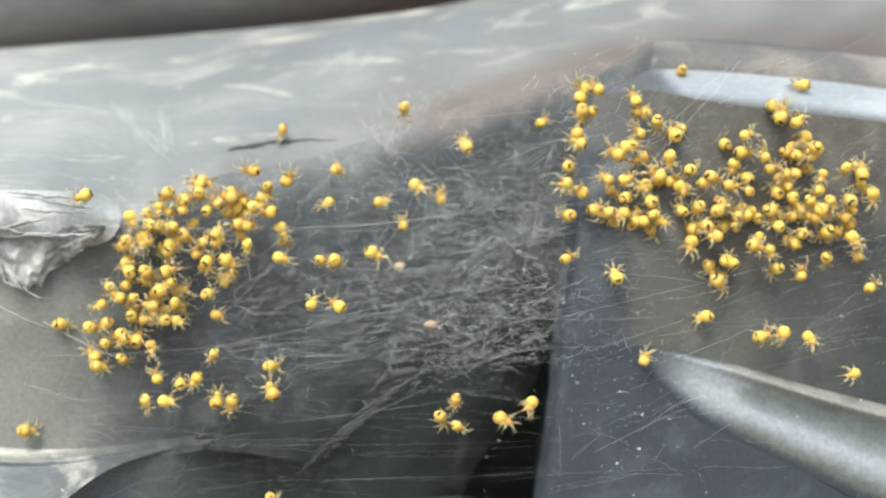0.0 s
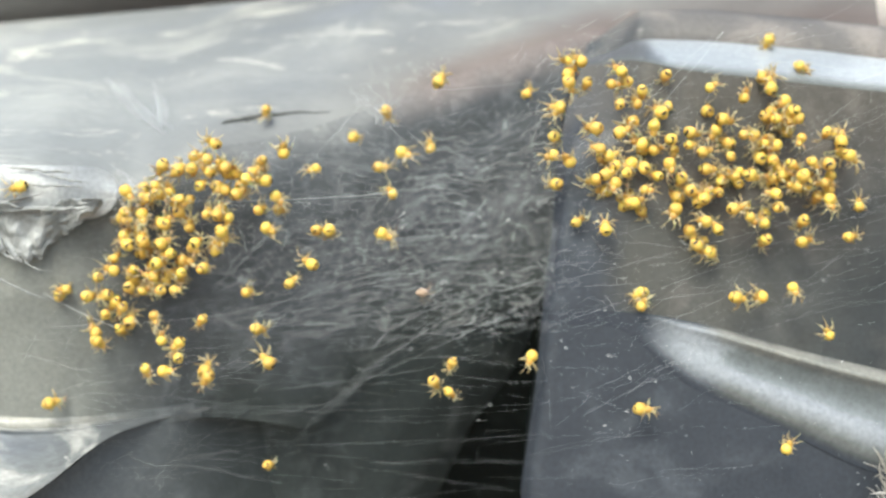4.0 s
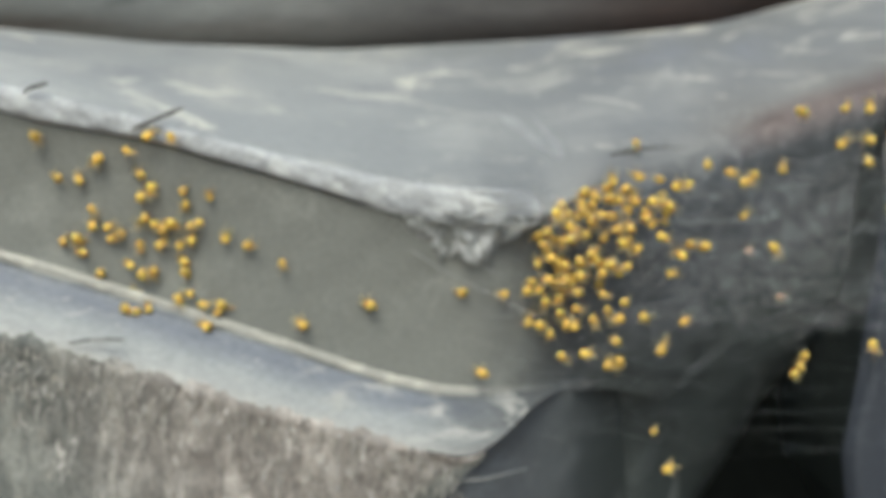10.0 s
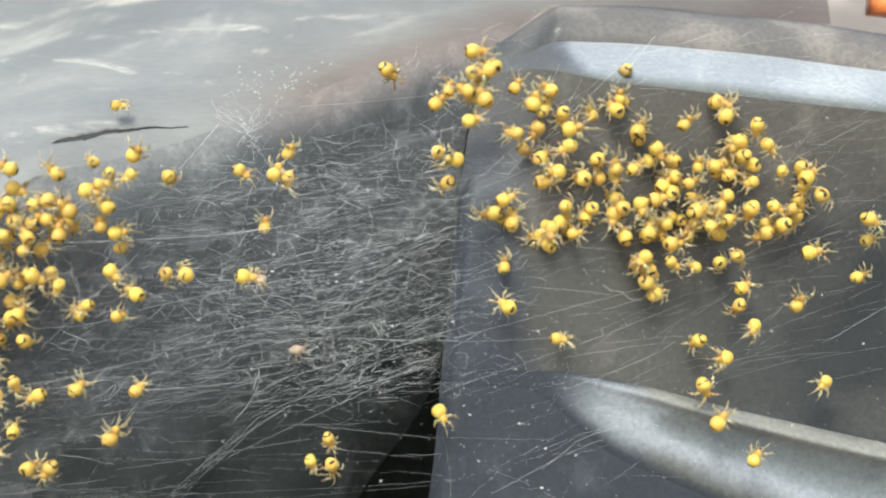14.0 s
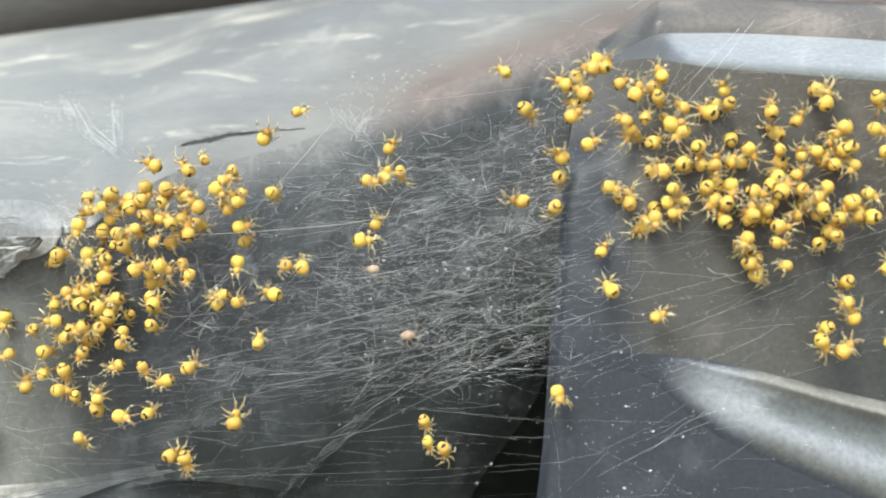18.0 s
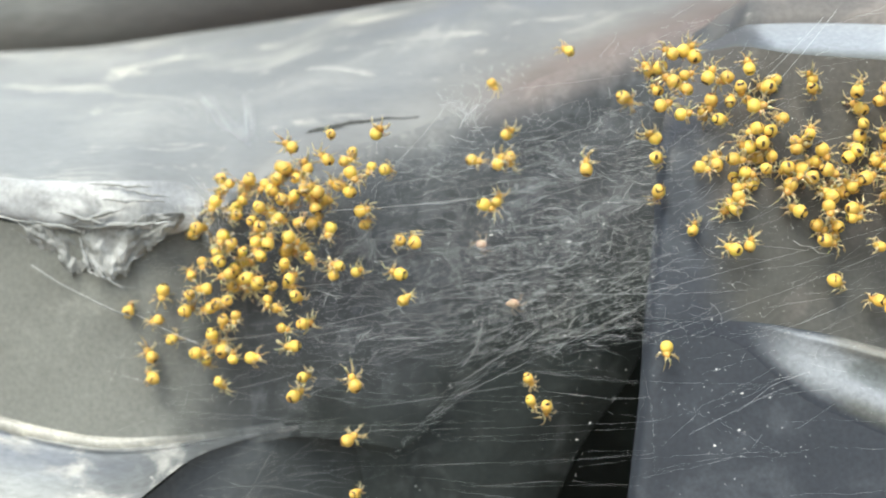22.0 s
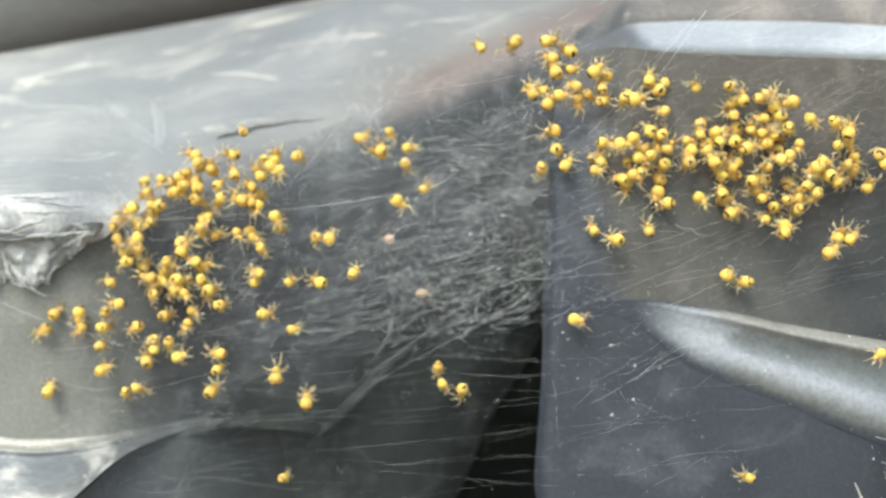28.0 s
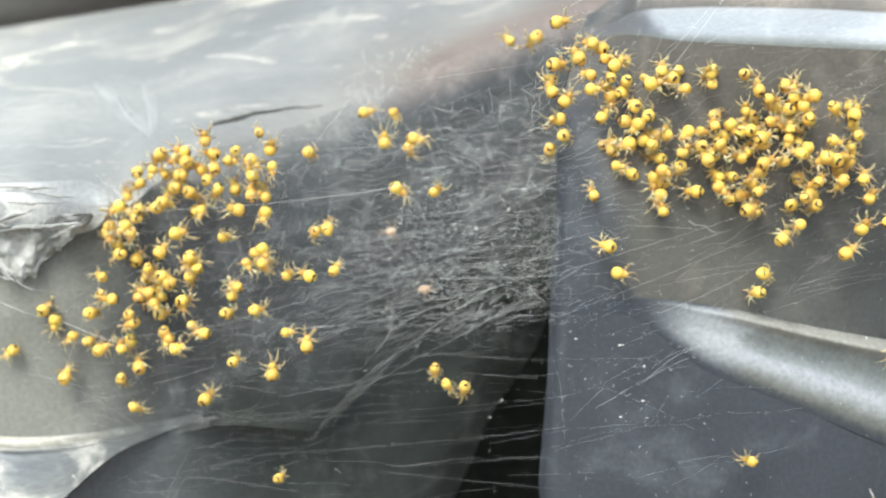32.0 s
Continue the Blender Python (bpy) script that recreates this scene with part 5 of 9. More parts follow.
    crawl(spiders[24], 0.3, [(0, -19.7, -3.9, 3.1, 76), (5, -20.1, -3.9, 2.9, 54), (6, -20.3, -3.9, 2.9, 89), (9.3, -19.9, -3.9, 3.6, 67), (13, -19.1, -3.9, 4.1, 79), (17, -18.9, -3.9, 4.3, 51), (19, -19.0, -3.9, 4.0, 69), (23, -18.3, -4.0, 4.5, 44), (28, -17.9, -4.0, 4.2, 59), (32, -18.4, -4.0, 3.9, 59)])
    crawl(spiders[25], 0.4, [(0, -18.0, -4.0, 3.2, -44), (5, -18.9, -3.9, 2.7, -20), (6, -19.5, -3.9, 1.8, -40), (9.3, -20.2, -3.9, 2.1, -14), (11.6, -20.0, -3.9, 2.0, -4), (13, -20.3, -3.9, 3.0, -36), (17, -20.3, -3.9, 3.3, -5), (19, -20.4, -3.9, 3.2, -22), (23, -19.8, -3.9, 2.8, -35), (28, -20.0, -3.9, 3.3, -41), (32, -20.0, -3.9, 3.1, -41)])
    crawl(spiders[26], -0.5, [(0, -15.6, -4.0, 6.5, 179), (5, -18.5, -4.0, 6.5, 159), (6, -18.1, -4.0, 6.4, 166), (19, -16.4, -4.0, 6.4, 135), (23, -15.5, -4.0, 5.7, 154), (28, -16.0, -4.0, 6.8, 173), (32, -17.4, -4.0, 6.1, 173)])
    crawl(spiders[27], 0.1, [(0, -13.0, -4.1, 5.7, 53), (5, -12.7, -4.1, 5.7, 85), (6, -12.7, -4.1, 5.8, 64), (9.3, -13.2, -4.1, 5.5, 33), (11.6, -12.6, -4.1, 5.9, 56), (13, -12.1, -4.1, 7.1, 44), (17, -11.7, -4.2, 8.1, 35), (19, -10.6, -4.2, 8.8, 57), (23, -12.1, -4.1, 7.3, 35), (28, -12.7, -4.1, 6.2, 64), (32, -12.9, -4.1, 6.1, 64)])
    crawl(spiders[28], -0.5, [(0, -14.5, -4.1, 5.2, -139), (5, -14.4, -4.1, 5.1, -132), (6, -14.7, -4.1, 5.2, -155), (9.3, -15.1, -4.1, 5.9, -180), (11.6, -14.6, -4.1, 6.9, -183), (13, -14.5, -4.1, 7.1, -189), (17, -14.9, -4.1, 7.3, -209), (19, -15.7, -4.0, 6.9, -216), (23, -15.1, -4.1, 8.2, -192), (28, -15.0, -4.1, 8.6, -218), (32, -13.5, -4.1, 7.5, -218)])
    crawl(spiders[29], -0.3, [(0, -15.1, -4.1, 4.2, 17), (5, -15.3, -4.1, 3.9, 41), (6, -15.0, -4.1, 3.6, 26), (9.3, -15.0, -4.1, 3.4, 27), (11.6, -14.4, -4.1, 5.2, 16), (13, -14.3, -4.1, 5.6, 10), (17, -14.4, -4.1, 5.4, 43), (19, -14.0, -4.1, 5.6, 15), (23, -14.4, -4.1, 5.6, 12), (28, -14.3, -4.1, 5.4, -7), (32, -16.4, -4.0, 5.4, -7)])
    crawl(spiders[30], -0.4, [(0, -15.7, -4.0, 3.4, 14), (9.3, -15.9, -4.0, 3.7, -18), (13, -15.1, -4.1, 4.9, -8), (17, -15.5, -4.0, 5.4, -28), (19, -13.9, -4.1, 4.5, -45), (23, -13.8, -4.1, 4.8, -52), (28, -13.1, -4.1, 5.5, -42), (32, -14.5, -4.1, 5.3, -42)])
    crawl(spiders[31], -0.6, [(0, -14.2, -4.1, 3.1, -175), (5, -14.1, -4.1, 3.4, -183), (11.6, -14.0, -4.1, 3.6, -170), (13, -13.9, -4.1, 4.1, -195), (17, -13.0, -4.1, 4.1, -222), (19, -13.0, -4.1, 3.8, -241), (23, -14.0, -4.1, 3.1, -223), (28, -13.8, -4.1, 4.8, -248), (32, -14.3, -4.1, 4.1, -248)])
    crawl(spiders[32], -0.4, [(0, -9.3, -4.2, 3.9, -152), (5, -10.3, -4.2, 4.4, -165), (6, -10.9, -4.2, 4.5, -137), (9.3, -12.0, -4.1, 5.5, -138), (11.6, -11.3, -4.2, 6.2, -122), (13, -11.6, -4.2, 6.3, -150), (17, -13.0, -4.1, 5.2, -150), (19, -12.4, -4.1, 4.2, -126), (23, -12.0, -4.1, 5.2, -124), (28, -12.2, -4.1, 5.2, -93), (32, -12.7, -4.1, 4.7, -93)])
    crawl(spiders[33], 0.1, [(0, -8.8, -4.2, 6.6, 16), (6, -6.2, -4.3, 7.3, 38), (9.3, -8.4, -4.3, 7.9, 22), (11.6, -8.6, -4.2, 6.8, -57), (17, -10.9, -4.2, 5.2, -46), (19, -10.5, -4.2, 4.2, -19), (23, -11.2, -4.2, 5.1, 9), (28, -10.8, -4.2, 6.2, -12), (32, -9.8, -4.2, 5.6, -12)])
    crawl(spiders[34], 0.0, [(0, -17.1, -4.0, 2.0, 10), (5, -16.7, -4.0, 2.2, 34), (11.6, -16.4, -4.0, 1.9, 62), (13, -17.2, -4.0, 2.1, 89), (17, -17.2, -4.0, 1.8, 79), (19, -16.8, -4.0, 1.6, 111), (23, -16.9, -4.0, 2.0, 105), (28, -15.1, -4.1, 2.5, 92), (32, -14.7, -4.1, 2.4, 92)])
    crawl(spiders[35], 0.2, [(0, -16.3, -4.0, 1.9, 17), (5, -14.8, -4.1, 0.8, 34), (6, -14.8, -4.1, 1.5, 60), (9.3, -15.8, -4.0, 1.2, 45), (11.6, -14.9, -4.1, 1.9, 77), (13, -14.6, -4.1, 2.4, 82), (17, -14.0, -4.1, 3.3, 99), (19, -14.1, -4.1, 3.5, 117), (23, -15.2, -4.1, 3.7, 147), (28, -14.9, -4.1, 3.9, 132), (32, -13.6, -4.1, 2.2, 132)])
    crawl(spiders[36], 0.5, [(0, -13.6, -4.1, 1.8, -61), (5, -13.5, -4.1, 2.2, -29), (6, -13.7, -4.1, 2.6, 0), (9.3, -14.1, -4.1, 2.8, 20), (11.6, -13.8, -4.1, 2.2, 46), (13, -13.6, -4.1, 2.2, 11), (17, -13.3, -4.1, 2.1, 20), (19, -13.3, -4.1, 2.0, 2), (23, -13.3, -4.1, 1.4, 18), (28, -13.2, -4.1, 1.3, -61), (32, -14.3, -4.1, -2.0, -61)])
    crawl(spiders[37], -0.6, [(0, -18.8, -4.0, 1.1, 65), (5, -18.3, -4.0, 0.4, 73), (6, -18.5, -4.0, 0.5, 97), (9.3, -17.9, -4.0, 0.6, 121), (11.6, -18.8, -4.0, 1.7, 122), (13, -19.2, -3.9, 2.1, 131), (17, -18.4, -4.0, 1.8, 122), (19, -17.8, -4.0, 3.3, 124), (23, -17.5, -4.0, 3.4, 96), (28, -16.1, -4.0, 5.0, 109), (32, -17.4, -4.0, 4.8, 109)])
    crawl(spiders[38], -0.2, [(0, -19.9, -3.9, 0.5, 50), (5, -19.2, -3.9, 0.5, 65), (11.6, -19.6, -3.9, 0.9, 35), (13, -19.6, -3.9, 1.1, 49), (17, -19.7, -3.9, 1.0, 40), (19, -19.2, -3.9, 1.3, 48), (23, -18.1, -4.0, 0.5, 25), (28, -16.5, -4.0, 0.1, -54), (32, -15.6, -4.0, -3.1, -54)])
    crawl(spiders[39], -0.2, [(0, -16.2, -4.0, 0.4, -104), (5, -17.4, -4.0, 0.1, -125), (6, -16.6, -4.0, -0.6, -133), (13, -17.3, -4.0, -1.3, -128), (17, -16.8, -4.0, -1.2, -118), (19, -17.2, -4.0, -1.5, -135), (23, -17.5, -4.0, -2.1, -55), (28, -14.5, -4.1, -1.3, -65), (32, -14.2, -4.1, -3.2, -65)])
    crawl(spiders[40], 0.4, [(0, -13.7, -4.1, -0.7, -14), (5, -14.3, -4.1, -0.6, -47), (6, -13.7, -4.1, -0.4, -62), (9.3, -14.8, -4.1, 0.2, -30), (11.6, -13.6, -4.1, -0.4, -19), (13, -13.9, -4.1, -0.4, -45), (17, -13.4, -4.1, -0.4, -55), (19, -13.6, -4.1, -0.5, -135), (23, -16.1, -4.0, 0.7, -109), (28, -14.5, -4.1, 2.3, -113), (32, -13.7, -4.1, 1.0, -113)])
    crawl(spiders[41], -0.4, [(0, -18.0, -4.0, -0.9, -42), (5, -18.0, -4.0, -0.9, -66), (9.3, -18.8, -4.0, -0.7, -37), (23, -19.2, -3.9, -0.3, -31), (28, -19.4, -3.9, 0.9, -104), (32, -20.2, -3.9, -2.3, -104)])
    crawl(spiders[42], -0.7, [(0, -19.6, -3.9, -1.1, 50), (5, -20.3, -3.9, -2.1, 34), (9.3, -20.3, -3.9, -2.9, 15), (11.6, -20.0, -3.9, -3.3, 31), (13, -20.2, -3.9, -3.3, 43), (17, -19.6, -3.9, -3.3, 71), (19, -19.8, -3.9, -3.5, 42), (23, -19.1, -3.9, -3.9, 37), (28, -19.3, -3.9, -4.6, 4), (32, -21.1, -3.9, -5.8, 4)])
    crawl(spiders[43], 0.1, [(0, -17.5, -4.0, -2.1, -166), (5, -18.3, -4.0, -1.9, -191), (6, -18.5, -4.0, -2.1, -193), (9.3, -18.4, -4.0, -3.5, -181), (11.6, -16.4, -4.0, -2.7, -161), (13, -15.7, -4.0, -2.8, -164), (17, -14.7, -4.1, -2.8, -164), (19, -14.4, -4.1, -3.0, -198), (23, -15.2, -4.1, -2.9, -202), (28, -14.8, -4.1, -3.6, -211), (32, -16.5, -4.0, -5.1, -211)])
    crawl(spiders[44], -0.0, [(0, -10.2, -4.2, -0.9, -32), (5, -10.0, -4.2, -0.8, -7), (6, -10.5, -4.2, -0.7, -30), (9.3, -11.7, -4.2, -0.6, -49), (11.6, -10.1, -4.2, -0.8, -82), (13, -9.9, -4.2, -0.6, -109), (17, -9.7, -4.2, -0.8, -143), (19, -9.8, -4.2, -0.9, -167), (23, -9.9, -4.2, -1.0, -166), (28, -9.6, -4.2, -0.8, -132), (32, -9.6, -4.2, -0.9, -132)])
    crawl(spiders[45], -0.1, [(0, -9.0, -4.2, -0.9, -82), (5, -8.9, -4.2, -0.8, -111), (6, -9.1, -4.2, -0.7, -122), (9.3, -9.9, -4.2, -0.8, -152), (11.6, -8.8, -4.2, -1.0, -186), (13, -8.5, -4.2, -0.7, -201), (17, -8.5, -4.2, -1.0, -228), (19, -8.6, -4.2, -1.1, -241), (23, -8.7, -4.2, -1.2, -224), (28, -8.5, -4.2, -1.1, -257), (32, -8.6, -4.2, -0.8, -257)])
    crawl(spiders[46], -0.2, [(0, -26.1, -3.6, -2.0, 139), (5, -26.1, -3.6, -2.1, 145), (11.6, -26.3, -3.6, -2.9, 171), (17, -25.3, -3.7, -3.5, 152), (19, -25.5, -3.7, -2.9, 153), (23, -25.2, -3.7, -2.1, 159), (28, -26.3, -3.6, -1.7, 190), (32, -26.1, -3.6, -1.7, 190)])
    crawl(spiders[47], -0.2, [(0, -24.8, -3.7, -1.9, -53), (5, -24.8, -3.7, -1.7, -56), (6, -24.7, -3.7, -1.8, -67), (9.3, -23.7, -3.8, -2.7, -66), (11.6, -22.9, -3.8, -3.0, -74), (17, -23.0, -3.8, -3.9, -106), (19, -23.5, -3.8, -4.3, -112), (23, -21.7, -3.9, -4.0, -145), (28, -22.1, -3.9, -4.4, -173), (32, -22.1, -3.9, -4.3, -173)])
    crawl(spiders[48], -0.5, [(0, -23.0, -3.8, -1.9, 17), (5, -23.2, -3.8, -2.0, 32), (6, -22.5, -3.8, -2.4, 18), (9.3, -22.2, -3.9, -2.3, 48), (11.6, -22.0, -3.9, -1.1, 27), (13, -21.3, -3.9, -1.0, 45), (17, -21.1, -3.9, -0.7, 22), (19, -21.0, -3.9, -1.0, 55), (23, -20.9, -3.9, -0.9, 81), (28, -21.4, -3.9, -1.2, 53), (32, -22.7, -3.8, -1.8, 53)])
    crawl(spiders[49], -0.2, [(0, -22.6, -3.8, -2.8, -155), (5, -22.2, -3.9, -2.8, -183), (6, -21.4, -3.9, -2.7, -165), (17, -22.4, -3.8, -2.8, -164), (19, -22.6, -3.8, -3.0, -196), (23, -21.2, -3.9, -1.7, -228), (28, -20.2, -3.9, -2.2, -211), (32, -19.7, -3.9, -3.3, -211)])
    crawl(spiders[50], -0.4, [(0, -23.6, -3.8, -3.5, 0), (5, -23.6, -3.8, -3.7, 8), (6, -23.1, -3.8, -4.0, -9), (9.3, -23.3, -3.8, -4.5, -11), (11.6, -23.8, -3.8, -4.0, 21), (17, -24.0, -3.8, -3.8, -7), (19, -23.9, -3.8, -3.2, -20), (23, -22.5, -3.8, -3.7, -7), (28, -22.0, -3.9, -3.5, -36), (32, -22.7, -3.8, -3.7, -36)])
    crawl(spiders[51], -0.1, [(0, -22.3, -3.9, -4.5, -92), (9.3, -20.9, -3.9, -4.1, -115), (17, -20.4, -3.9, -3.0, -93), (19, -19.8, -3.9, -2.7, -112), (23, -19.7, -3.9, -2.5, -108), (28, -20.0, -3.9, -3.7, -78), (32, -20.5, -3.9, -3.9, -78)])
    crawl(spiders[52], -0.6, [(0, -27.6, -3.5, -3.2, 172), (5, -28.6, -3.4, -4.8, 188), (6, -28.1, -3.4, -4.8, 186), (11.6, -28.6, -3.3, -5.2, 217), (17, -28.9, -3.3, -4.9, 211), (19, -29.0, -3.3, -5.0, 240), (23, -27.6, -3.5, -4.8, 216), (28, -28.6, -3.3, -5.8, 251), (32, -28.0, -3.4, -4.9, 251)])
    crawl(spiders[53], 0.4, [(0, -26.7, -3.5, -3.1, 42), (5, -27.6, -3.5, -3.2, 39), (6, -27.1, -3.5, -3.2, 53), (11.6, -28.0, -3.4, -3.4, 84), (17, -27.7, -3.4, -3.4, 85), (19, -27.8, -3.4, -3.3, 102), (23, -28.1, -3.4, -3.4, 118), (28, -28.2, -3.4, -3.5, 143), (32, -28.1, -3.4, -3.6, 143)])
    crawl(spiders[54], -0.5, [(0, -26.9, -3.5, -4.1, 148), (5, -27.3, -3.5, -4.3, 152), (6, -26.9, -3.5, -5.3, 151), (11.6, -26.7, -3.5, -4.7, 183), (17, -27.1, -3.5, -4.5, 175), (19, -27.3, -3.5, -4.4, 171), (23, -26.2, -3.6, -4.5, 177), (28, -27.3, -3.5, -5.3, 168), (32, -27.1, -3.5, -5.4, 168)])
    crawl(spiders[55], 0.4, [(0, -25.9, -3.6, -4.1, -147), (5, -25.7, -3.6, -4.2, -171), (6, -25.8, -3.6, -4.3, -155), (9.3, -24.9, -3.7, -3.6, -131), (11.6, -24.5, -3.8, -2.6, -114), (17, -24.5, -3.8, -1.9, -127), (19, -24.1, -3.8, -2.1, -138), (23, -23.2, -3.8, -1.3, -122), (28, -23.0, -3.8, -1.9, -90), (32, -24.0, -3.8, -3.0, -90)])
    crawl(spiders[56], -0.0, [(0, -24.1, -3.8, -4.8, 167), (5, -23.9, -3.8, -4.7, 165), (6, -24.7, -3.7, -4.5, 167), (9.3, -24.5, -3.7, -4.9, 186), (11.6, -25.2, -3.7, -4.7, 220), (17, -25.2, -3.7, -6.0, 214), (19, -25.5, -3.7, -3.8, 196), (23, -24.3, -3.8, -3.3, 187), (28, -24.4, -3.8, -3.3, 157), (32, -24.0, -3.8, -5.1, 157)])
    crawl(spiders[57], 0.0, [(0, -28.5, -3.4, -4.7, -157), (5, -31.8, -3.0, -6.1, -190), (6, -31.4, -3.1, -6.3, -189), (19, -31.2, -3.1, -6.9, -156), (23, -31.0, -3.1, -7.0, -171), (28, -31.1, -3.1, -7.2, -137), (32, -31.0, -3.1, -8.4, -137)])
    crawl(spiders[58], -0.5, [(0, -19.6, -3.9, -3.8, 29), (5, -19.7, -3.9, -4.1, 39), (6, -19.6, -3.9, -3.7, -40), (9.3, -18.3, -4.0, -7.2, -9), (11.6, -19.4, -3.9, -6.4, -41), (13, -19.7, -3.9, -5.4, -45), (17, -19.8, -3.9, -4.8, -55), (19, -20.1, -3.9, -5.0, -70), (23, -18.5, -4.0, -5.2, -44), (28, -18.5, -4.0, -6.0, -11), (32, -17.6, -4.0, -7.1, -11)])
    crawl(spiders[59], 0.4, [(0, -19.0, -3.9, -5.5, -10), (5, -15.5, -4.0, -6.2, 20), (6, -14.9, -4.1, -5.6, -12), (9.3, -13.4, -4.1, -4.1, 11), (23, -13.8, -4.1, -3.4, 26), (28, -12.4, -4.1, -4.5, 39), (32, -12.4, -4.1, -4.4, 39)])
    crawl(spiders[60], -0.0, [(0, -26.0, -3.6, -5.6, -69), (5, -26.1, -3.6, -5.6, -85), (6, -25.8, -3.6, -5.7, -64), (9.3, -25.8, -3.6, -5.3, -66), (17, -26.3, -3.6, -5.2, -78), (19, -26.2, -3.6, -5.1, -50), (23, -25.4, -3.7, -5.9, -29), (28, -23.6, -3.8, -6.6, -4), (32, -23.3, -3.8, -6.9, -4)])
    crawl(spiders[61], -0.0, [(0, -24.9, -3.7, -5.9, -1), (5, -24.9, -3.7, -5.9, 19), (6, -24.5, -3.8, -5.9, 7), (9.3, -24.1, -3.8, -8.0, -5), (11.6, -22.4, -3.8, -8.0, 8), (13, -22.3, -3.9, -7.7, 7), (17, -22.6, -3.8, -6.8, -2), (19, -22.1, -3.9, -6.0, -9), (23, -20.4, -3.9, -6.2, -21), (28, -21.0, -3.9, -6.3, -44), (32, -20.6, -3.9, -8.0, -44)])
    crawl(spiders[62], -0.5, [(0, -23.0, -3.8, -6.0, 154), (5, -23.2, -3.8, -5.9, 187), (6, -22.8, -3.8, -6.0, 168), (9.3, -23.5, -3.8, -6.2, 166), (11.6, -23.2, -3.8, -6.1, 194), (17, -23.8, -3.8, -5.3, 183), (19, -23.9, -3.8, -4.9, 184), (23, -24.7, -3.7, -5.6, 160), (28, -24.1, -3.8, -4.7, 232), (32, -25.7, -3.6, -6.8, 232)])
    crawl(spiders[63], -0.3, [(0, -22.1, -3.9, -6.0, -19), (5, -22.1, -3.9, -5.9, 8), (6, -21.5, -3.9, -6.0, 7), (9.3, -20.5, -3.9, -6.3, -21), (11.6, -22.1, -3.9, -6.4, -3), (13, -21.9, -3.9, -6.3, -33), (17, -21.9, -3.9, -5.9, -54), (19, -22.4, -3.9, -4.9, -83), (23, -21.0, -3.9, -5.6, -74), (28, -21.5, -3.9, -4.8, -51), (32, -23.6, -3.8, -6.0, -51)])
    crawl(spiders[64], 0.1, [(0, -32.3, -3.0, -6.4, -8), (5, -32.2, -3.0, -6.3, 71), (9, -35.9, -3.2, -5.2, 150), (10, -35.9, -3.2, -6.5, 200), (11, -38.9, -3.2, -8.9, 200), (16, -38.5, -3.2, -9.0, 120), (23, -33.3, -2.8, -6.0, 94), (28, -33.4, -2.8, -5.9, 60), (32, -33.3, -2.8, -6.1, 60)])
    crawl(spiders[65], -0.4, [(0, -29.5, -3.3, -6.5, -30), (5, -29.7, -3.2, -6.3, -6), (6, -29.1, -3.3, -6.8, -10), (9.3, -29.0, -3.3, -5.9, -8), (11.6, -28.8, -3.3, -7.1, -4), (17, -28.3, -3.4, -6.6, -16), (19, -28.4, -3.4, -6.7, -6), (23, -28.5, -3.4, -6.1, 21), (28, -29.1, -3.3, -7.2, -8), (32, -29.2, -3.3, -6.4, -8)])
    crawl(spiders[66], -0.2, [(0, -28.0, -3.4, -6.2, -154), (5, -27.9, -3.4, -6.3, -172), (17, -26.7, -3.5, -5.7, -176), (19, -26.5, -3.6, -5.7, -193), (23, -26.1, -3.6, -6.3, -167), (28, -25.9, -3.6, -7.4, -163), (32, -25.5, -3.7, -7.5, -163)])
    crawl(spiders[67], 0.2, [(0, -27.0, -3.5, -7.1, -153), (5, -27.4, -3.5, -6.8, -120), (6, -27.2, -3.5, -6.9, -125), (9.3, -26.8, -3.5, -7.1, -94), (11.6, -27.2, -3.5, -7.6, -99), (17, -26.9, -3.5, -8.1, -91), (19, -27.3, -3.5, -8.2, -61), (23, -25.9, -3.6, -8.3, -82), (28, -24.8, -3.7, -8.7, -114), (32, -26.1, -3.6, -9.0, -114)])
    crawl(spiders[68], 0.4, [(0, -25.7, -3.6, -7.8, 87), (5, -26.2, -3.6, -8.8, 104), (6, -25.6, -3.6, -8.9, 132), (9.3, -24.4, -3.8, -9.8, 105), (17, -24.6, -3.7, -11.0, 111), (19, -24.6, -3.7, -11.3, 106), (23, -25.7, -3.6, -9.4, 90), (28, -25.5, -3.7, -10.6, 115), (32, -25.5, -3.7, -11.4, 115)])
    crawl(spiders[69], -0.6, [(0, -10.9, -4.2, -4.7, 66), (5, -12.8, -4.1, -6.1, 43), (6, -13.2, -4.1, -7.8, 50), (9.3, -12.0, -4.1, -9.2, 38), (17, -12.3, -4.1, -7.3, 67), (19, -11.3, -4.2, -6.0, 87), (23, -9.3, -4.2, -5.7, 30), (28, -6.7, -4.3, -4.2, 56), (32, -8.3, -4.3, -4.2, 56)])
    crawl(spiders[70], -0.3, [(0, -8.5, -4.2, -4.8, 153), (5, -10.9, -4.2, -3.6, 150), (6, -11.5, -4.2, -3.4, 125), (9.3, -12.3, -4.1, -1.9, 160), (11.6, -12.0, -4.1, -2.2, 135), (13, -12.0, -4.1, -2.0, 148), (17, -11.0, -4.2, -2.6, 154), (19, -10.3, -4.2, -3.2, 169), (23, -9.9, -4.2, -3.8, 163), (28, -9.5, -4.2, -4.7, 155), (32, -10.3, -4.2, -4.5, 155)])
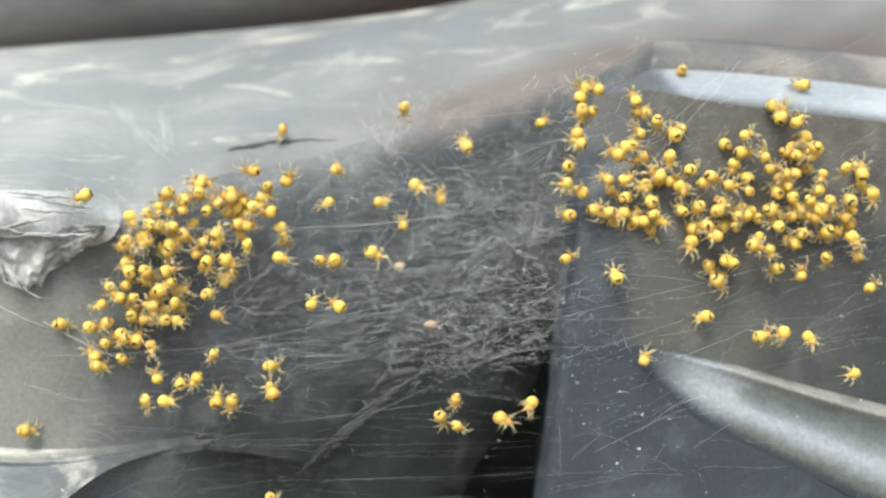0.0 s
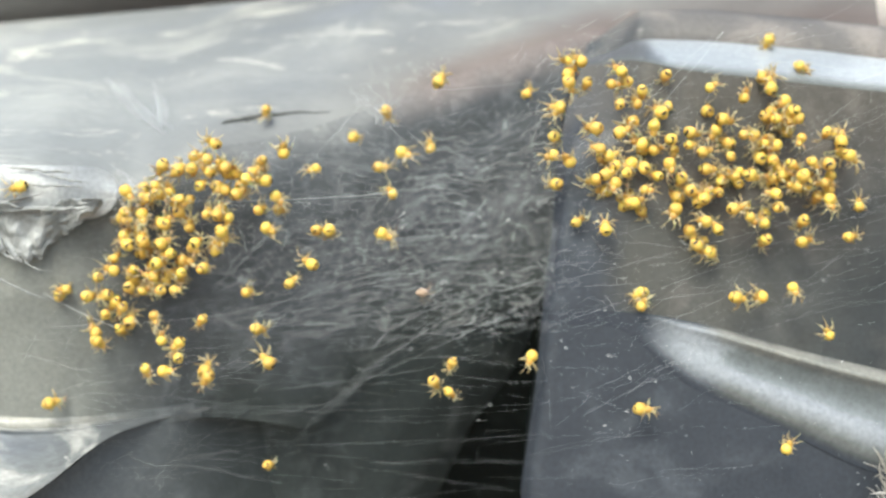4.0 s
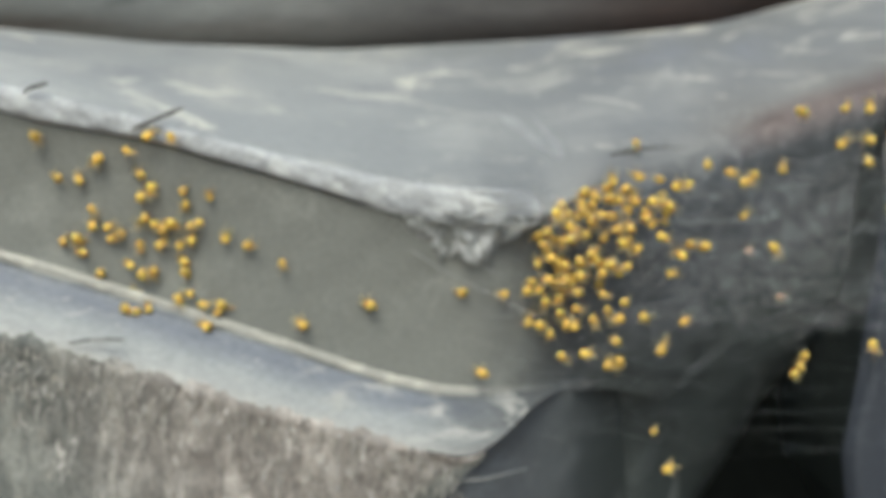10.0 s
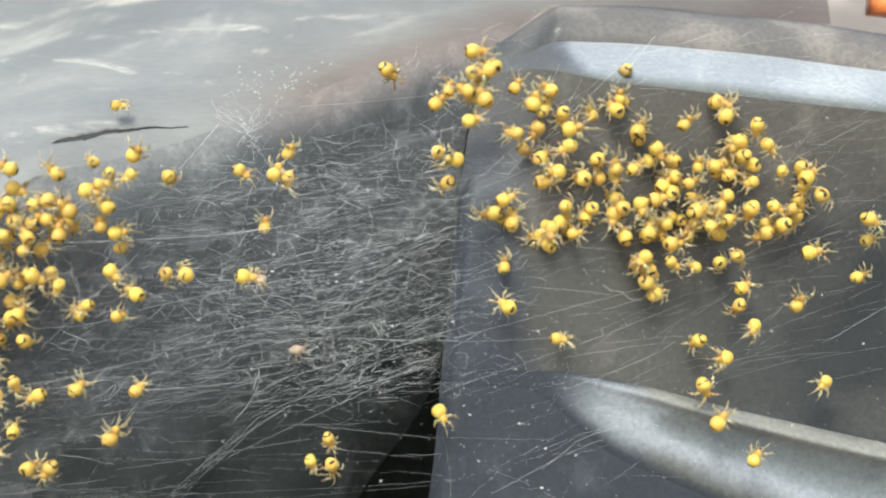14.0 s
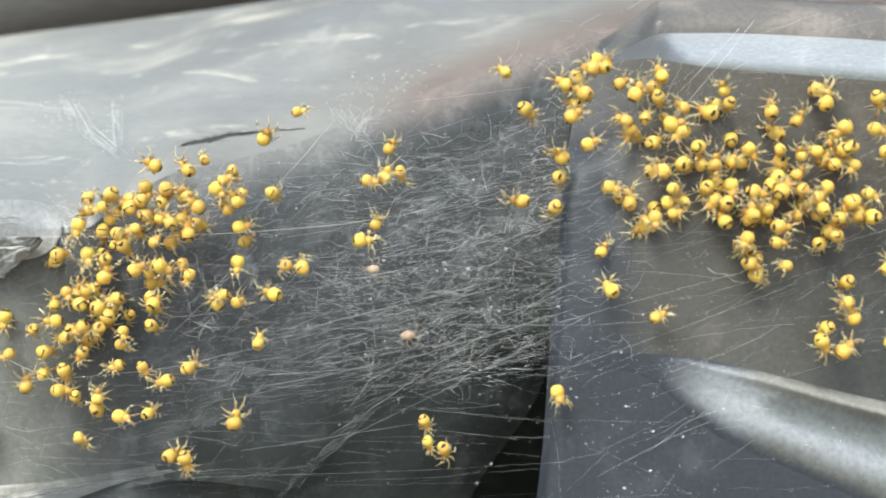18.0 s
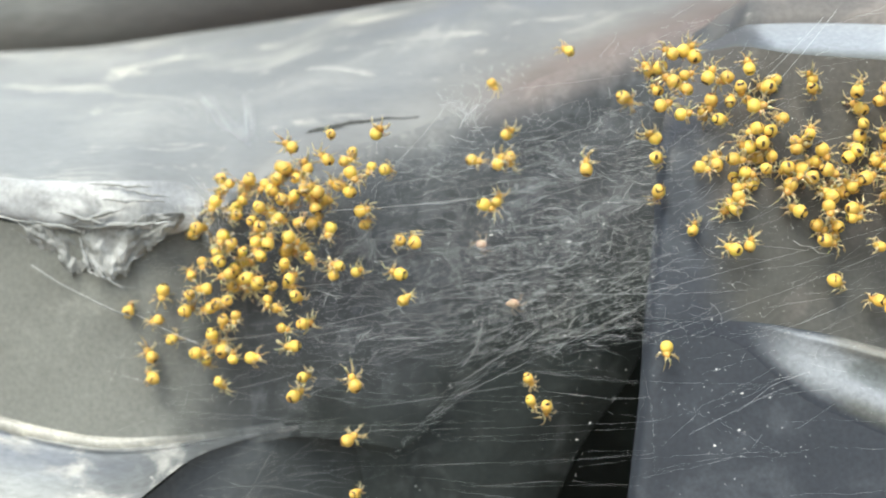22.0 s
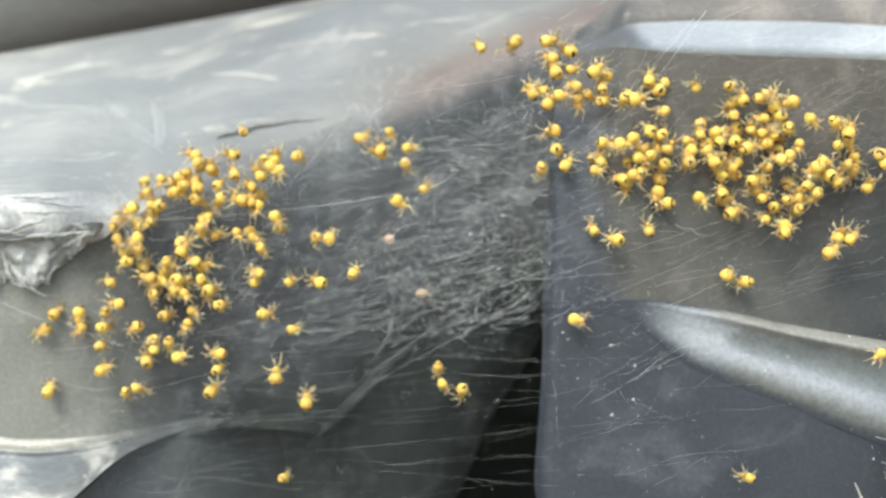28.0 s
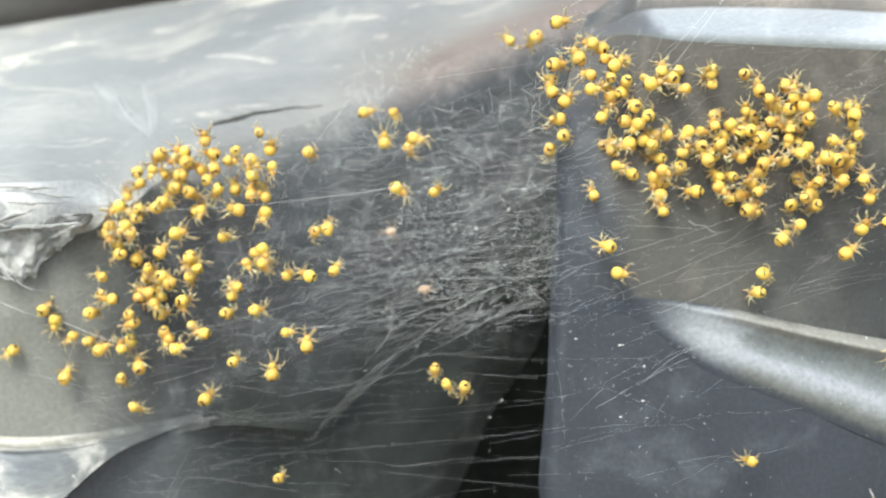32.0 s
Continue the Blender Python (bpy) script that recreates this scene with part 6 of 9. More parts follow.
    crawl(spiders[71], 0.0, [(0, -28.3, -3.4, -7.9, -63), (5, -28.1, -3.4, -7.9, -97), (6, -27.5, -3.5, -8.3, -64), (9.3, -25.3, -3.7, -8.3, -41), (11.6, -25.7, -3.6, -9.3, -6), (17, -27.0, -3.5, -8.9, 73), (19, -30.0, -3.2, -8.2, 56), (23, -29.9, -3.2, -8.8, 35), (28, -29.7, -3.2, -8.9, 4), (32, -29.8, -3.2, -8.9, 4)])
    crawl(spiders[72], 0.0, [(0, -26.5, -3.6, -7.5, -153), (5, -26.7, -3.5, -7.3, -119), (9.3, -25.5, -3.7, -7.1, -130), (11.6, -25.3, -3.7, -6.3, -127), (17, -25.6, -3.6, -7.5, -135), (19, -25.2, -3.7, -6.2, -119), (23, -25.1, -3.7, -7.5, -106), (28, -23.3, -3.8, -8.9, -99), (32, -23.0, -3.8, -8.4, -99)])
    crawl(spiders[73], -0.1, [(0, -24.3, -3.8, -8.0, -79), (5, -23.5, -3.8, -8.1, -74), (6, -22.3, -3.9, -8.8, -77), (9.3, -21.7, -3.9, -9.1, -71), (11.6, -21.8, -3.9, -8.8, -72), (13, -21.8, -3.9, -8.9, -71), (17, -21.8, -3.9, -8.9, -151), (19, -23.6, -3.8, -6.8, -171), (23, -24.0, -3.8, -6.7, -91), (28, -21.4, -3.9, -7.4, -119), (32, -22.6, -3.8, -9.0, -119)])
    crawl(spiders[74], -0.1, [(0, -29.1, -3.3, -9.1, 129), (5, -29.1, -3.3, -9.6, 102), (11.6, -28.7, -3.3, -9.7, 75), (17, -29.2, -3.3, -9.1, 62), (19, -31.1, -3.1, -9.7, 88), (23, -31.9, -3.0, -10.1, 127), (28, -34.2, -2.8, -7.1, 207), (32, -36.2, -2.5, -9.3, 207)])
    crawl(spiders[75], -0.2, [(0, -29.0, -3.3, -9.8, -17), (5, -29.0, -3.3, -10.2, -49), (6, -28.8, -3.3, -9.9, -31), (11.6, -27.4, -3.5, -9.9, -18), (17, -27.4, -3.5, -9.6, -6), (19, -27.5, -3.5, -9.7, -8), (23, -27.9, -3.4, -9.9, 3), (28, -29.7, -3.2, -11.1, 30), (32, -28.8, -3.3, -9.7, 30)])
    crawl(spiders[76], 0.4, [(0, -27.0, -3.5, -9.2, -46), (5, -27.1, -3.5, -9.2, -67), (6, -26.7, -3.5, -9.3, -81), (9.3, -26.2, -3.6, -10.7, -87), (11.6, -26.4, -3.6, -10.9, -105), (17, -26.5, -3.6, -10.1, -119), (19, -26.1, -3.6, -10.2, -95), (23, -27.3, -3.5, -10.5, -100), (28, -27.8, -3.4, -13.1, -101), (32, -27.2, -3.5, -12.2, -101)])
    crawl(spiders[77], -0.3, [(0, -23.7, -3.8, -10.8, 107), (5, -23.2, -3.8, -9.7, 89), (6, -23.2, -3.8, -9.3, 112), (9.3, -23.6, -3.8, -9.9, 85), (23, -24.3, -3.8, -10.3, 83), (28, -24.6, -3.7, -9.5, 87), (32, -26.7, -3.5, -9.6, 87)])
    crawl(spiders[78], -0.6, [(0, -21.7, -3.9, -11.3, 113), (5, -21.8, -3.9, -11.7, 142), (6, -20.7, -3.9, -11.1, 159), (9.3, -18.7, -4.0, -11.4, 142), (11.6, -20.6, -3.9, -11.6, 136), (13, -20.7, -3.9, -11.5, 104), (17, -20.5, -3.9, -11.5, 79), (19, -20.5, -3.9, -11.4, 0), (23, -18.0, -4.0, -11.9, 10), (28, -19.2, -3.9, -11.6, 29), (32, -17.3, -4.0, -11.2, 29)])
    crawl(spiders[79], -0.3, [(0, -20.4, -3.9, -10.7, -127), (5, -21.8, -3.9, -10.0, -151), (6, -21.0, -3.9, -8.9, -169), (9.3, -18.8, -4.0, -8.9, -155), (23, -19.0, -3.9, -9.4, -179), (28, -18.7, -4.0, -10.2, -190), (32, -19.5, -3.9, -8.7, -190)])
    crawl(spiders[80], -0.0, [(0, -24.8, -3.7, -12.6, -82), (5, -24.7, -3.7, -12.6, -67), (6, -24.6, -3.7, -12.9, -35), (11.6, -25.2, -3.7, -13.2, -44), (17, -25.8, -3.6, -13.3, -42), (19, -26.1, -3.6, -13.0, -51), (23, -25.7, -3.6, -12.1, -47), (28, -26.6, -3.6, -12.7, -23), (32, -26.2, -3.6, -14.6, -23)])
    crawl(spiders[81], -0.2, [(0, -23.2, -3.8, -12.7, 2), (9.3, -22.7, -3.8, -12.9, 6), (11.6, -22.4, -3.8, -13.0, -1), (13, -22.4, -3.9, -13.2, 21), (17, -22.3, -3.9, -11.9, -2), (19, -23.2, -3.8, -11.4, -5), (23, -22.7, -3.8, -10.1, 12), (28, -22.6, -3.8, -10.3, 20), (32, -22.1, -3.9, -9.9, 20)])
    crawl(spiders[82], -0.1, [(0, -19.0, -3.9, -8.7, -127), (5, -19.8, -3.9, -8.0, -127), (6, -19.8, -3.9, -7.6, -94), (9.3, -20.1, -3.9, -8.0, -72), (19, -20.9, -3.9, -8.0, -52), (23, -19.2, -3.9, -7.8, -6), (28, -12.5, -4.1, -8.6, 5), (32, -12.8, -4.1, -9.1, 5)])
    crawl(spiders[83], 0.3, [(0, -14.5, -4.1, -9.8, -1), (11.6, -16.3, -4.0, -8.7, -30), (13, -16.4, -4.0, -8.8, 49), (23, -18.5, -4.0, -7.4, 4), (28, -14.9, -4.1, -7.1, -4), (32, -15.3, -4.1, -7.1, -4)])
    crawl(spiders[84], 0.4, [(0, -19.0, -3.9, -12.9, 83), (5, -20.2, -3.9, -12.9, 50), (6, -20.5, -3.9, -13.4, 16), (9.3, -19.4, -3.9, -14.1, 50), (11.6, -21.4, -3.9, -14.4, 38), (13, -20.6, -3.9, -14.1, 16), (17, -19.5, -3.9, -15.1, 16), (19, -19.1, -3.9, -14.2, 20), (23, -19.7, -3.9, -13.5, 37), (28, -20.2, -3.9, -13.6, 44), (32, -20.2, -3.9, -14.4, 44)])
    crawl(spiders[85], 0.0, [(0, -17.5, -4.0, -12.6, -108), (6, -19.7, -3.9, -13.4, -135), (9.3, -18.5, -4.0, -13.4, -107), (11.6, -19.2, -3.9, -14.2, -128), (13, -18.6, -4.0, -14.1, -131), (17, -18.1, -4.0, -14.3, -112), (19, -17.6, -4.0, -15.8, -32), (23, -14.0, -4.1, -17.2, 42), (28, -11.7, -4.2, -15.1, 83), (32, -11.1, -4.2, -10.4, 83)])
    crawl(spiders[86], -0.7, [(0, -14.1, -4.1, -12.0, 104), (5, -14.1, -4.1, -12.2, 128), (6, -14.3, -4.1, -12.3, 115), (9.3, -14.4, -4.1, -12.2, 81), (11.6, -14.4, -4.1, -12.6, 51), (13, -14.2, -4.1, -12.0, 51), (17, -13.9, -4.1, -12.1, 60), (19, -14.1, -4.1, -12.4, 83), (23, -14.0, -4.1, -12.6, 105), (28, -14.1, -4.1, -12.6, 77), (32, -14.1, -4.1, -12.4, 77)])
    crawl(spiders[87], -0.5, [(0, -35.2, -2.6, -15.3, -8), (5, -32.7, -2.9, -15.7, 14), (6, -32.3, -3.0, -15.8, 17), (9, -32.4, -3.2, -15.4, 97), (10, -33.4, -3.2, -15.3, 160), (11, -35.8, -3.2, -15.3, 170), (19, -32.9, -2.9, -13.1, 82), (23, -31.3, -3.1, -11.7, 162), (28, -34.6, -2.7, -12.7, 82), (32, -31.9, -3.0, -11.9, 82)])
    crawl(spiders[88], -0.5, [(0, -14.3, -4.1, -20.5, -36), (6, -14.5, -4.1, -20.9, -8), (9.3, -14.8, -4.1, -21.1, 0), (11.6, -14.8, -4.1, -21.4, 1), (28, -14.2, -4.1, -21.3, 15), (32, -14.3, -4.1, -21.2, 15)])
    crawl(spiders[89], -0.5, [(0, -2.9, -4.4, 11.8, -103), (6, -3.8, -4.4, 8.4, -78), (9.3, -3.4, -4.4, 7.3, -103), (11.6, -1.6, -4.4, 5.8, -109), (19, -1.1, -4.5, 5.7, -81), (23, -0.8, -4.5, 5.4, -95), (28, -1.5, -4.4, 4.9, -82), (32, -1.4, -4.4, 5.4, -82)])
    crawl(spiders[90], -0.6, [(0, -14.4, 4.5, 10.8, -106), (5, -15.9, 3.7, 10.0, -95), (6, -17.1, 3.8, 10.4, -89), (9.3, -16.4, 3.6, 10.1, -80), (11.6, -15.8, 4.8, 11.3, -90), (13, -15.4, 5.2, 11.6, -10), (19, -6.9, -4.3, 10.3, 14), (23, -1.7, -4.4, 11.6, -65), (28, -2.7, -4.4, 7.7, -69), (32, -2.5, -4.4, 8.3, -69)])
    crawl(spiders[91], -0.5, [(0, 2.2, -4.7, 8.4, 113), (6, 0.4, -4.5, 12.6, 33), (13, 4.4, -4.8, 13.7, -46), (17, 8.0, -5.1, 10.0, -33), (19, 8.0, -5.1, 9.9, -57), (23, 8.2, -5.1, 9.7, -25), (28, 9.3, -5.2, 10.2, -1), (32, 10.6, -5.2, 11.2, -1)])
    crawl(spiders[92], 0.0, [(0, -2.1, -4.4, 5.4, -28), (6, -3.0, -4.4, 5.8, -7), (9.3, -4.0, -4.4, 5.9, 25), (11.6, -3.0, -4.4, 5.7, 37), (13, -2.3, -4.4, 6.0, 59), (19, -2.4, -4.4, 5.2, 63), (23, -1.8, -4.4, 5.0, 61), (28, -3.5, -4.4, 5.9, 85), (32, -3.4, -4.4, 5.9, 85)])
    crawl(spiders[93], -0.1, [(0, -0.0, -4.5, 4.2, 90), (6, -0.1, -4.5, 6.7, 94), (11.6, 0.2, -4.5, 7.4, 84), (13, -0.9, -4.5, 7.4, 57), (19, -2.0, -4.4, 7.5, 47), (23, -1.0, -4.5, 7.2, 24), (28, -1.3, -4.5, 6.2, -1), (32, -1.0, -4.5, 6.0, -1)])
    crawl(spiders[94], -0.6, [(0, -5.1, -4.3, 3.9, 16), (6, -4.3, -4.4, 4.9, 1), (9.3, -5.8, -4.3, 6.4, -3), (11.6, -5.1, -4.3, 7.6, -37), (13, -4.9, -4.4, 6.9, -37), (19, -3.6, -4.4, 5.1, -5), (23, -4.2, -4.4, 5.6, -10), (28, -5.3, -4.3, 7.3, 12), (32, -4.9, -4.4, 8.4, 12)])
    crawl(spiders[95], -0.1, [(0, -3.3, -4.4, 1.9, 93), (6, -3.8, -4.4, 2.2, 128), (9.3, -5.5, -4.3, 2.4, 48), (11.6, -2.8, -4.4, 2.3, 51), (13, -3.1, -4.4, 2.4, 81), (19, -3.1, -4.4, 1.9, 55), (23, -1.6, -4.4, 1.9, 55), (28, -0.2, -4.5, 2.6, 30), (32, 0.3, -4.5, 1.7, 30)])
    crawl(spiders[96], 0.4, [(0, -6.0, -4.3, -0.3, -24), (6, -3.5, -4.4, -1.4, -31), (9.3, -2.1, -4.4, -0.7, -51), (11.6, -3.5, -4.4, -1.1, -29), (13, -4.7, -4.4, -1.1, -11), (19, -4.1, -4.4, 1.2, 2), (23, -2.9, -4.4, 1.7, -31), (28, -2.6, -4.4, 1.8, -37), (32, -2.8, -4.4, 2.2, -37)])
    crawl(spiders[97], 0.3, [(0, 1.1, -4.6, -12.4, -109), (6, 1.6, -4.6, -12.2, -118), (11.6, 1.7, -4.6, -12.6, -94), (13, 1.4, -4.6, -12.5, -74), (19, -0.1, -4.5, -12.5, -69), (23, 0.0, -4.5, -12.2, -64), (28, -0.1, -4.5, -12.6, -97), (32, -0.6, -4.5, -12.8, -97)])
    crawl(spiders[98], 0.3, [(0, -0.3, -4.5, -13.9, -51), (6, 0.0, -4.5, -13.8, -62), (9.3, 1.0, -4.6, -13.6, -92), (11.6, 1.6, -4.6, -14.8, -94), (13, 1.2, -4.6, -14.4, -78), (19, 1.3, -4.6, -14.6, -66), (23, 1.4, -4.6, -14.5, -96), (28, 1.8, -4.6, -14.7, -97), (32, 1.7, -4.6, -14.5, -97)])
    crawl(spiders[99], -0.5, [(0, 1.1, -4.6, -14.5, -34), (6, 1.1, -4.6, -14.6, -57), (9.3, 0.4, -4.5, -14.5, -74), (11.6, 0.2, -4.5, -14.2, -56), (13, -0.2, -4.5, -13.9, -73), (19, 0.3, -4.5, -13.9, -82), (23, 0.2, -4.5, -13.9, -69), (28, 0.2, -4.5, -14.0, -66), (32, 0.3, -4.5, -14.0, -66)])
    crawl(spiders[100], -0.2, [(0, 7.3, -5.0, -12.6, -127), (5, 8.4, -5.1, -11.4, -108), (6, 8.6, -5.1, -11.2, -94), (9.3, 8.5, -5.1, -11.1, -77), (11.6, 9.4, -5.2, -11.2, -82), (13, 8.8, -5.2, -10.7, -61), (17, 9.5, -5.2, -10.5, -59), (19, 9.9, -5.2, -10.5, -88), (23, 11.1, -5.2, -9.7, -91), (28, 11.7, -5.2, -9.3, -11), (32, 14.7, -5.2, -5.8, -11)])
    crawl(spiders[101], -0.5, [(0, 8.2, -5.1, 10.4, 29), (5, 7.8, -5.1, 10.4, 61), (6, 7.1, -5.0, 11.1, 104), (11.6, 6.2, -5.0, 14.2, 24), (13, 9.4, -5.2, 12.0, 54), (17, 10.2, -5.2, 11.3, 134), (19, 3.4, -4.8, 13.6, 132), (23, 4.4, -4.8, 13.5, 143), (28, 5.6, -4.9, 13.9, 123), (32, 7.3, -5.0, 13.2, 123)])
    crawl(spiders[102], 0.0, [(0, 21.0, 1.3, 15.7, -109), (5, 19.6, -5.1, 11.7, -132), (6, 20.5, -5.1, 11.9, -212), (11.6, 22.2, -1.2, 14.0, -198), (13, 22.9, -1.2, 14.0, -118), (17, 23.3, -5.0, 9.9, -110), (19, 21.9, -5.0, 9.7, -118), (23, 22.9, -5.0, 9.6, -38), (28, 25.9, -5.0, 9.1, -30), (32, 25.7, -5.0, 9.4, -30)])
    crawl(spiders[103], -0.2, [(0, 31.4, 0.3, 14.2, 172), (5, 30.2, 2.2, 15.9, 252), (13, 31.4, -4.9, 9.1, 267), (17, 32.6, -4.9, 9.8, 290), (28, 34.3, -4.8, 5.5, 307), (32, 32.6, -4.9, 6.3, 307)])
    crawl(spiders[104], 0.3, [(0, 11.9, -5.2, 13.3, 165), (5, 11.6, -5.2, 13.2, 181), (6, 11.5, -5.2, 13.5, 162), (11.6, 13.6, -5.2, 13.3, 150), (13, 12.9, -5.2, 13.5, 165), (17, 14.0, -5.2, 13.2, 187), (19, 13.6, -5.2, 12.3, 153), (23, 13.8, -5.2, 12.6, 130), (28, 13.1, -5.2, 13.1, 157), (32, 14.6, -5.2, 12.3, 157)])
    crawl(spiders[105], -0.3, [(0, 12.7, -5.2, 13.0, 136), (5, 12.3, -5.2, 12.9, 156), (6, 12.2, -5.2, 12.7, 188), (11.6, 12.2, -5.2, 12.6, 174), (13, 12.4, -5.2, 13.1, 193), (17, 13.1, -5.2, 12.6, 182), (19, 12.6, -5.2, 12.4, 158), (23, 11.9, -5.2, 12.7, 147), (28, 11.5, -5.2, 12.5, 165), (32, 13.8, -5.2, 12.6, 165)])
    crawl(spiders[106], 0.4, [(0, 11.3, -5.2, 12.5, 75), (5, 11.4, -5.2, 12.0, 42), (6, 10.6, -5.2, 12.8, 72), (11.6, 8.8, -5.2, 14.0, 95), (13, 10.3, -5.2, 14.5, 15), (17, 13.4, -5.2, 13.7, -15), (19, 13.1, -5.2, 12.9, 5), (23, 12.7, -5.2, 13.1, 27), (28, 11.1, -5.2, 14.1, 5), (32, 11.1, -5.2, 14.6, 5)])
    crawl(spiders[107], -0.0, [(0, 11.4, -5.2, 11.4, -91), (5, 11.3, -5.2, 11.3, -58), (11.6, 10.1, -5.2, 12.1, -47), (13, 11.4, -5.2, 12.9, -48), (17, 11.7, -5.2, 12.3, -61), (19, 11.7, -5.2, 11.6, -87), (23, 10.6, -5.2, 12.0, -167), (28, 8.5, -5.1, 14.3, -132), (32, 9.4, -5.2, 13.5, -132)])
    crawl(spiders[108], 0.3, [(0, 12.3, -5.2, 11.4, -133), (5, 13.0, -5.2, 11.3, -106), (6, 12.3, -5.2, 11.0, -114), (11.6, 11.8, -5.2, 9.8, -130), (13, 11.8, -5.2, 11.5, -151), (17, 11.6, -5.2, 10.3, -180), (19, 11.9, -5.2, 10.1, -200), (23, 10.7, -5.2, 10.0, -221), (28, 10.7, -5.2, 10.0, -196), (32, 10.5, -5.2, 10.1, -196)])
    crawl(spiders[109], -0.1, [(0, 11.0, -5.2, 9.5, -79), (5, 10.4, -5.2, 9.2, -159), (6, 5.7, -4.9, 8.9, -239), (13, 8.0, -5.1, 10.9, -319), (17, 11.3, -5.2, 9.3, -316), (19, 11.3, -5.2, 9.1, -343), (23, 10.9, -5.2, 8.7, -343), (28, 10.8, -5.2, 8.8, -311), (32, 11.3, -5.2, 8.2, -311)])
    crawl(spiders[110], -0.2, [(0, 11.3, -5.2, 8.6, 156), (6, 10.2, -5.2, 9.6, 178), (11.6, 8.9, -5.2, 11.1, 161), (13, 10.8, -5.2, 11.7, 159), (17, 11.5, -5.2, 11.6, 144), (19, 10.5, -5.2, 11.2, 147), (23, 10.2, -5.2, 11.5, 117), (28, 9.7, -5.2, 9.7, 111), (32, 10.4, -5.2, 9.0, 111)])
    crawl(spiders[111], -0.4, [(0, 15.8, -5.1, 12.1, 117), (5, 15.8, -5.1, 12.1, 148), (6, 16.3, -5.1, 11.9, 148), (11.6, 17.2, -5.1, 11.5, 141), (13, 16.8, -5.1, 11.7, 149), (17, 17.9, -5.1, 11.6, 126), (19, 17.7, -5.1, 11.8, 104), (23, 17.8, -5.1, 10.9, 99), (28, 19.3, -5.1, 10.0, 80), (32, 19.1, -5.1, 10.0, 80)])
    crawl(spiders[112], 0.1, [(0, 16.0, -5.1, 11.3, -6), (5, 14.9, -5.2, 11.0, 1), (6, 15.2, -5.2, 10.9, 15), (11.6, 13.0, -5.2, 11.8, 43), (13, 14.0, -5.2, 11.9, 61), (17, 14.8, -5.2, 11.5, 37), (19, 14.8, -5.2, 11.2, 18), (23, 12.5, -5.2, 11.0, 15), (28, 12.9, -5.2, 11.5, 7), (32, 14.7, -5.2, 11.4, 7)])
    crawl(spiders[113], 0.3, [(0, 16.7, -5.1, 11.2, -169), (5, 16.1, -5.1, 11.3, -153), (6, 15.9, -5.1, 10.7, -187), (11.6, 16.4, -5.1, 11.2, -183), (13, 16.4, -5.1, 11.0, -202), (17, 17.4, -5.1, 10.9, -175), (19, 17.1, -5.1, 11.2, -150), (23, 16.0, -5.1, 10.6, -164), (28, 15.9, -5.1, 10.7, -157), (32, 16.3, -5.1, 11.1, -157)])
    crawl(spiders[114], -0.6, [(0, 17.5, -5.1, 10.5, -93), (5, 17.4, -5.1, 10.5, -81), (6, 17.2, -5.1, 10.4, -99), (11.6, 17.5, -5.1, 10.4, -90), (13, 17.8, -5.1, 10.2, -115), (17, 17.6, -5.1, 10.1, -81), (19, 17.3, -5.1, 10.5, -69), (23, 17.0, -5.1, 9.6, -83), (28, 17.2, -5.1, 8.8, -114), (32, 16.3, -5.1, 9.5, -114)])
    crawl(spiders[115], -0.5, [(0, 16.1, -5.1, 9.4, 142), (5, 17.1, -5.1, 9.4, 115), (11.6, 18.0, -5.1, 9.4, 88), (13, 20.0, -5.1, 9.8, 106), (17, 18.3, -5.1, 10.0, 131), (19, 20.1, -5.1, 8.4, 165), (23, 20.1, -5.1, 7.3, 178), (28, 20.4, -5.1, 7.4, 187), (32, 20.9, -5.1, 8.5, 187)])
    crawl(spiders[116], 0.0, [(0, 19.1, -5.1, 9.3, 115), (5, 19.3, -5.1, 8.6, 131), (6, 20.2, -5.1, 8.6, 96), (11.6, 20.3, -5.1, 9.4, 107), (13, 21.9, -5.0, 10.5, 123), (17, 20.5, -5.1, 9.0, 122), (19, 21.9, -5.0, 9.1, 165), (23, 18.7, -5.1, 9.9, 164), (28, 20.1, -5.1, 9.2, 146), (32, 20.0, -5.1, 9.4, 146)])
    crawl(spiders[117], -0.5, [(0, 18.6, -5.1, 7.6, -93), (5, 18.4, -5.1, 7.6, -100), (6, 18.2, -5.1, 8.6, -124), (11.6, 18.2, -5.1, 7.8, -131), (13, 18.2, -5.1, 7.8, -157), (17, 18.9, -5.1, 7.9, -155), (19, 19.3, -5.1, 7.4, -151), (23, 17.9, -5.1, 6.4, -161), (28, 17.7, -5.1, 5.4, -140), (32, 17.1, -5.1, 6.0, -140)])
    crawl(spiders[118], -0.5, [(0, 15.5, -5.2, 8.5, 75), (5, 15.6, -5.2, 9.5, 47), (6, 15.7, -5.2, 9.7, 38), (11.6, 16.1, -5.1, 10.2, 57), (13, 16.2, -5.1, 10.4, 43), (17, 16.7, -5.1, 8.9, 70), (19, 16.3, -5.1, 8.7, 77), (23, 16.2, -5.1, 8.8, 78), (28, 15.4, -5.2, 9.6, 85), (32, 15.1, -5.2, 9.8, 85)])
    crawl(spiders[119], -0.5, [(0, 14.4, -5.2, 7.7, 153), (5, 13.6, -5.2, 7.4, 173), (6, 13.7, -5.2, 7.5, 110), (13, 12.4, -5.2, 11.1, 113), (17, 12.4, -5.2, 10.7, 146), (19, 12.3, -5.2, 10.7, 150), (23, 12.0, -5.2, 10.5, 145), (28, 11.7, -5.2, 11.3, 116), (32, 12.7, -5.2, 11.5, 116)])
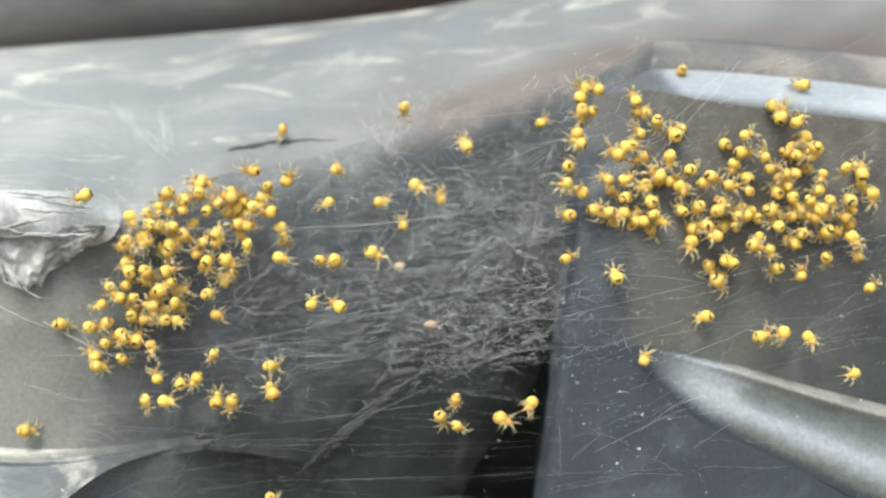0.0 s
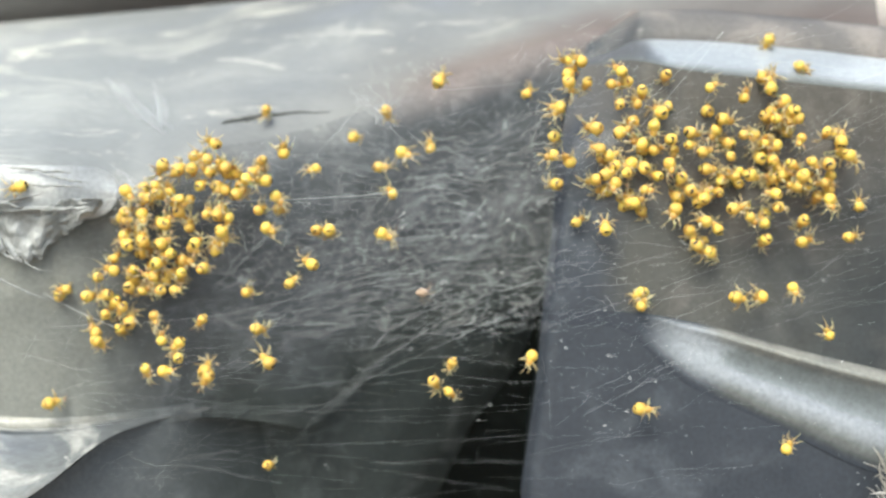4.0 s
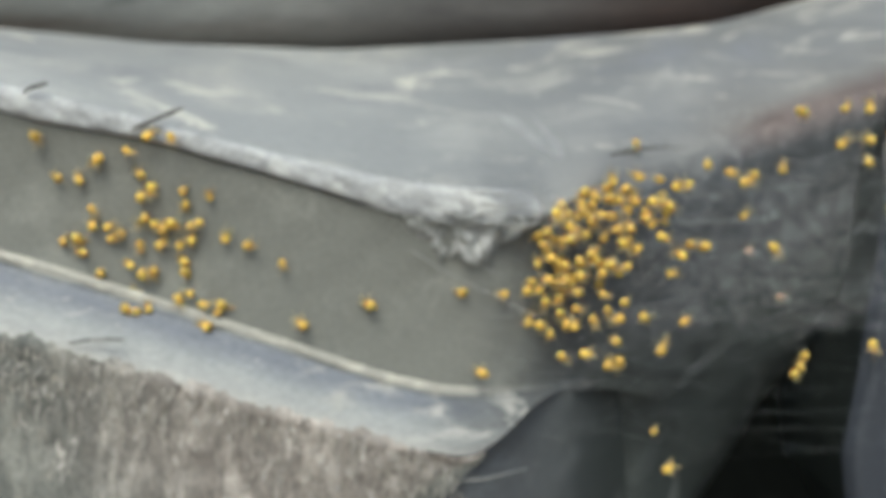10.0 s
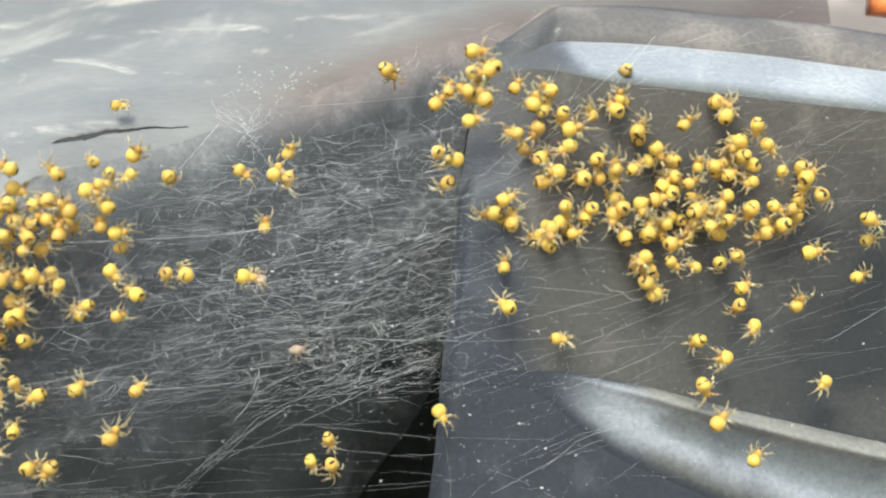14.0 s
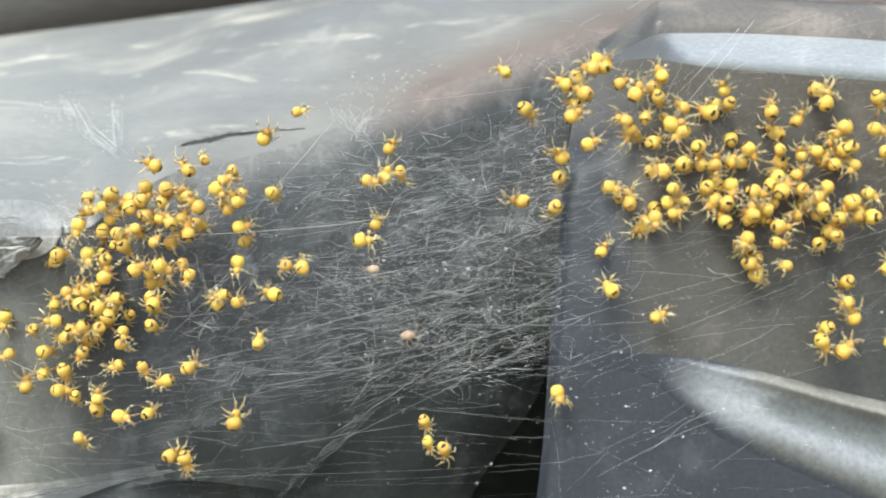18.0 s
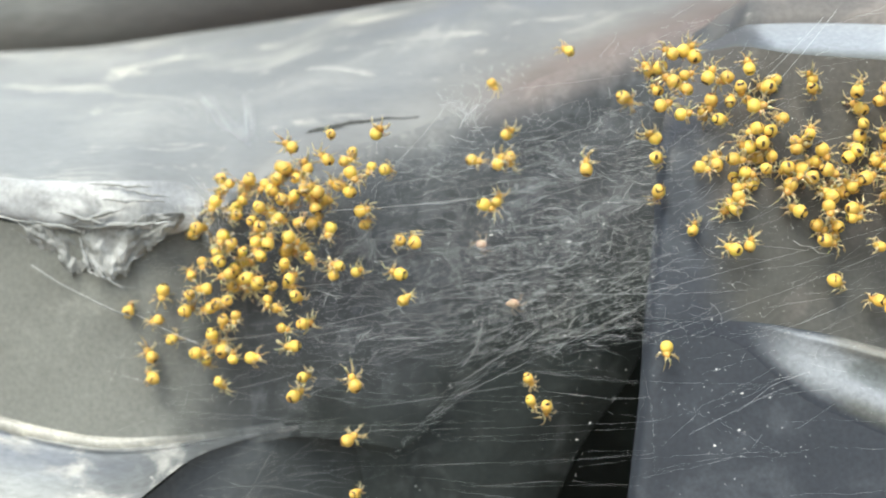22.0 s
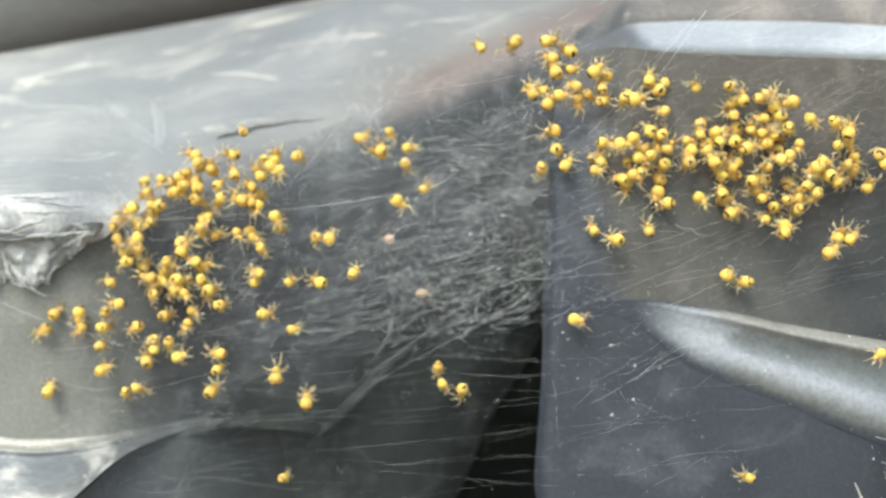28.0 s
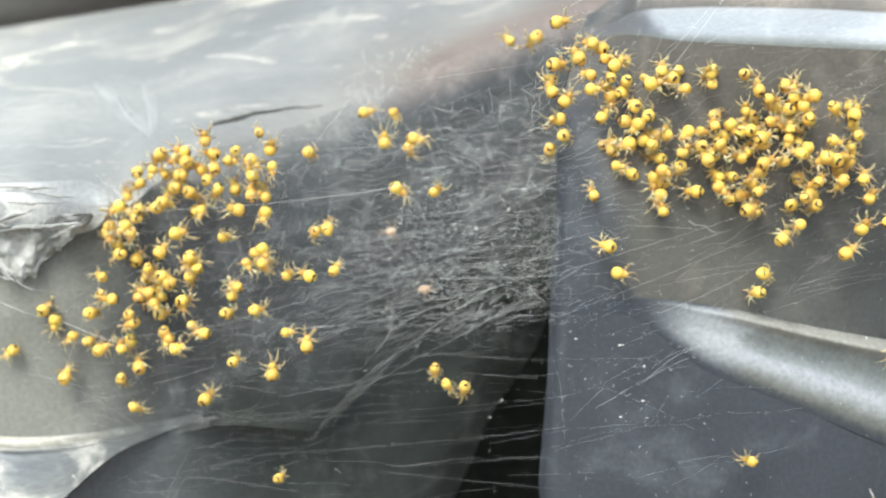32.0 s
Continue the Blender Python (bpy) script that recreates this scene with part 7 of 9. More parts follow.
    crawl(spiders[120], -0.5, [(0, 14.9, -5.2, 8.3, 5), (5, 15.6, -5.2, 6.9, 37), (6, 15.0, -5.2, 7.4, 46), (11.6, 14.8, -5.2, 8.4, 52), (13, 15.6, -5.2, 10.7, 83), (17, 15.8, -5.2, 10.6, 55), (19, 15.9, -5.1, 10.4, 75), (23, 14.4, -5.2, 10.8, 56), (28, 14.8, -5.2, 11.1, 38), (32, 15.4, -5.2, 10.7, 38)])
    crawl(spiders[121], 0.0, [(0, 16.4, -5.1, 7.6, -148), (5, 16.8, -5.1, 8.2, -155), (6, 16.7, -5.1, 8.4, -126), (13, 16.2, -5.1, 9.4, -118), (17, 15.5, -5.2, 8.1, -117), (19, 15.3, -5.2, 8.1, -86), (23, 14.5, -5.2, 9.2, -101), (28, 13.2, -5.2, 9.1, -77), (32, 14.9, -5.2, 8.4, -77)])
    crawl(spiders[122], 0.0, [(0, 10.3, -5.2, 6.8, 3), (5, 10.0, -5.2, 6.8, -10), (6, 9.8, -5.2, 7.1, 19), (11.6, 8.9, -5.2, 8.5, 35), (13, 8.9, -5.2, 8.2, -44), (17, 10.3, -5.2, 5.0, -25), (19, 10.3, -5.2, 4.9, -28), (23, 10.6, -5.2, 4.8, -5), (28, 11.2, -5.2, 5.0, 11), (32, 11.0, -5.2, 5.5, 11)])
    crawl(spiders[123], -0.6, [(0, 10.2, -5.2, 5.4, -161), (5, 10.0, -5.2, 5.2, -167), (6, 9.6, -5.2, 5.8, -195), (11.6, 11.0, -5.2, 6.9, -268), (13, 11.0, -5.2, 9.9, -348), (17, 12.3, -5.2, 7.4, -320), (19, 12.4, -5.2, 7.0, -353), (23, 12.5, -5.2, 8.4, -350), (28, 11.8, -5.2, 9.4, -362), (32, 13.4, -5.2, 9.0, -362)])
    crawl(spiders[124], -0.0, [(0, 11.4, -5.2, 4.7, 165), (5, 11.5, -5.2, 4.7, 143), (6, 11.6, -5.2, 4.6, 175), (11.6, 11.1, -5.2, 5.6, 169), (13, 10.3, -5.2, 7.1, 190), (17, 10.6, -5.2, 6.4, 157), (19, 10.6, -5.2, 6.3, 133), (23, 10.5, -5.2, 6.4, 166), (28, 11.2, -5.2, 6.6, 188), (32, 10.8, -5.2, 6.9, 188)])
    crawl(spiders[125], -0.4, [(0, 13.5, -5.2, 5.6, 144), (5, 14.4, -5.2, 5.7, 165), (6, 15.0, -5.2, 6.4, 151), (13, 14.4, -5.2, 8.7, 168), (17, 15.2, -5.2, 8.7, 157), (19, 15.0, -5.2, 8.5, 144), (23, 12.7, -5.2, 10.1, 151), (28, 13.3, -5.2, 10.0, 159), (32, 13.5, -5.2, 10.1, 159)])
    crawl(spiders[126], -0.0, [(0, 14.8, -5.2, 5.6, 26), (5, 14.7, -5.2, 4.7, 23), (6, 14.8, -5.2, 4.4, 33), (11.6, 13.9, -5.2, 4.5, 31), (13, 13.5, -5.2, 4.2, 29), (17, 13.9, -5.2, 4.0, 5), (19, 13.7, -5.2, 4.0, -20), (23, 13.8, -5.2, 3.8, -11), (28, 11.9, -5.2, 3.5, 53), (32, 14.2, -5.2, 6.7, 53)])
    crawl(spiders[127], 0.0, [(0, 16.7, -5.1, 5.2, -163), (5, 16.6, -5.1, 4.4, -159), (6, 16.3, -5.1, 4.5, -187), (11.6, 16.7, -5.1, 4.9, -220), (13, 17.3, -5.1, 6.2, -189), (17, 17.6, -5.1, 5.0, -196), (19, 17.8, -5.1, 5.0, -210), (23, 17.4, -5.1, 5.3, -198), (28, 16.6, -5.1, 5.0, -168), (32, 16.3, -5.1, 4.5, -168)])
    crawl(spiders[128], -0.4, [(0, 17.7, -5.1, 6.0, 158), (5, 17.1, -5.1, 6.1, 159), (6, 16.7, -5.1, 6.4, 133), (11.6, 16.5, -5.1, 6.8, 59), (13, 17.8, -5.1, 9.0, 26), (17, 18.5, -5.1, 8.8, 1), (19, 18.1, -5.1, 7.9, 11), (23, 18.0, -5.1, 8.5, -5), (28, 18.0, -5.1, 8.6, 5), (32, 18.2, -5.1, 9.1, 5)])
    crawl(spiders[129], 0.2, [(0, 18.6, -5.1, 5.6, 30), (5, 18.5, -5.1, 5.6, 15), (6, 19.8, -5.1, 5.6, 41), (11.6, 19.0, -5.1, 5.4, 69), (13, 20.2, -5.1, 5.6, 100), (17, 20.5, -5.1, 5.4, 110), (19, 20.2, -5.1, 5.3, 98), (23, 19.1, -5.1, 4.4, 120), (28, 19.6, -5.1, 4.4, 93), (32, 19.3, -5.1, 5.0, 93)])
    crawl(spiders[130], -0.4, [(0, 20.2, -5.1, 6.5, 7), (5, 19.8, -5.1, 6.4, 23), (6, 20.3, -5.1, 6.1, 44), (11.6, 20.1, -5.1, 6.4, 55), (13, 20.1, -5.1, 7.0, 21), (17, 20.2, -5.1, 6.4, 3), (19, 20.0, -5.1, 7.0, -7), (23, 19.0, -5.1, 6.2, 25), (28, 20.0, -5.1, 5.5, 36), (32, 17.8, -5.1, 6.6, 36)])
    crawl(spiders[131], 0.2, [(0, 19.5, -5.1, 5.2, -66), (5, 20.3, -5.1, 4.4, -95), (6, 21.0, -5.1, 4.4, -110), (11.6, 21.7, -5.0, 3.7, -117), (13, 23.6, -5.0, 3.7, -90), (17, 22.5, -5.0, 3.9, -100), (19, 22.7, -5.0, 3.8, -94), (23, 21.3, -5.1, 3.4, -122), (28, 22.5, -5.0, 4.0, -145), (32, 21.1, -5.1, 5.1, -145)])
    crawl(spiders[132], -0.2, [(0, 22.0, -5.0, 6.0, -31), (5, 21.5, -5.1, 7.7, -3), (6, 21.5, -5.1, 8.3, 24), (11.6, 22.7, -5.0, 8.6, 10), (13, 22.8, -5.0, 8.8, 35), (17, 24.7, -5.0, 8.9, 67), (19, 25.7, -5.0, 8.9, 90), (23, 25.6, -5.0, 9.2, 57), (28, 26.9, -5.0, 7.8, 91), (32, 26.7, -5.0, 8.0, 91)])
    crawl(spiders[133], -0.1, [(0, 21.2, -5.1, 5.4, -2), (5, 21.7, -5.0, 6.5, 16), (6, 22.8, -5.0, 7.1, 38), (11.6, 22.2, -5.0, 6.1, 26), (13, 22.5, -5.0, 6.1, 30), (17, 22.8, -5.0, 5.7, 38), (19, 22.0, -5.0, 5.3, 53), (23, 22.3, -5.0, 6.2, 84), (28, 23.3, -5.0, 5.2, 101), (32, 23.2, -5.0, 5.4, 101)])
    crawl(spiders[134], -0.5, [(0, 23.4, -5.0, 5.2, -5), (5, 22.4, -5.0, 5.5, 28), (6, 22.3, -5.0, 6.1, 56), (11.6, 20.9, -5.1, 5.6, 74), (13, 21.3, -5.1, 6.4, 97), (17, 21.5, -5.1, 5.0, 64), (19, 21.0, -5.1, 5.7, 82), (23, 21.0, -5.1, 4.7, 55), (28, 20.4, -5.1, 4.3, 47), (32, 20.4, -5.1, 3.5, 47)])
    crawl(spiders[135], 0.1, [(0, 25.2, -5.0, 4.7, 61), (5, 25.0, -5.0, 5.0, 66), (11.6, 25.8, -5.0, 5.2, 65), (13, 25.8, -5.0, 5.3, 88), (17, 26.0, -5.0, 6.3, 61), (19, 26.0, -5.0, 6.2, 46), (23, 26.1, -5.0, 6.8, 53), (28, 26.2, -5.0, 6.6, 133), (32, 23.2, -5.0, 8.7, 133)])
    crawl(spiders[136], -0.1, [(0, 14.9, -5.2, 4.2, 27), (5, 15.5, -5.2, 4.4, 22), (6, 15.8, -5.2, 5.4, 41), (13, 16.0, -5.1, 7.0, 35), (17, 16.9, -5.1, 7.1, 10), (19, 17.0, -5.1, 7.1, 20), (23, 15.0, -5.2, 7.8, -11), (28, 15.3, -5.2, 8.7, 23), (32, 15.8, -5.2, 8.6, 23)])
    crawl(spiders[137], -0.2, [(0, 14.8, -5.2, 2.9, -153), (5, 15.5, -5.2, 2.8, -119), (6, 15.8, -5.2, 3.1, -138), (11.6, 16.8, -5.1, 2.3, -149), (13, 17.0, -5.1, 2.2, -126), (17, 16.8, -5.1, 1.8, -98), (19, 17.3, -5.1, 1.7, -97), (23, 16.6, -5.1, 1.5, -65), (28, 17.5, -5.1, 2.4, -41), (32, 18.8, -5.1, 2.2, -41)])
    crawl(spiders[138], -0.2, [(0, 12.3, -5.2, 3.2, 11), (5, 14.8, -5.2, 3.7, 25), (13, 16.2, -5.1, 5.4, 5), (17, 16.6, -5.1, 5.0, 30), (19, 17.0, -5.1, 5.1, 13), (23, 16.0, -5.1, 4.3, -11), (28, 15.1, -5.2, 5.2, -15), (32, 16.0, -5.1, 6.3, -15)])
    crawl(spiders[139], 0.1, [(0, 10.5, -5.2, 2.8, -179), (5, 10.3, -5.2, 2.9, -176), (6, 9.8, -5.2, 3.2, -149), (11.6, 11.3, -5.2, 3.1, -229), (13, 10.3, -5.2, 5.7, -149), (17, 9.4, -5.2, 3.2, -118), (19, 10.6, -5.2, 2.6, -107), (23, 10.6, -5.2, 2.2, -90), (28, 9.9, -5.2, 3.6, -86), (32, 9.9, -5.2, 4.5, -86)])
    crawl(spiders[140], -0.6, [(0, 17.0, -5.1, 3.8, 97), (5, 17.7, -5.1, 4.2, 81), (6, 17.8, -5.1, 5.1, 83), (11.6, 17.6, -5.1, 5.7, 52), (13, 19.1, -5.1, 5.6, 67), (17, 19.0, -5.1, 5.5, 34), (19, 18.9, -5.1, 5.5, 12), (23, 18.4, -5.1, 5.6, 26), (28, 19.1, -5.1, 5.8, 106), (32, 16.8, -5.1, 7.4, 106)])
    crawl(spiders[141], -0.7, [(0, 17.2, -5.1, 2.8, 6), (5, 16.0, -5.1, 3.7, 26), (13, 17.6, -5.1, 3.7, 3), (17, 18.2, -5.1, 3.5, 17), (19, 18.3, -5.1, 4.0, -17), (23, 18.8, -5.1, 3.5, -33), (28, 19.0, -5.1, 3.9, -29), (32, 18.0, -5.1, 4.3, -29)])
    crawl(spiders[142], 0.1, [(0, 16.5, -5.1, 2.3, 29), (5, 17.0, -5.1, 1.1, 28), (6, 17.1, -5.1, 1.1, 27), (11.6, 17.6, -5.1, 1.2, 17), (13, 17.6, -5.1, 2.6, 40), (17, 17.8, -5.1, 2.5, 23), (19, 18.1, -5.1, 3.2, -4), (23, 17.1, -5.1, 3.4, -27), (28, 18.0, -5.1, 3.8, -23), (32, 17.4, -5.1, 4.7, -23)])
    crawl(spiders[143], 0.3, [(0, 16.0, -5.1, 2.3, 146), (5, 16.6, -5.1, 1.0, 114), (11.6, 14.8, -5.2, 0.9, 95), (13, 14.1, -5.2, 2.2, 77), (17, 15.2, -5.2, 2.6, 93), (19, 15.4, -5.2, 3.1, 93), (23, 15.1, -5.2, 4.1, 98), (28, 15.0, -5.2, 3.6, 116), (32, 15.0, -5.2, 4.1, 116)])
    crawl(spiders[144], -0.2, [(0, 17.7, -5.1, 2.3, -18), (5, 17.7, -5.1, 2.2, 12), (6, 18.1, -5.1, 2.3, 28), (11.6, 18.7, -5.1, 1.7, 49), (13, 18.4, -5.1, 1.7, 20), (17, 18.5, -5.1, 1.5, 14), (19, 17.9, -5.1, 2.4, 20), (23, 16.1, -5.1, 2.1, 18), (28, 14.3, -5.2, 3.0, -7), (32, 15.1, -5.2, 2.8, -7)])
    crawl(spiders[145], 0.3, [(0, 19.8, -5.1, 3.1, 133), (5, 18.9, -5.1, 3.7, 162), (6, 19.0, -5.1, 4.5, 127), (11.6, 18.2, -5.1, 3.8, 94), (13, 19.4, -5.1, 2.9, 81), (17, 19.5, -5.1, 2.6, 102), (19, 18.7, -5.1, 2.8, 115), (23, 17.7, -5.1, 2.3, 144), (28, 18.3, -5.1, 2.6, 172), (32, 18.8, -5.1, 3.2, 172)])
    crawl(spiders[146], 0.0, [(0, 21.1, -5.1, 3.5, -131), (5, 20.8, -5.1, 3.2, -112), (11.6, 20.0, -5.1, 3.3, -143), (13, 19.8, -5.1, 3.4, -138), (17, 20.6, -5.1, 3.6, -111), (19, 20.9, -5.1, 3.9, -121), (23, 20.3, -5.1, 3.5, -153), (28, 20.2, -5.1, 3.1, -120), (32, 20.3, -5.1, 2.4, -120)])
    crawl(spiders[147], -0.5, [(0, 22.4, -5.0, 3.1, 37), (5, 22.8, -5.0, 1.3, 69), (6, 23.1, -5.0, 1.7, 64), (11.6, 22.7, -5.0, 1.8, 61), (13, 23.6, -5.0, 1.6, 70), (17, 23.9, -5.0, 1.6, 86), (19, 23.9, -5.0, 1.7, 107), (23, 23.5, -5.0, 1.1, 132), (28, 24.2, -5.0, 2.8, 118), (32, 22.4, -5.0, 2.7, 118)])
    crawl(spiders[148], 0.1, [(0, 22.8, -5.0, 3.8, -34), (5, 22.9, -5.0, 4.1, -1), (6, 22.0, -5.0, 4.8, -34), (11.6, 22.7, -5.0, 3.7, -21), (13, 24.4, -5.0, 4.1, 11), (17, 24.1, -5.0, 3.3, -3), (19, 24.1, -5.0, 3.4, -30), (23, 23.2, -5.0, 3.3, -30), (28, 23.7, -5.0, 4.0, -60), (32, 23.5, -5.0, 4.0, -60)])
    crawl(spiders[149], -0.4, [(0, 24.9, -5.0, 2.8, -154), (5, 25.3, -5.0, 3.4, -179), (11.6, 25.5, -5.0, 2.3, -210), (13, 25.2, -5.0, 2.4, -189), (17, 25.0, -5.0, 2.1, -184), (19, 24.9, -5.0, 2.1, -191), (23, 25.2, -5.0, 2.0, -221), (28, 25.7, -5.0, 2.4, -200), (32, 25.1, -5.0, 2.8, -200)])
    crawl(spiders[150], 0.4, [(0, 24.4, -5.0, 2.6, 116), (5, 24.3, -5.0, 3.2, 94), (6, 23.6, -5.0, 4.3, 80), (11.6, 23.8, -5.0, 3.9, 79), (13, 24.6, -5.0, 4.9, 55), (17, 25.3, -5.0, 4.3, 27), (19, 25.5, -5.0, 3.5, 44), (23, 24.9, -5.0, 4.4, 32), (28, 24.9, -5.0, 4.6, 49), (32, 25.2, -5.0, 4.8, 49)])
    crawl(spiders[151], 0.3, [(0, 24.2, -5.0, 1.8, 74), (5, 24.1, -5.0, 2.0, 105), (11.6, 24.1, -5.0, 2.3, 115), (13, 24.8, -5.0, 1.4, 94), (17, 25.1, -5.0, 1.4, 127), (19, 24.8, -5.0, 1.3, 156), (23, 24.6, -5.0, 1.6, 162), (28, 26.1, -5.0, 1.7, 159), (32, 24.5, -5.0, 1.3, 159)])
    crawl(spiders[152], -0.2, [(0, 21.7, -5.0, 1.9, 171), (5, 21.6, -5.1, 2.3, 147), (6, 21.8, -5.0, 2.5, 180), (11.6, 21.1, -5.1, 2.7, 201), (13, 21.8, -5.0, 3.6, 209), (17, 22.2, -5.0, 2.7, 238), (19, 22.1, -5.0, 2.6, 246), (23, 22.2, -5.0, 2.9, 213), (28, 22.2, -5.0, 3.1, 231), (32, 22.0, -5.0, 3.9, 231)])
    crawl(spiders[153], -0.6, [(0, 22.4, -5.0, 1.0, 177), (5, 23.1, -5.0, -0.6, 160), (6, 23.6, -5.0, -0.6, 185), (11.6, 23.8, -5.0, -0.3, 213), (13, 23.6, -5.0, 0.0, 217), (17, 23.5, -5.0, -0.0, 224), (19, 23.4, -5.0, 0.2, 248), (23, 23.2, -5.0, 0.6, 281), (28, 22.7, -5.0, 0.1, 308), (32, 23.1, -5.0, 0.6, 308)])
    crawl(spiders[154], 0.4, [(0, 20.5, -5.1, 0.6, -106), (5, 20.4, -5.1, 0.6, -115), (6, 20.4, -5.1, 1.0, -92), (13, 21.5, -5.1, 3.1, -96), (17, 21.4, -5.1, 2.8, -130), (19, 21.3, -5.1, 2.9, -134), (23, 20.4, -5.1, 2.0, -114), (28, 19.5, -5.1, 0.8, -119), (32, 18.6, -5.1, 0.2, -119)])
    crawl(spiders[155], -0.1, [(0, 24.8, -5.0, 9.3, 29), (5, 23.2, -5.0, 10.8, 56), (6, 23.7, -5.0, 10.8, 90), (11.6, 22.2, -5.0, 10.2, 109), (13, 21.9, -5.0, 11.2, 103), (17, 22.3, -5.0, 10.5, 106), (19, 22.2, -5.0, 10.7, 128), (28, 23.2, -5.0, 9.2, 133), (32, 23.1, -5.0, 9.6, 133)])
    crawl(spiders[156], 0.4, [(0, 24.6, -5.0, 8.0, -4), (5, 24.4, -5.0, 8.2, -22), (11.6, 24.2, -5.0, 7.7, -32), (13, 24.6, -5.0, 7.7, -51), (17, 24.2, -5.0, 6.8, -75), (19, 23.6, -5.0, 6.0, -46), (23, 23.1, -5.0, 4.8, -71), (28, 24.6, -5.0, 5.4, -67), (32, 24.5, -5.0, 5.5, -67)])
    crawl(spiders[157], -0.4, [(0, 26.3, -5.0, 7.5, 103), (5, 25.8, -5.0, 10.0, 69), (11.6, 24.4, -5.0, 9.2, 58), (13, 25.6, -5.0, 9.3, 40), (17, 26.9, -5.0, 8.6, 62), (19, 27.2, -5.0, 8.1, 33), (23, 27.2, -5.0, 8.4, 14), (28, 28.2, -4.9, 7.9, -13), (32, 27.5, -4.9, 7.3, -13)])
    crawl(spiders[158], 0.5, [(0, 27.9, -4.9, 10.9, 66), (5, 28.6, -4.9, 10.6, 96), (11.6, 29.1, -4.9, 9.7, 68), (13, 29.6, -4.9, 9.9, 63), (17, 29.5, -4.9, 9.5, 82), (19, 29.3, -4.9, 9.4, 70), (23, 28.5, -4.9, 7.8, 79), (28, 29.6, -4.9, 7.1, 89), (32, 29.7, -4.9, 7.3, 89)])
    crawl(spiders[159], 0.1, [(0, 29.1, -4.9, 10.4, 42), (5, 32.2, -1.2, 13.1, -37), (13, 32.5, -4.9, 8.0, -55), (17, 32.6, -4.9, 7.6, -31), (19, 32.8, -4.9, 7.3, -23), (28, 32.4, -4.9, 5.9, -56), (32, 30.3, -4.9, 6.5, -56)])
    crawl(spiders[160], -0.3, [(0, 30.6, -4.9, 8.4, -135), (5, 30.3, -4.9, 8.8, -158), (11.6, 30.4, -4.9, 8.4, -152), (13, 30.7, -4.9, 7.1, -137), (17, 30.8, -4.9, 6.9, -136), (19, 30.0, -4.9, 5.4, -133), (23, 29.3, -4.9, 5.8, -111), (28, 30.5, -4.9, 5.3, -94), (32, 30.6, -4.9, 5.5, -94)])
    crawl(spiders[161], -0.0, [(0, 29.1, -4.9, 7.7, 6), (5, 28.8, -4.9, 8.1, -12), (11.6, 30.7, -4.9, 6.7, 15), (13, 29.6, -4.9, 5.6, 25), (17, 30.0, -4.9, 5.7, 23), (19, 29.5, -4.9, 4.4, 41), (23, 28.7, -4.9, 4.8, 55), (28, 29.3, -4.9, 4.7, 82), (32, 29.1, -4.9, 4.7, 82)])
    crawl(spiders[162], 0.4, [(0, 30.5, -4.9, 7.7, -160), (5, 30.3, -4.9, 8.1, -181), (11.6, 31.7, -4.9, 7.6, -202), (13, 31.7, -4.9, 6.4, -202), (17, 31.1, -4.9, 6.2, -194), (19, 31.2, -4.9, 6.3, -160), (23, 30.5, -4.9, 6.3, -174), (28, 30.1, -4.9, 6.3, -177), (32, 29.2, -4.9, 6.3, -177)])
    crawl(spiders[163], -0.2, [(0, 26.8, -5.0, 6.6, 14), (5, 26.0, -5.0, 6.8, 20), (13, 26.5, -5.0, 5.5, 20), (17, 27.3, -5.0, 4.4, 48), (19, 26.8, -5.0, 4.5, 33), (23, 26.8, -5.0, 3.7, 22), (28, 28.3, -4.9, 5.0, 13), (32, 27.5, -5.0, 5.5, 13)])
    crawl(spiders[164], -0.3, [(0, 28.1, -4.9, 6.2, -145), (5, 26.8, -5.0, 6.8, -114), (11.6, 27.4, -5.0, 5.5, -117), (13, 28.8, -4.9, 4.2, -109), (17, 29.0, -4.9, 2.8, -136), (19, 27.9, -4.9, 2.8, -142), (28, 28.5, -4.9, 2.2, -177), (32, 28.4, -4.9, 2.3, -177)])
    crawl(spiders[165], 0.5, [(0, 29.2, -4.9, 6.2, -173), (5, 28.4, -4.9, 6.4, -146), (11.6, 28.8, -4.9, 6.5, -176), (13, 28.8, -4.9, 6.3, -194), (17, 28.9, -4.9, 6.2, -217), (19, 28.6, -4.9, 5.8, -190), (23, 29.2, -4.9, 6.7, -178), (28, 28.7, -4.9, 6.2, -190), (32, 28.3, -4.9, 6.5, -190)])
    crawl(spiders[166], 0.0, [(0, 31.3, -4.9, 6.2, -115), (5, 31.0, -4.9, 6.5, -120), (11.6, 31.2, -4.9, 6.2, -132), (13, 31.5, -4.9, 5.2, -165), (17, 31.4, -4.9, 5.1, -148), (19, 31.1, -4.9, 4.9, -117), (23, 30.4, -4.9, 5.3, -132), (28, 31.4, -4.9, 3.9, -111), (32, 29.0, -4.9, 4.0, -111)])
    crawl(spiders[167], -0.6, [(0, 33.0, -4.9, 6.7, -97), (5, 32.9, -4.9, 7.0, -102), (11.6, 32.6, -4.9, 5.9, -70), (13, 33.4, -4.8, 5.9, -51), (17, 33.1, -4.9, 5.9, -64), (28, 34.3, -4.8, 3.5, -48), (32, 34.3, -4.8, 3.9, -48)])
    crawl(spiders[168], -0.1, [(0, 34.5, -4.8, 6.1, 88), (5, 34.3, -4.8, 6.1, 79), (11.6, 34.4, -4.8, 5.3, 60), (13, 35.3, -4.8, 5.4, 38), (28, 35.4, -4.8, 4.4, 64), (32, 34.2, -4.8, 5.5, 64)])
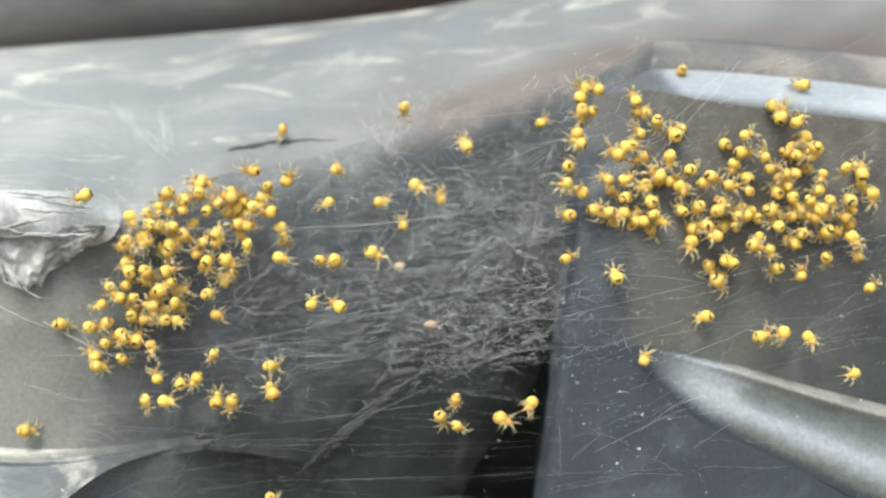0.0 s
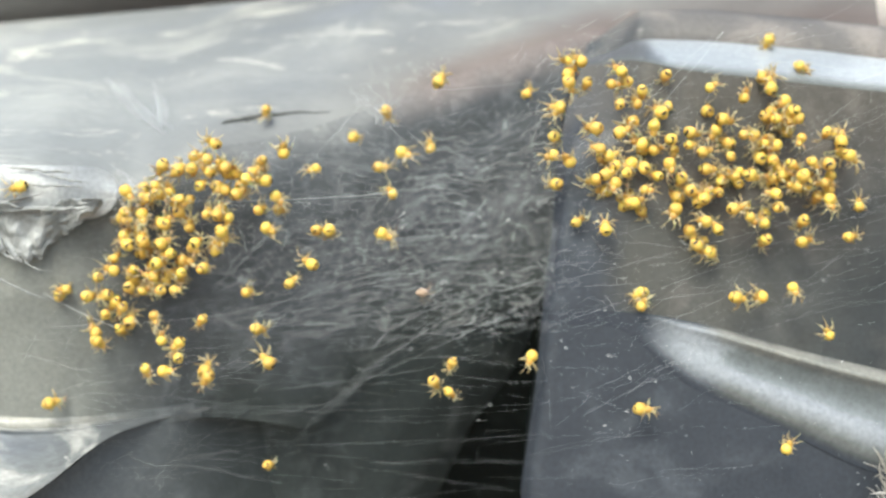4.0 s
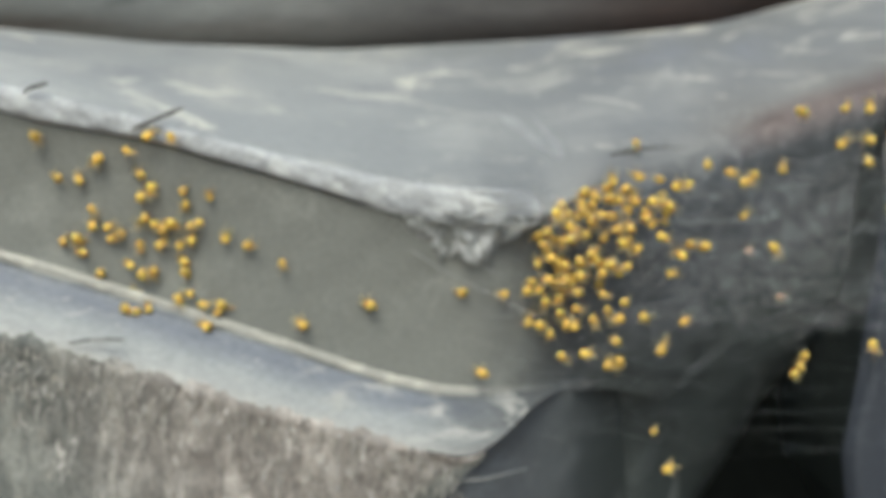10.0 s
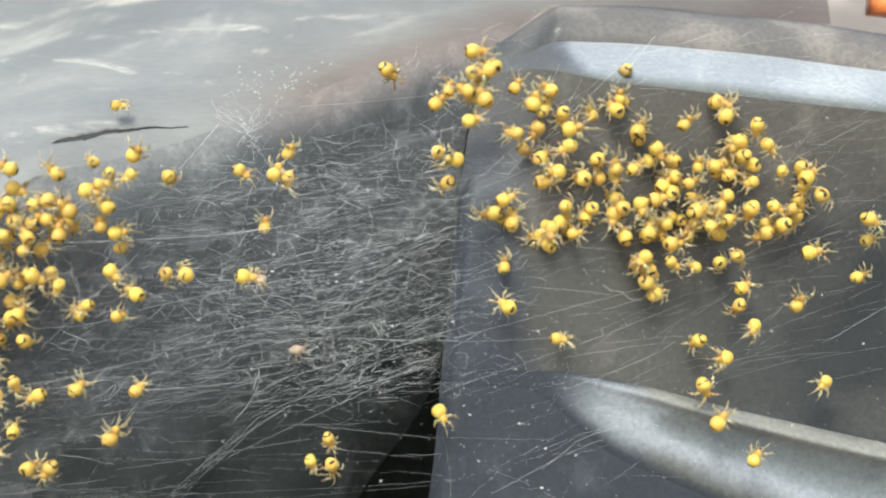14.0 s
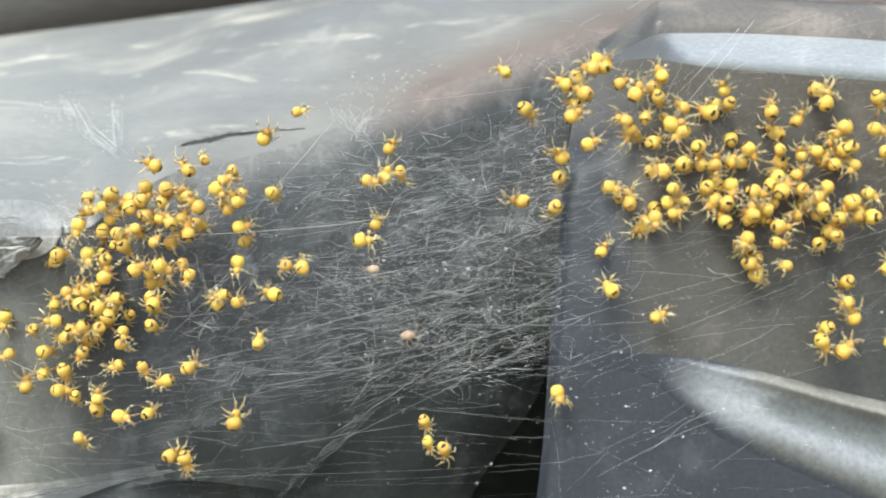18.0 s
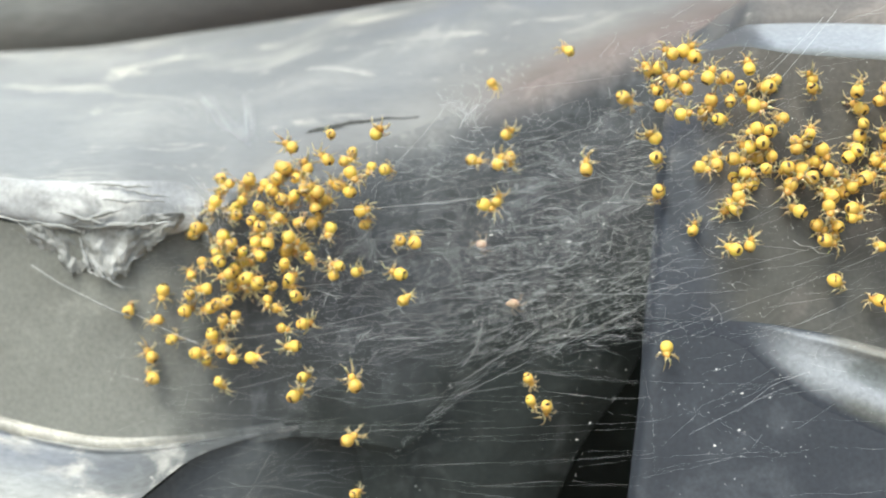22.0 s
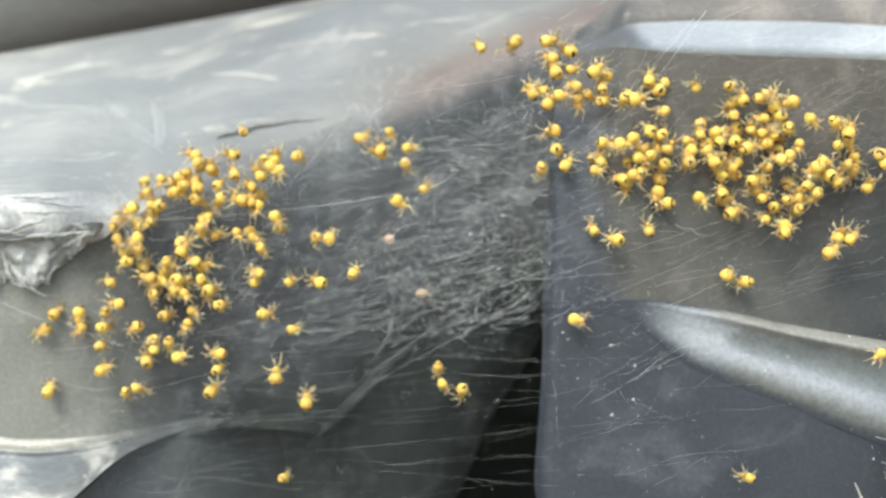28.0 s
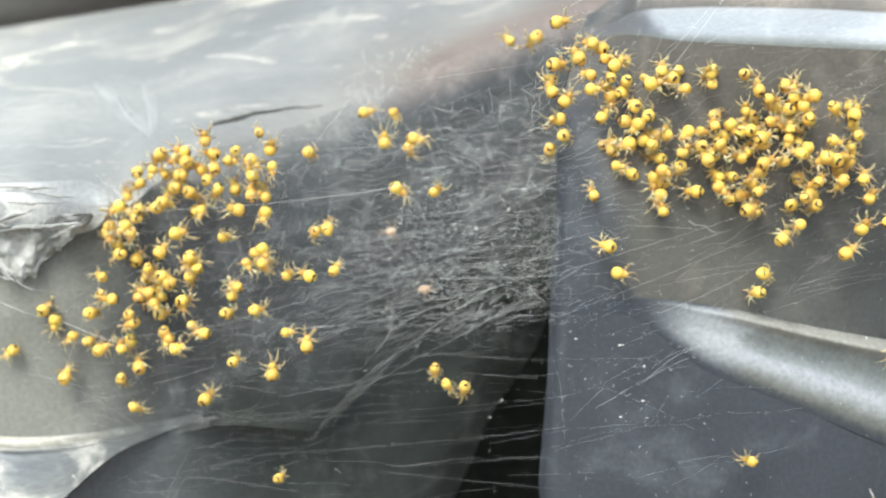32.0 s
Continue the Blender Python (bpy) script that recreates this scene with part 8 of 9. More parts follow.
    crawl(spiders[169], -0.6, [(0, 35.2, -4.8, 4.6, -88), (5, 34.8, -4.8, 5.0, -36), (11.6, 38.5, -4.8, 2.2, -16), (13, 39.7, -4.7, 2.4, -27), (32, 39.8, -4.7, 2.5, -27)])
    crawl(spiders[170], 0.4, [(0, 27.7, -4.9, 4.6, 103), (5, 27.6, -4.9, 4.8, 109), (11.6, 26.6, -5.0, 4.4, 96), (13, 25.6, -5.0, 4.5, 78), (17, 25.9, -5.0, 4.2, 62), (19, 25.8, -5.0, 4.5, 35), (23, 25.6, -5.0, 4.7, 56), (28, 26.1, -5.0, 4.5, 22), (32, 26.0, -5.0, 4.9, 22)])
    crawl(spiders[171], -0.0, [(0, 28.8, -4.9, 4.2, 101), (5, 28.6, -4.9, 4.6, 135), (11.6, 28.8, -4.9, 2.5, 108), (13, 27.9, -4.9, 3.2, 114), (17, 27.6, -4.9, 3.3, 143), (19, 27.5, -4.9, 3.4, 173), (23, 27.8, -4.9, 3.4, 150), (28, 28.7, -4.9, 4.1, 185), (32, 27.0, -5.0, 3.7, 185)])
    crawl(spiders[172], -0.4, [(0, 30.1, -4.9, 4.0, -53), (5, 30.0, -4.9, 4.3, -28), (11.6, 30.1, -4.9, 1.9, -11), (13, 29.2, -4.9, 2.6, 17), (17, 30.9, -4.9, 1.5, 15), (19, 29.0, -4.9, 1.1, 11), (23, 29.8, -4.9, 0.8, 43), (28, 31.6, -4.9, 0.3, 48), (32, 31.0, -4.9, 0.4, 48)])
    crawl(spiders[173], 0.1, [(0, 31.9, -4.9, 4.0, -63), (5, 31.9, -4.9, 4.5, -43), (11.6, 32.3, -4.9, 3.5, -28), (13, 33.0, -4.9, 3.4, -27), (17, 32.7, -4.9, 3.3, -37), (19, 31.7, -4.9, 2.5, -11), (28, 33.2, -4.9, 2.3, -18), (32, 32.5, -4.9, 3.6, -18)])
    crawl(spiders[174], -0.3, [(0, 33.6, -4.8, 3.9, 109), (5, 33.3, -4.8, 4.2, 90), (11.6, 34.8, -4.8, 3.9, 72), (13, 36.0, -4.8, 4.1, -7), (28, 37.8, -4.8, 2.4, 19), (32, 37.7, -4.8, 2.0, 19)])
    crawl(spiders[175], -0.6, [(0, 26.7, -5.0, 3.2, -20), (5, 26.4, -5.0, 3.4, -15), (11.6, 26.8, -5.0, 3.1, 6), (13, 27.1, -5.0, 3.0, 6), (17, 26.3, -5.0, 3.7, 40), (19, 25.7, -5.0, 2.7, 47), (23, 26.1, -5.0, 2.5, 17), (28, 26.8, -5.0, 3.8, 18), (32, 26.6, -5.0, 4.2, 18)])
    crawl(spiders[176], 0.2, [(0, 28.7, -4.9, 2.7, -169), (5, 28.3, -4.9, 3.2, -188), (11.6, 26.8, -5.0, 1.5, -215), (13, 26.7, -5.0, 1.4, -188), (17, 27.0, -5.0, 1.5, -178), (19, 27.1, -5.0, 1.6, -169), (23, 27.9, -4.9, 1.1, -164), (28, 27.6, -4.9, 0.3, -192), (32, 25.9, -5.0, 0.7, -192)])
    crawl(spiders[177], -0.1, [(0, 30.8, -4.9, 2.6, 168), (5, 30.7, -4.9, 2.4, 174), (11.6, 32.1, -4.9, 2.1, 188), (13, 32.4, -4.9, 1.7, 210), (17, 32.1, -4.9, 1.4, 178), (19, 30.6, -4.9, 1.5, 201), (23, 30.4, -4.9, 0.1, 225), (28, 32.5, -4.9, -0.3, 231), (32, 33.1, -4.9, 0.4, 231)])
    crawl(spiders[178], 0.4, [(0, 33.4, -4.8, 2.6, 161), (5, 33.1, -4.9, 2.8, 189), (11.6, 33.7, -4.8, 3.4, 199), (13, 34.3, -4.8, 3.3, 216), (28, 35.4, -4.8, 1.9, 205), (32, 33.5, -4.8, 2.4, 205)])
    crawl(spiders[179], -0.5, [(0, 27.5, -4.9, 1.8, 144), (5, 28.8, -4.9, 1.7, 167), (11.6, 27.9, -4.9, 1.4, 136), (13, 28.2, -4.9, 2.0, 137), (17, 28.4, -4.9, 2.0, 133), (19, 29.1, -4.9, 1.8, 101), (23, 28.6, -4.9, 1.9, 123), (28, 29.7, -4.9, 2.6, 156), (32, 29.8, -4.9, 2.7, 156)])
    crawl(spiders[180], 0.1, [(0, 31.7, -4.9, 1.5, -128), (5, 31.4, -4.9, 2.7, -119), (11.6, 32.9, -4.9, 1.6, -146), (13, 33.8, -4.8, 2.1, -145), (17, 33.3, -4.9, 1.9, -163), (19, 31.8, -4.9, 0.7, -195), (28, 33.8, -4.8, 1.0, -222), (32, 32.7, -4.9, 2.0, -222)])
    crawl(spiders[181], -0.6, [(0, 29.4, -4.9, 1.2, 29), (5, 28.8, -4.9, 0.5, 17), (11.6, 30.1, -4.9, 0.0, 6), (13, 30.1, -4.9, -0.1, -15), (17, 29.9, -4.9, 0.0, -28), (19, 29.4, -4.9, -0.1, -40), (23, 29.9, -4.9, -1.1, -43), (28, 29.9, -4.9, -0.7, -26), (32, 29.9, -4.9, -0.8, -26)])
    crawl(spiders[182], -0.4, [(0, 25.4, -5.0, 0.3, -17), (5, 24.8, -5.0, 0.6, 12), (6, 23.9, -5.0, 0.4, 1), (11.6, 25.4, -5.0, -0.4, -13), (13, 25.3, -5.0, 0.9, 6), (17, 25.9, -5.0, 0.8, -9), (19, 25.3, -5.0, 0.8, 0), (23, 25.0, -5.0, 0.2, -3), (28, 27.2, -5.0, 1.1, 26), (32, 26.8, -5.0, 2.2, 26)])
    crawl(spiders[183], 0.2, [(0, 26.1, -5.0, 1.0, -141), (5, 26.4, -5.0, 0.7, -176), (11.6, 27.4, -5.0, -0.4, -189), (13, 27.5, -4.9, -0.9, -209), (17, 26.4, -5.0, -0.9, -187), (19, 26.3, -5.0, -3.2, -185), (23, 27.5, -4.9, -2.5, -214), (28, 28.2, -4.9, -2.2, -204), (32, 26.1, -5.0, -1.7, -204)])
    crawl(spiders[184], -0.4, [(0, 26.8, -5.0, 0.0, -80), (5, 26.4, -5.0, -0.2, -50), (11.6, 25.4, -5.0, -1.2, -36), (13, 25.4, -5.0, -0.6, -48), (17, 25.5, -5.0, -0.2, -26), (19, 25.4, -5.0, -0.4, 1), (23, 24.9, -5.0, -0.4, 0), (28, 27.9, -4.9, -0.4, 31), (32, 26.2, -5.0, -0.0, 31)])
    crawl(spiders[185], 0.3, [(0, 29.2, -4.9, 0.4, 144), (5, 27.9, -4.9, -0.9, 119), (11.6, 29.3, -4.9, -1.9, 105), (13, 29.9, -4.9, -2.3, 25), (17, 33.2, -4.9, -2.6, 69), (28, 34.3, -4.8, 0.4, 76), (32, 34.9, -4.8, 0.3, 76)])
    crawl(spiders[186], -0.2, [(0, 33.6, -4.8, 1.0, -56), (5, 33.3, -4.8, 1.3, -84), (11.6, 34.0, -4.8, 0.2, -71), (13, 34.9, -4.8, -0.0, 8), (28, 38.2, -4.8, 1.7, 41), (32, 38.1, -4.8, 1.7, 41)])
    crawl(spiders[187], -0.1, [(0, 31.5, -4.9, -0.7, -53), (5, 31.0, -4.9, -0.4, -111), (11.6, 30.0, -4.9, -3.0, -104), (13, 30.3, -4.9, -3.6, -98), (17, 30.6, -4.9, -3.3, -131), (19, 30.4, -4.9, -3.2, -126), (23, 30.8, -4.9, -3.0, -144), (28, 30.9, -4.9, -1.5, -127), (32, 30.9, -4.9, -1.4, -127)])
    crawl(spiders[188], 0.4, [(0, 34.4, -4.8, -0.7, 104), (5, 36.3, -4.8, 0.7, 86), (11.6, 37.4, -4.8, 0.6, 6), (13, 40.0, -4.7, 0.8, 19), (32, 40.3, -4.7, 0.5, 19)])
    crawl(spiders[189], 0.2, [(0, 23.3, -5.0, -1.0, -5), (5, 23.2, -5.0, -3.2, -30), (6, 23.7, -5.0, -2.4, -27), (11.6, 24.0, -5.0, -2.2, 4), (13, 24.3, -5.0, -2.8, 21), (17, 24.4, -5.0, -2.6, 23), (19, 23.7, -5.0, -2.9, -56), (23, 23.6, -5.0, -5.7, -19), (32, 26.4, -5.0, -6.7, -19)])
    crawl(spiders[190], 0.2, [(0, 27.7, -4.9, -1.6, -153), (5, 28.1, -4.9, -2.1, -125), (11.6, 27.1, -5.0, -3.7, -146), (13, 27.4, -5.0, -5.6, -147), (17, 28.6, -4.9, -6.5, -116), (19, 29.4, -4.9, -6.6, -174), (23, 26.5, -5.0, -6.9, -198), (28, 26.4, -5.0, -7.3, -171), (32, 26.1, -5.0, -8.2, -171)])
    crawl(spiders[191], 0.2, [(0, 29.5, -4.9, -2.2, 93), (5, 31.4, -4.9, -2.3, 13), (11.6, 33.6, -4.8, -5.5, 39), (13, 34.3, -4.8, -4.6, 61), (28, 36.7, -4.8, -0.2, 62), (32, 35.2, -4.8, -1.2, 62)])
    crawl(spiders[192], -0.3, [(0, 22.4, -5.0, -2.6, -45), (5, 22.0, -5.0, -2.3, -47), (6, 22.4, -5.0, -2.1, -16), (11.6, 23.5, -5.0, -2.5, -28), (13, 23.6, -5.0, -1.8, -33), (17, 23.6, -5.0, -2.0, -20), (19, 23.4, -5.0, -1.5, -29), (23, 22.9, -5.0, -2.2, -10), (28, 25.2, -5.0, -1.5, 21), (32, 25.3, -5.0, -1.5, 21)])
    crawl(spiders[193], 0.4, [(0, 10.1, -5.2, -0.8, 22), (5, 12.4, -5.2, -0.1, 40), (6, 12.8, -5.2, 0.2, 73), (11.6, 14.2, -5.2, -1.2, 77), (13, 13.9, -5.2, -0.9, 79), (17, 13.0, -5.2, -0.3, 60), (19, 13.3, -5.2, -0.9, 47), (23, 13.1, -5.2, -1.0, 76), (28, 13.9, -5.2, -2.1, 106), (32, 13.2, -5.2, 0.5, 106)])
    crawl(spiders[194], -0.6, [(0, 14.2, -5.2, -2.4, 113), (5, 14.5, -5.2, -0.7, 89), (6, 15.0, -5.2, -0.4, 169), (11.6, 14.2, -5.2, -3.2, 161), (13, 13.8, -5.2, -3.3, 143), (17, 14.1, -5.2, -3.5, 166), (19, 13.5, -5.2, -3.1, 86), (23, 16.8, -5.1, -2.5, 166), (32, 14.2, -5.2, -3.6, 166)])
    crawl(spiders[195], 0.1, [(0, 35.2, -4.8, -3.2, 34), (5, 35.0, -4.8, -1.8, -1), (11.6, 37.9, -4.8, -1.9, 23), (13, 39.2, -4.7, -1.8, 16), (32, 38.8, -4.7, -2.1, 16)])
    crawl(spiders[196], 0.2, [(0, 21.8, -5.0, -5.6, -169), (5, 17.3, -5.1, -6.5, -154), (6, 17.3, -5.1, -5.4, -234), (13, 16.9, -5.1, 0.7, -214), (17, 16.7, -5.1, 1.0, -234), (19, 16.8, -5.1, 1.3, -239), (23, 16.4, -5.1, 0.4, -229), (28, 16.7, -5.1, 2.0, -208), (32, 16.4, -5.1, 2.0, -208)])
    crawl(spiders[197], -0.5, [(0, 25.9, -5.0, -7.2, 14), (5, 25.2, -5.0, -6.8, -19), (11.6, 27.0, -5.0, -8.2, -41), (13, 27.5, -4.9, -9.4, -67), (17, 28.2, -4.9, -7.7, -62), (19, 28.6, -4.9, -7.3, -65), (23, 27.5, -4.9, -7.4, 14), (28, 29.5, -4.9, -3.4, 45), (32, 27.9, -4.9, -4.0, 45)])
    crawl(spiders[198], 0.2, [(0, 28.1, -4.9, -6.9, -160), (5, 27.6, -4.9, -6.9, -188), (11.6, 28.7, -4.9, -7.3, -171), (13, 29.0, -4.9, -7.6, -173), (17, 31.0, -4.9, -6.1, -204), (19, 30.8, -4.9, -5.8, -284), (28, 34.1, -4.8, -4.1, -299), (32, 34.5, -4.8, -3.6, -299)])
    crawl(spiders[199], -0.2, [(0, 30.0, -4.9, -7.2, -56), (5, 30.2, -4.9, -5.9, -71), (11.6, 31.2, -4.9, -5.2, -56), (13, 31.6, -4.9, -5.1, -90), (17, 30.7, -4.9, -4.9, -170), (28, 29.6, -4.9, -2.7, -157), (32, 29.5, -4.9, -2.9, -157)])
    crawl(spiders[200], -0.5, [(0, 33.8, -4.8, -10.2, -163), (5, 33.1, -4.9, -10.1, -243), (11.6, 36.0, -4.8, -7.8, -218), (13, 36.7, -4.8, -8.5, -138), (28, 36.4, -6.2, -13.8, -154), (32, 36.1, -6.2, -13.6, -154)])
    crawl(spiders[201], -0.3, [(0, 4.7, -5.0, -13.9, -24), (0.5, 6.0, -5.0, -14.2, -30), (1, 7.0, -5.0, -14.9, -14), (1.5, 8.6, -5.0, -14.9, 4), (2.5, 11.9, -5.4, -15.5, -12), (4.5, 18.4, -5.6, -16.2, 2), (5, 19.4, -5.8, -15.8, -1), (6, 22.7, -6.2, -15.6, 13), (11.6, 30.0, -6.2, -13.8, -20), (13, 28.2, -6.2, -12.9, 59), (17, 30.1, -4.9, -8.7, 43), (19, 29.9, -4.9, -8.1, 61), (23, 29.8, -4.9, -7.1, 26), (28, 33.1, -4.9, -5.4, 39), (32, 33.0, -4.9, -5.5, 39)])
    crawl(spiders[202], 0.1, [(0, 28.4, -4.9, 5.2, 94), (5, 27.9, -4.9, 6.2, 88), (11.6, 28.2, -4.9, 6.0, 67), (13, 27.5, -4.9, 6.3, 79), (17, 27.7, -4.9, 6.0, 112), (19, 27.4, -5.0, 5.7, 107), (23, 27.7, -4.9, 5.8, 132), (28, 27.5, -4.9, 5.4, 99), (32, 25.7, -5.0, 6.5, 99)])
    crawl(spiders[203], 0.3, [(0, 31.0, -4.9, 4.9, -147), (5, 28.8, -4.9, 6.0, -140), (11.6, 30.1, -4.9, 5.7, -160), (13, 29.6, -4.9, 4.2, -140), (17, 29.9, -4.9, 4.2, -134), (19, 28.7, -4.9, 2.8, -111), (28, 30.6, -4.9, 3.0, -103), (32, 30.5, -4.9, 3.2, -103)])
    crawl(spiders[204], -0.5, [(0, 29.3, -6.2, -25.4, 96), (1, 29.2, -6.2, -23.0, 96), (1.5, 29.2, -6.2, -21.2, 92), (2.5, 29.4, -6.2, -21.2, 80), (4.5, 28.9, -6.2, -18.9, 62), (5, 28.6, -6.2, -18.6, 50), (6, 28.9, -6.2, -18.0, 42), (11.6, 29.0, -6.2, -14.8, 41), (13, 30.1, -6.2, -15.3, 67), (17, 32.9, -4.9, -8.8, 64), (28, 34.9, -4.8, -4.4, 53), (32, 36.4, -4.8, -3.2, 53)])
    crawl(spiders[205], -0.4, [(0, -44.8, -1.5, -9.2, -23), (6, -45.0, -1.5, -9.3, 9), (8, -43.7, -1.7, -9.2, 10), (9, -44.1, -3.2, -8.7, 90), (10, -45.7, -3.2, -8.1, 165), (11, -48.2, -3.2, -8.0, 170), (32, -48.6, -3.2, -8.0, 170)])
    crawl(spiders[206], 0.5, [(0, -51.2, -1.5, -11.7, -176), (6, -51.0, -1.5, -11.9, -198), (9, -52.8, -3.2, -10.4, -215), (10, -53.0, -3.2, -10.5, -215), (11, -54.9, -3.2, -9.5, -200), (32, -54.9, -3.2, -9.5, -200)])
    crawl(spiders[207], 0.1, [(0, -59.0, -1.5, -1.5, 2), (6, -59.1, -1.5, -1.8, -8), (9.3, -59.4, -1.5, -2.0, 5), (32, -59.7, -1.5, -2.3, 5)])
    crawl(spiders[208], -0.0, [(0, -56.5, -1.5, -3.0, -79), (6, -56.8, -1.5, -2.6, -56), (9.3, -55.6, -1.5, -3.8, -73), (32, -55.4, -1.5, -4.1, -73)])
    crawl(spiders[209], -0.5, [(0, -13.5, -4.1, -24.8, 20), (6, -13.0, -4.1, -25.2, 11), (9.3, -13.2, -4.1, -25.3, 26), (11.6, -13.1, -4.1, -25.9, 56), (32, -13.3, -4.1, -25.8, 56)])
    crawl(spiders[210], -0.7, [(0, -81.9, -1.4, 9.5, -41), (9.3, -82.1, -1.4, 9.3, -56), (32, -82.2, -1.4, 8.9, -56)])
    crawl(spiders[211], 0.1, [(0, -69.2, -5.8, 8.8, 23), (9.3, -69.4, -5.8, 9.3, 47), (32, -69.0, -5.8, 9.5, 47)])
    crawl(spiders[212], -0.5, [(0, -66.3, -5.8, 9.7, -37), (9.3, -66.8, -5.8, 9.5, -69), (32, -67.2, -5.8, 9.5, -69)])
    crawl(spiders[213], -0.3, [(0, -75.6, -1.5, 6.5, -125), (9.3, -75.3, -1.5, 7.0, -135), (32, -75.4, -1.5, 7.0, -135)])
    crawl(spiders[214], -0.4, [(0, -72.6, -1.5, 7.7, 6), (9.3, -72.4, -1.5, 7.9, -25), (32, -72.4, -1.5, 7.8, -25)])
    crawl(spiders[215], -0.7, [(0, -79.1, -1.4, 4.5, -164), (9.3, -79.5, -1.4, 4.9, -172), (32, -79.8, -1.4, 4.5, -172)])
    crawl(spiders[216], -0.0, [(0, -77.1, -1.5, 4.7, 129), (9.3, -77.3, -1.5, 4.5, 112), (32, -77.3, -1.5, 4.4, 112)])
    crawl(spiders[217], -0.4, [(0, -71.0, -1.5, 5.0, 165), (9.3, -70.7, -1.5, 5.3, 153), (32, -71.0, -1.5, 5.1, 153)])
    crawl(spiders[218], 0.4, [(0, -70.1, -1.5, 4.5, -71), (9.3, -69.7, -1.5, 4.1, -103), (32, -69.8, -1.5, 3.8, -103)])
    crawl(spiders[219], -0.4, [(0, -71.0, -1.5, 2.5, 71), (9.3, -70.8, -1.5, 2.9, 60), (32, -70.6, -1.5, 2.5, 60)])
    crawl(spiders[220], -0.1, [(0, -66.6, -1.5, 3.3, 89), (9.3, -66.3, -1.5, 3.6, 103), (32, -66.5, -1.5, 3.5, 103)])
    crawl(spiders[221], 0.2, [(0, -66.5, -1.5, 2.1, -91), (9.3, -66.1, -1.5, 2.3, -101), (32, -65.8, -1.5, 2.1, -101)])
    crawl(spiders[222], 0.2, [(0, -63.8, -1.5, 2.9, 100), (9.3, -63.5, -1.5, 3.1, 96), (32, -64.0, -1.5, 2.9, 96)])
    crawl(spiders[223], 0.1, [(0, -76.0, -1.5, 1.5, -60), (9.3, -76.0, -1.5, 1.6, -41), (32, -76.0, -1.5, 1.6, -41)])
    crawl(spiders[224], -0.2, [(0, -70.7, -1.5, 0.2, -157), (9.3, -70.4, -1.5, 0.7, -127), (32, -70.3, -1.5, 0.4, -127)])
    crawl(spiders[225], -0.5, [(0, -76.1, -1.5, -0.2, 72), (9.3, -75.9, -1.5, -0.4, 98), (32, -75.4, -1.5, -0.2, 98)])
    crawl(spiders[226], -0.3, [(0, -74.1, -1.5, -0.3, -5), (9.3, -74.4, -1.5, -0.4, 25), (32, -74.4, -1.5, -0.8, 25)])
    crawl(spiders[227], 0.2, [(0, -77.4, -1.5, -1.4, -36), (9.3, -77.7, -1.5, -1.6, -42), (32, -78.1, -1.5, -1.2, -42)])
    crawl(spiders[228], 0.4, [(0, -72.8, -1.5, -1.3, 151), (9.3, -73.0, -1.5, -1.1, 164), (32, -73.2, -1.5, -1.1, 164)])
    crawl(spiders[229], 0.3, [(0, -74.3, -1.5, -1.6, 10), (9.3, -74.0, -1.5, -1.6, 18), (32, -73.7, -1.5, -1.3, 18)])
    crawl(spiders[230], 0.1, [(0, -79.3, -1.4, -1.7, 73), (9.3, -79.1, -1.4, -2.1, 92), (32, -78.7, -1.4, -2.1, 92)])
    crawl(spiders[231], 0.2, [(0, -76.5, -1.5, -2.9, 127), (9.3, -76.9, -1.5, -3.2, 157), (32, -76.6, -1.5, -2.7, 157)])
    crawl(spiders[232], -0.4, [(0, -69.7, -1.5, -0.3, -78), (9.3, -69.4, -1.5, 0.1, -47), (32, -69.1, -1.5, -0.2, -47)])
    crawl(spiders[233], -0.5, [(0, -68.3, -1.5, -0.6, 65), (9.3, -68.4, -1.5, -0.6, 89), (32, -68.1, -1.5, -0.7, 89)])
    crawl(spiders[234], -0.1, [(0, -67.4, -1.5, 0.6, -56), (9.3, -67.7, -1.5, 0.2, -28), (32, -67.3, -1.5, 0.2, -28)])
    crawl(spiders[235], 0.4, [(0, -70.9, -1.5, -2.6, -55), (9.3, -70.9, -1.5, -2.1, -86), (32, -71.4, -1.5, -2.6, -86)])
    crawl(spiders[236], 0.2, [(0, -68.8, -1.5, -2.0, 62), (9.3, -68.8, -1.5, -2.3, 48), (32, -69.2, -1.5, -2.1, 48)])
    crawl(spiders[237], -0.5, [(0, -66.2, -1.5, -1.7, 44), (9.3, -66.6, -1.5, -2.2, 60), (32, -66.4, -1.5, -2.7, 60)])
    crawl(spiders[238], 0.3, [(0, -65.8, -1.5, -1.6, 106), (9.3, -65.4, -1.5, -1.8, 83), (32, -65.9, -1.5, -2.2, 83)])
    crawl(spiders[239], -0.3, [(0, -64.1, -1.5, -0.0, -137), (9.3, -64.4, -1.5, 0.3, -171), (32, -64.8, -1.5, -0.1, -171)])
    crawl(spiders[240], -0.1, [(0, -65.7, -1.5, 0.3, 131), (9.3, -65.3, -1.5, -0.1, 141), (32, -65.4, -1.5, -0.0, 141)])
    crawl(spiders[241], -0.4, [(0, -61.5, -1.5, -1.6, 67), (9.3, -61.7, -1.5, -1.4, 78), (32, -61.5, -1.5, -1.2, 78)])
    crawl(spiders[242], 0.2, [(0, -75.1, -1.5, -4.9, -59), (9.3, -75.1, -1.5, -5.3, -94), (32, -75.0, -1.5, -5.3, -94)])
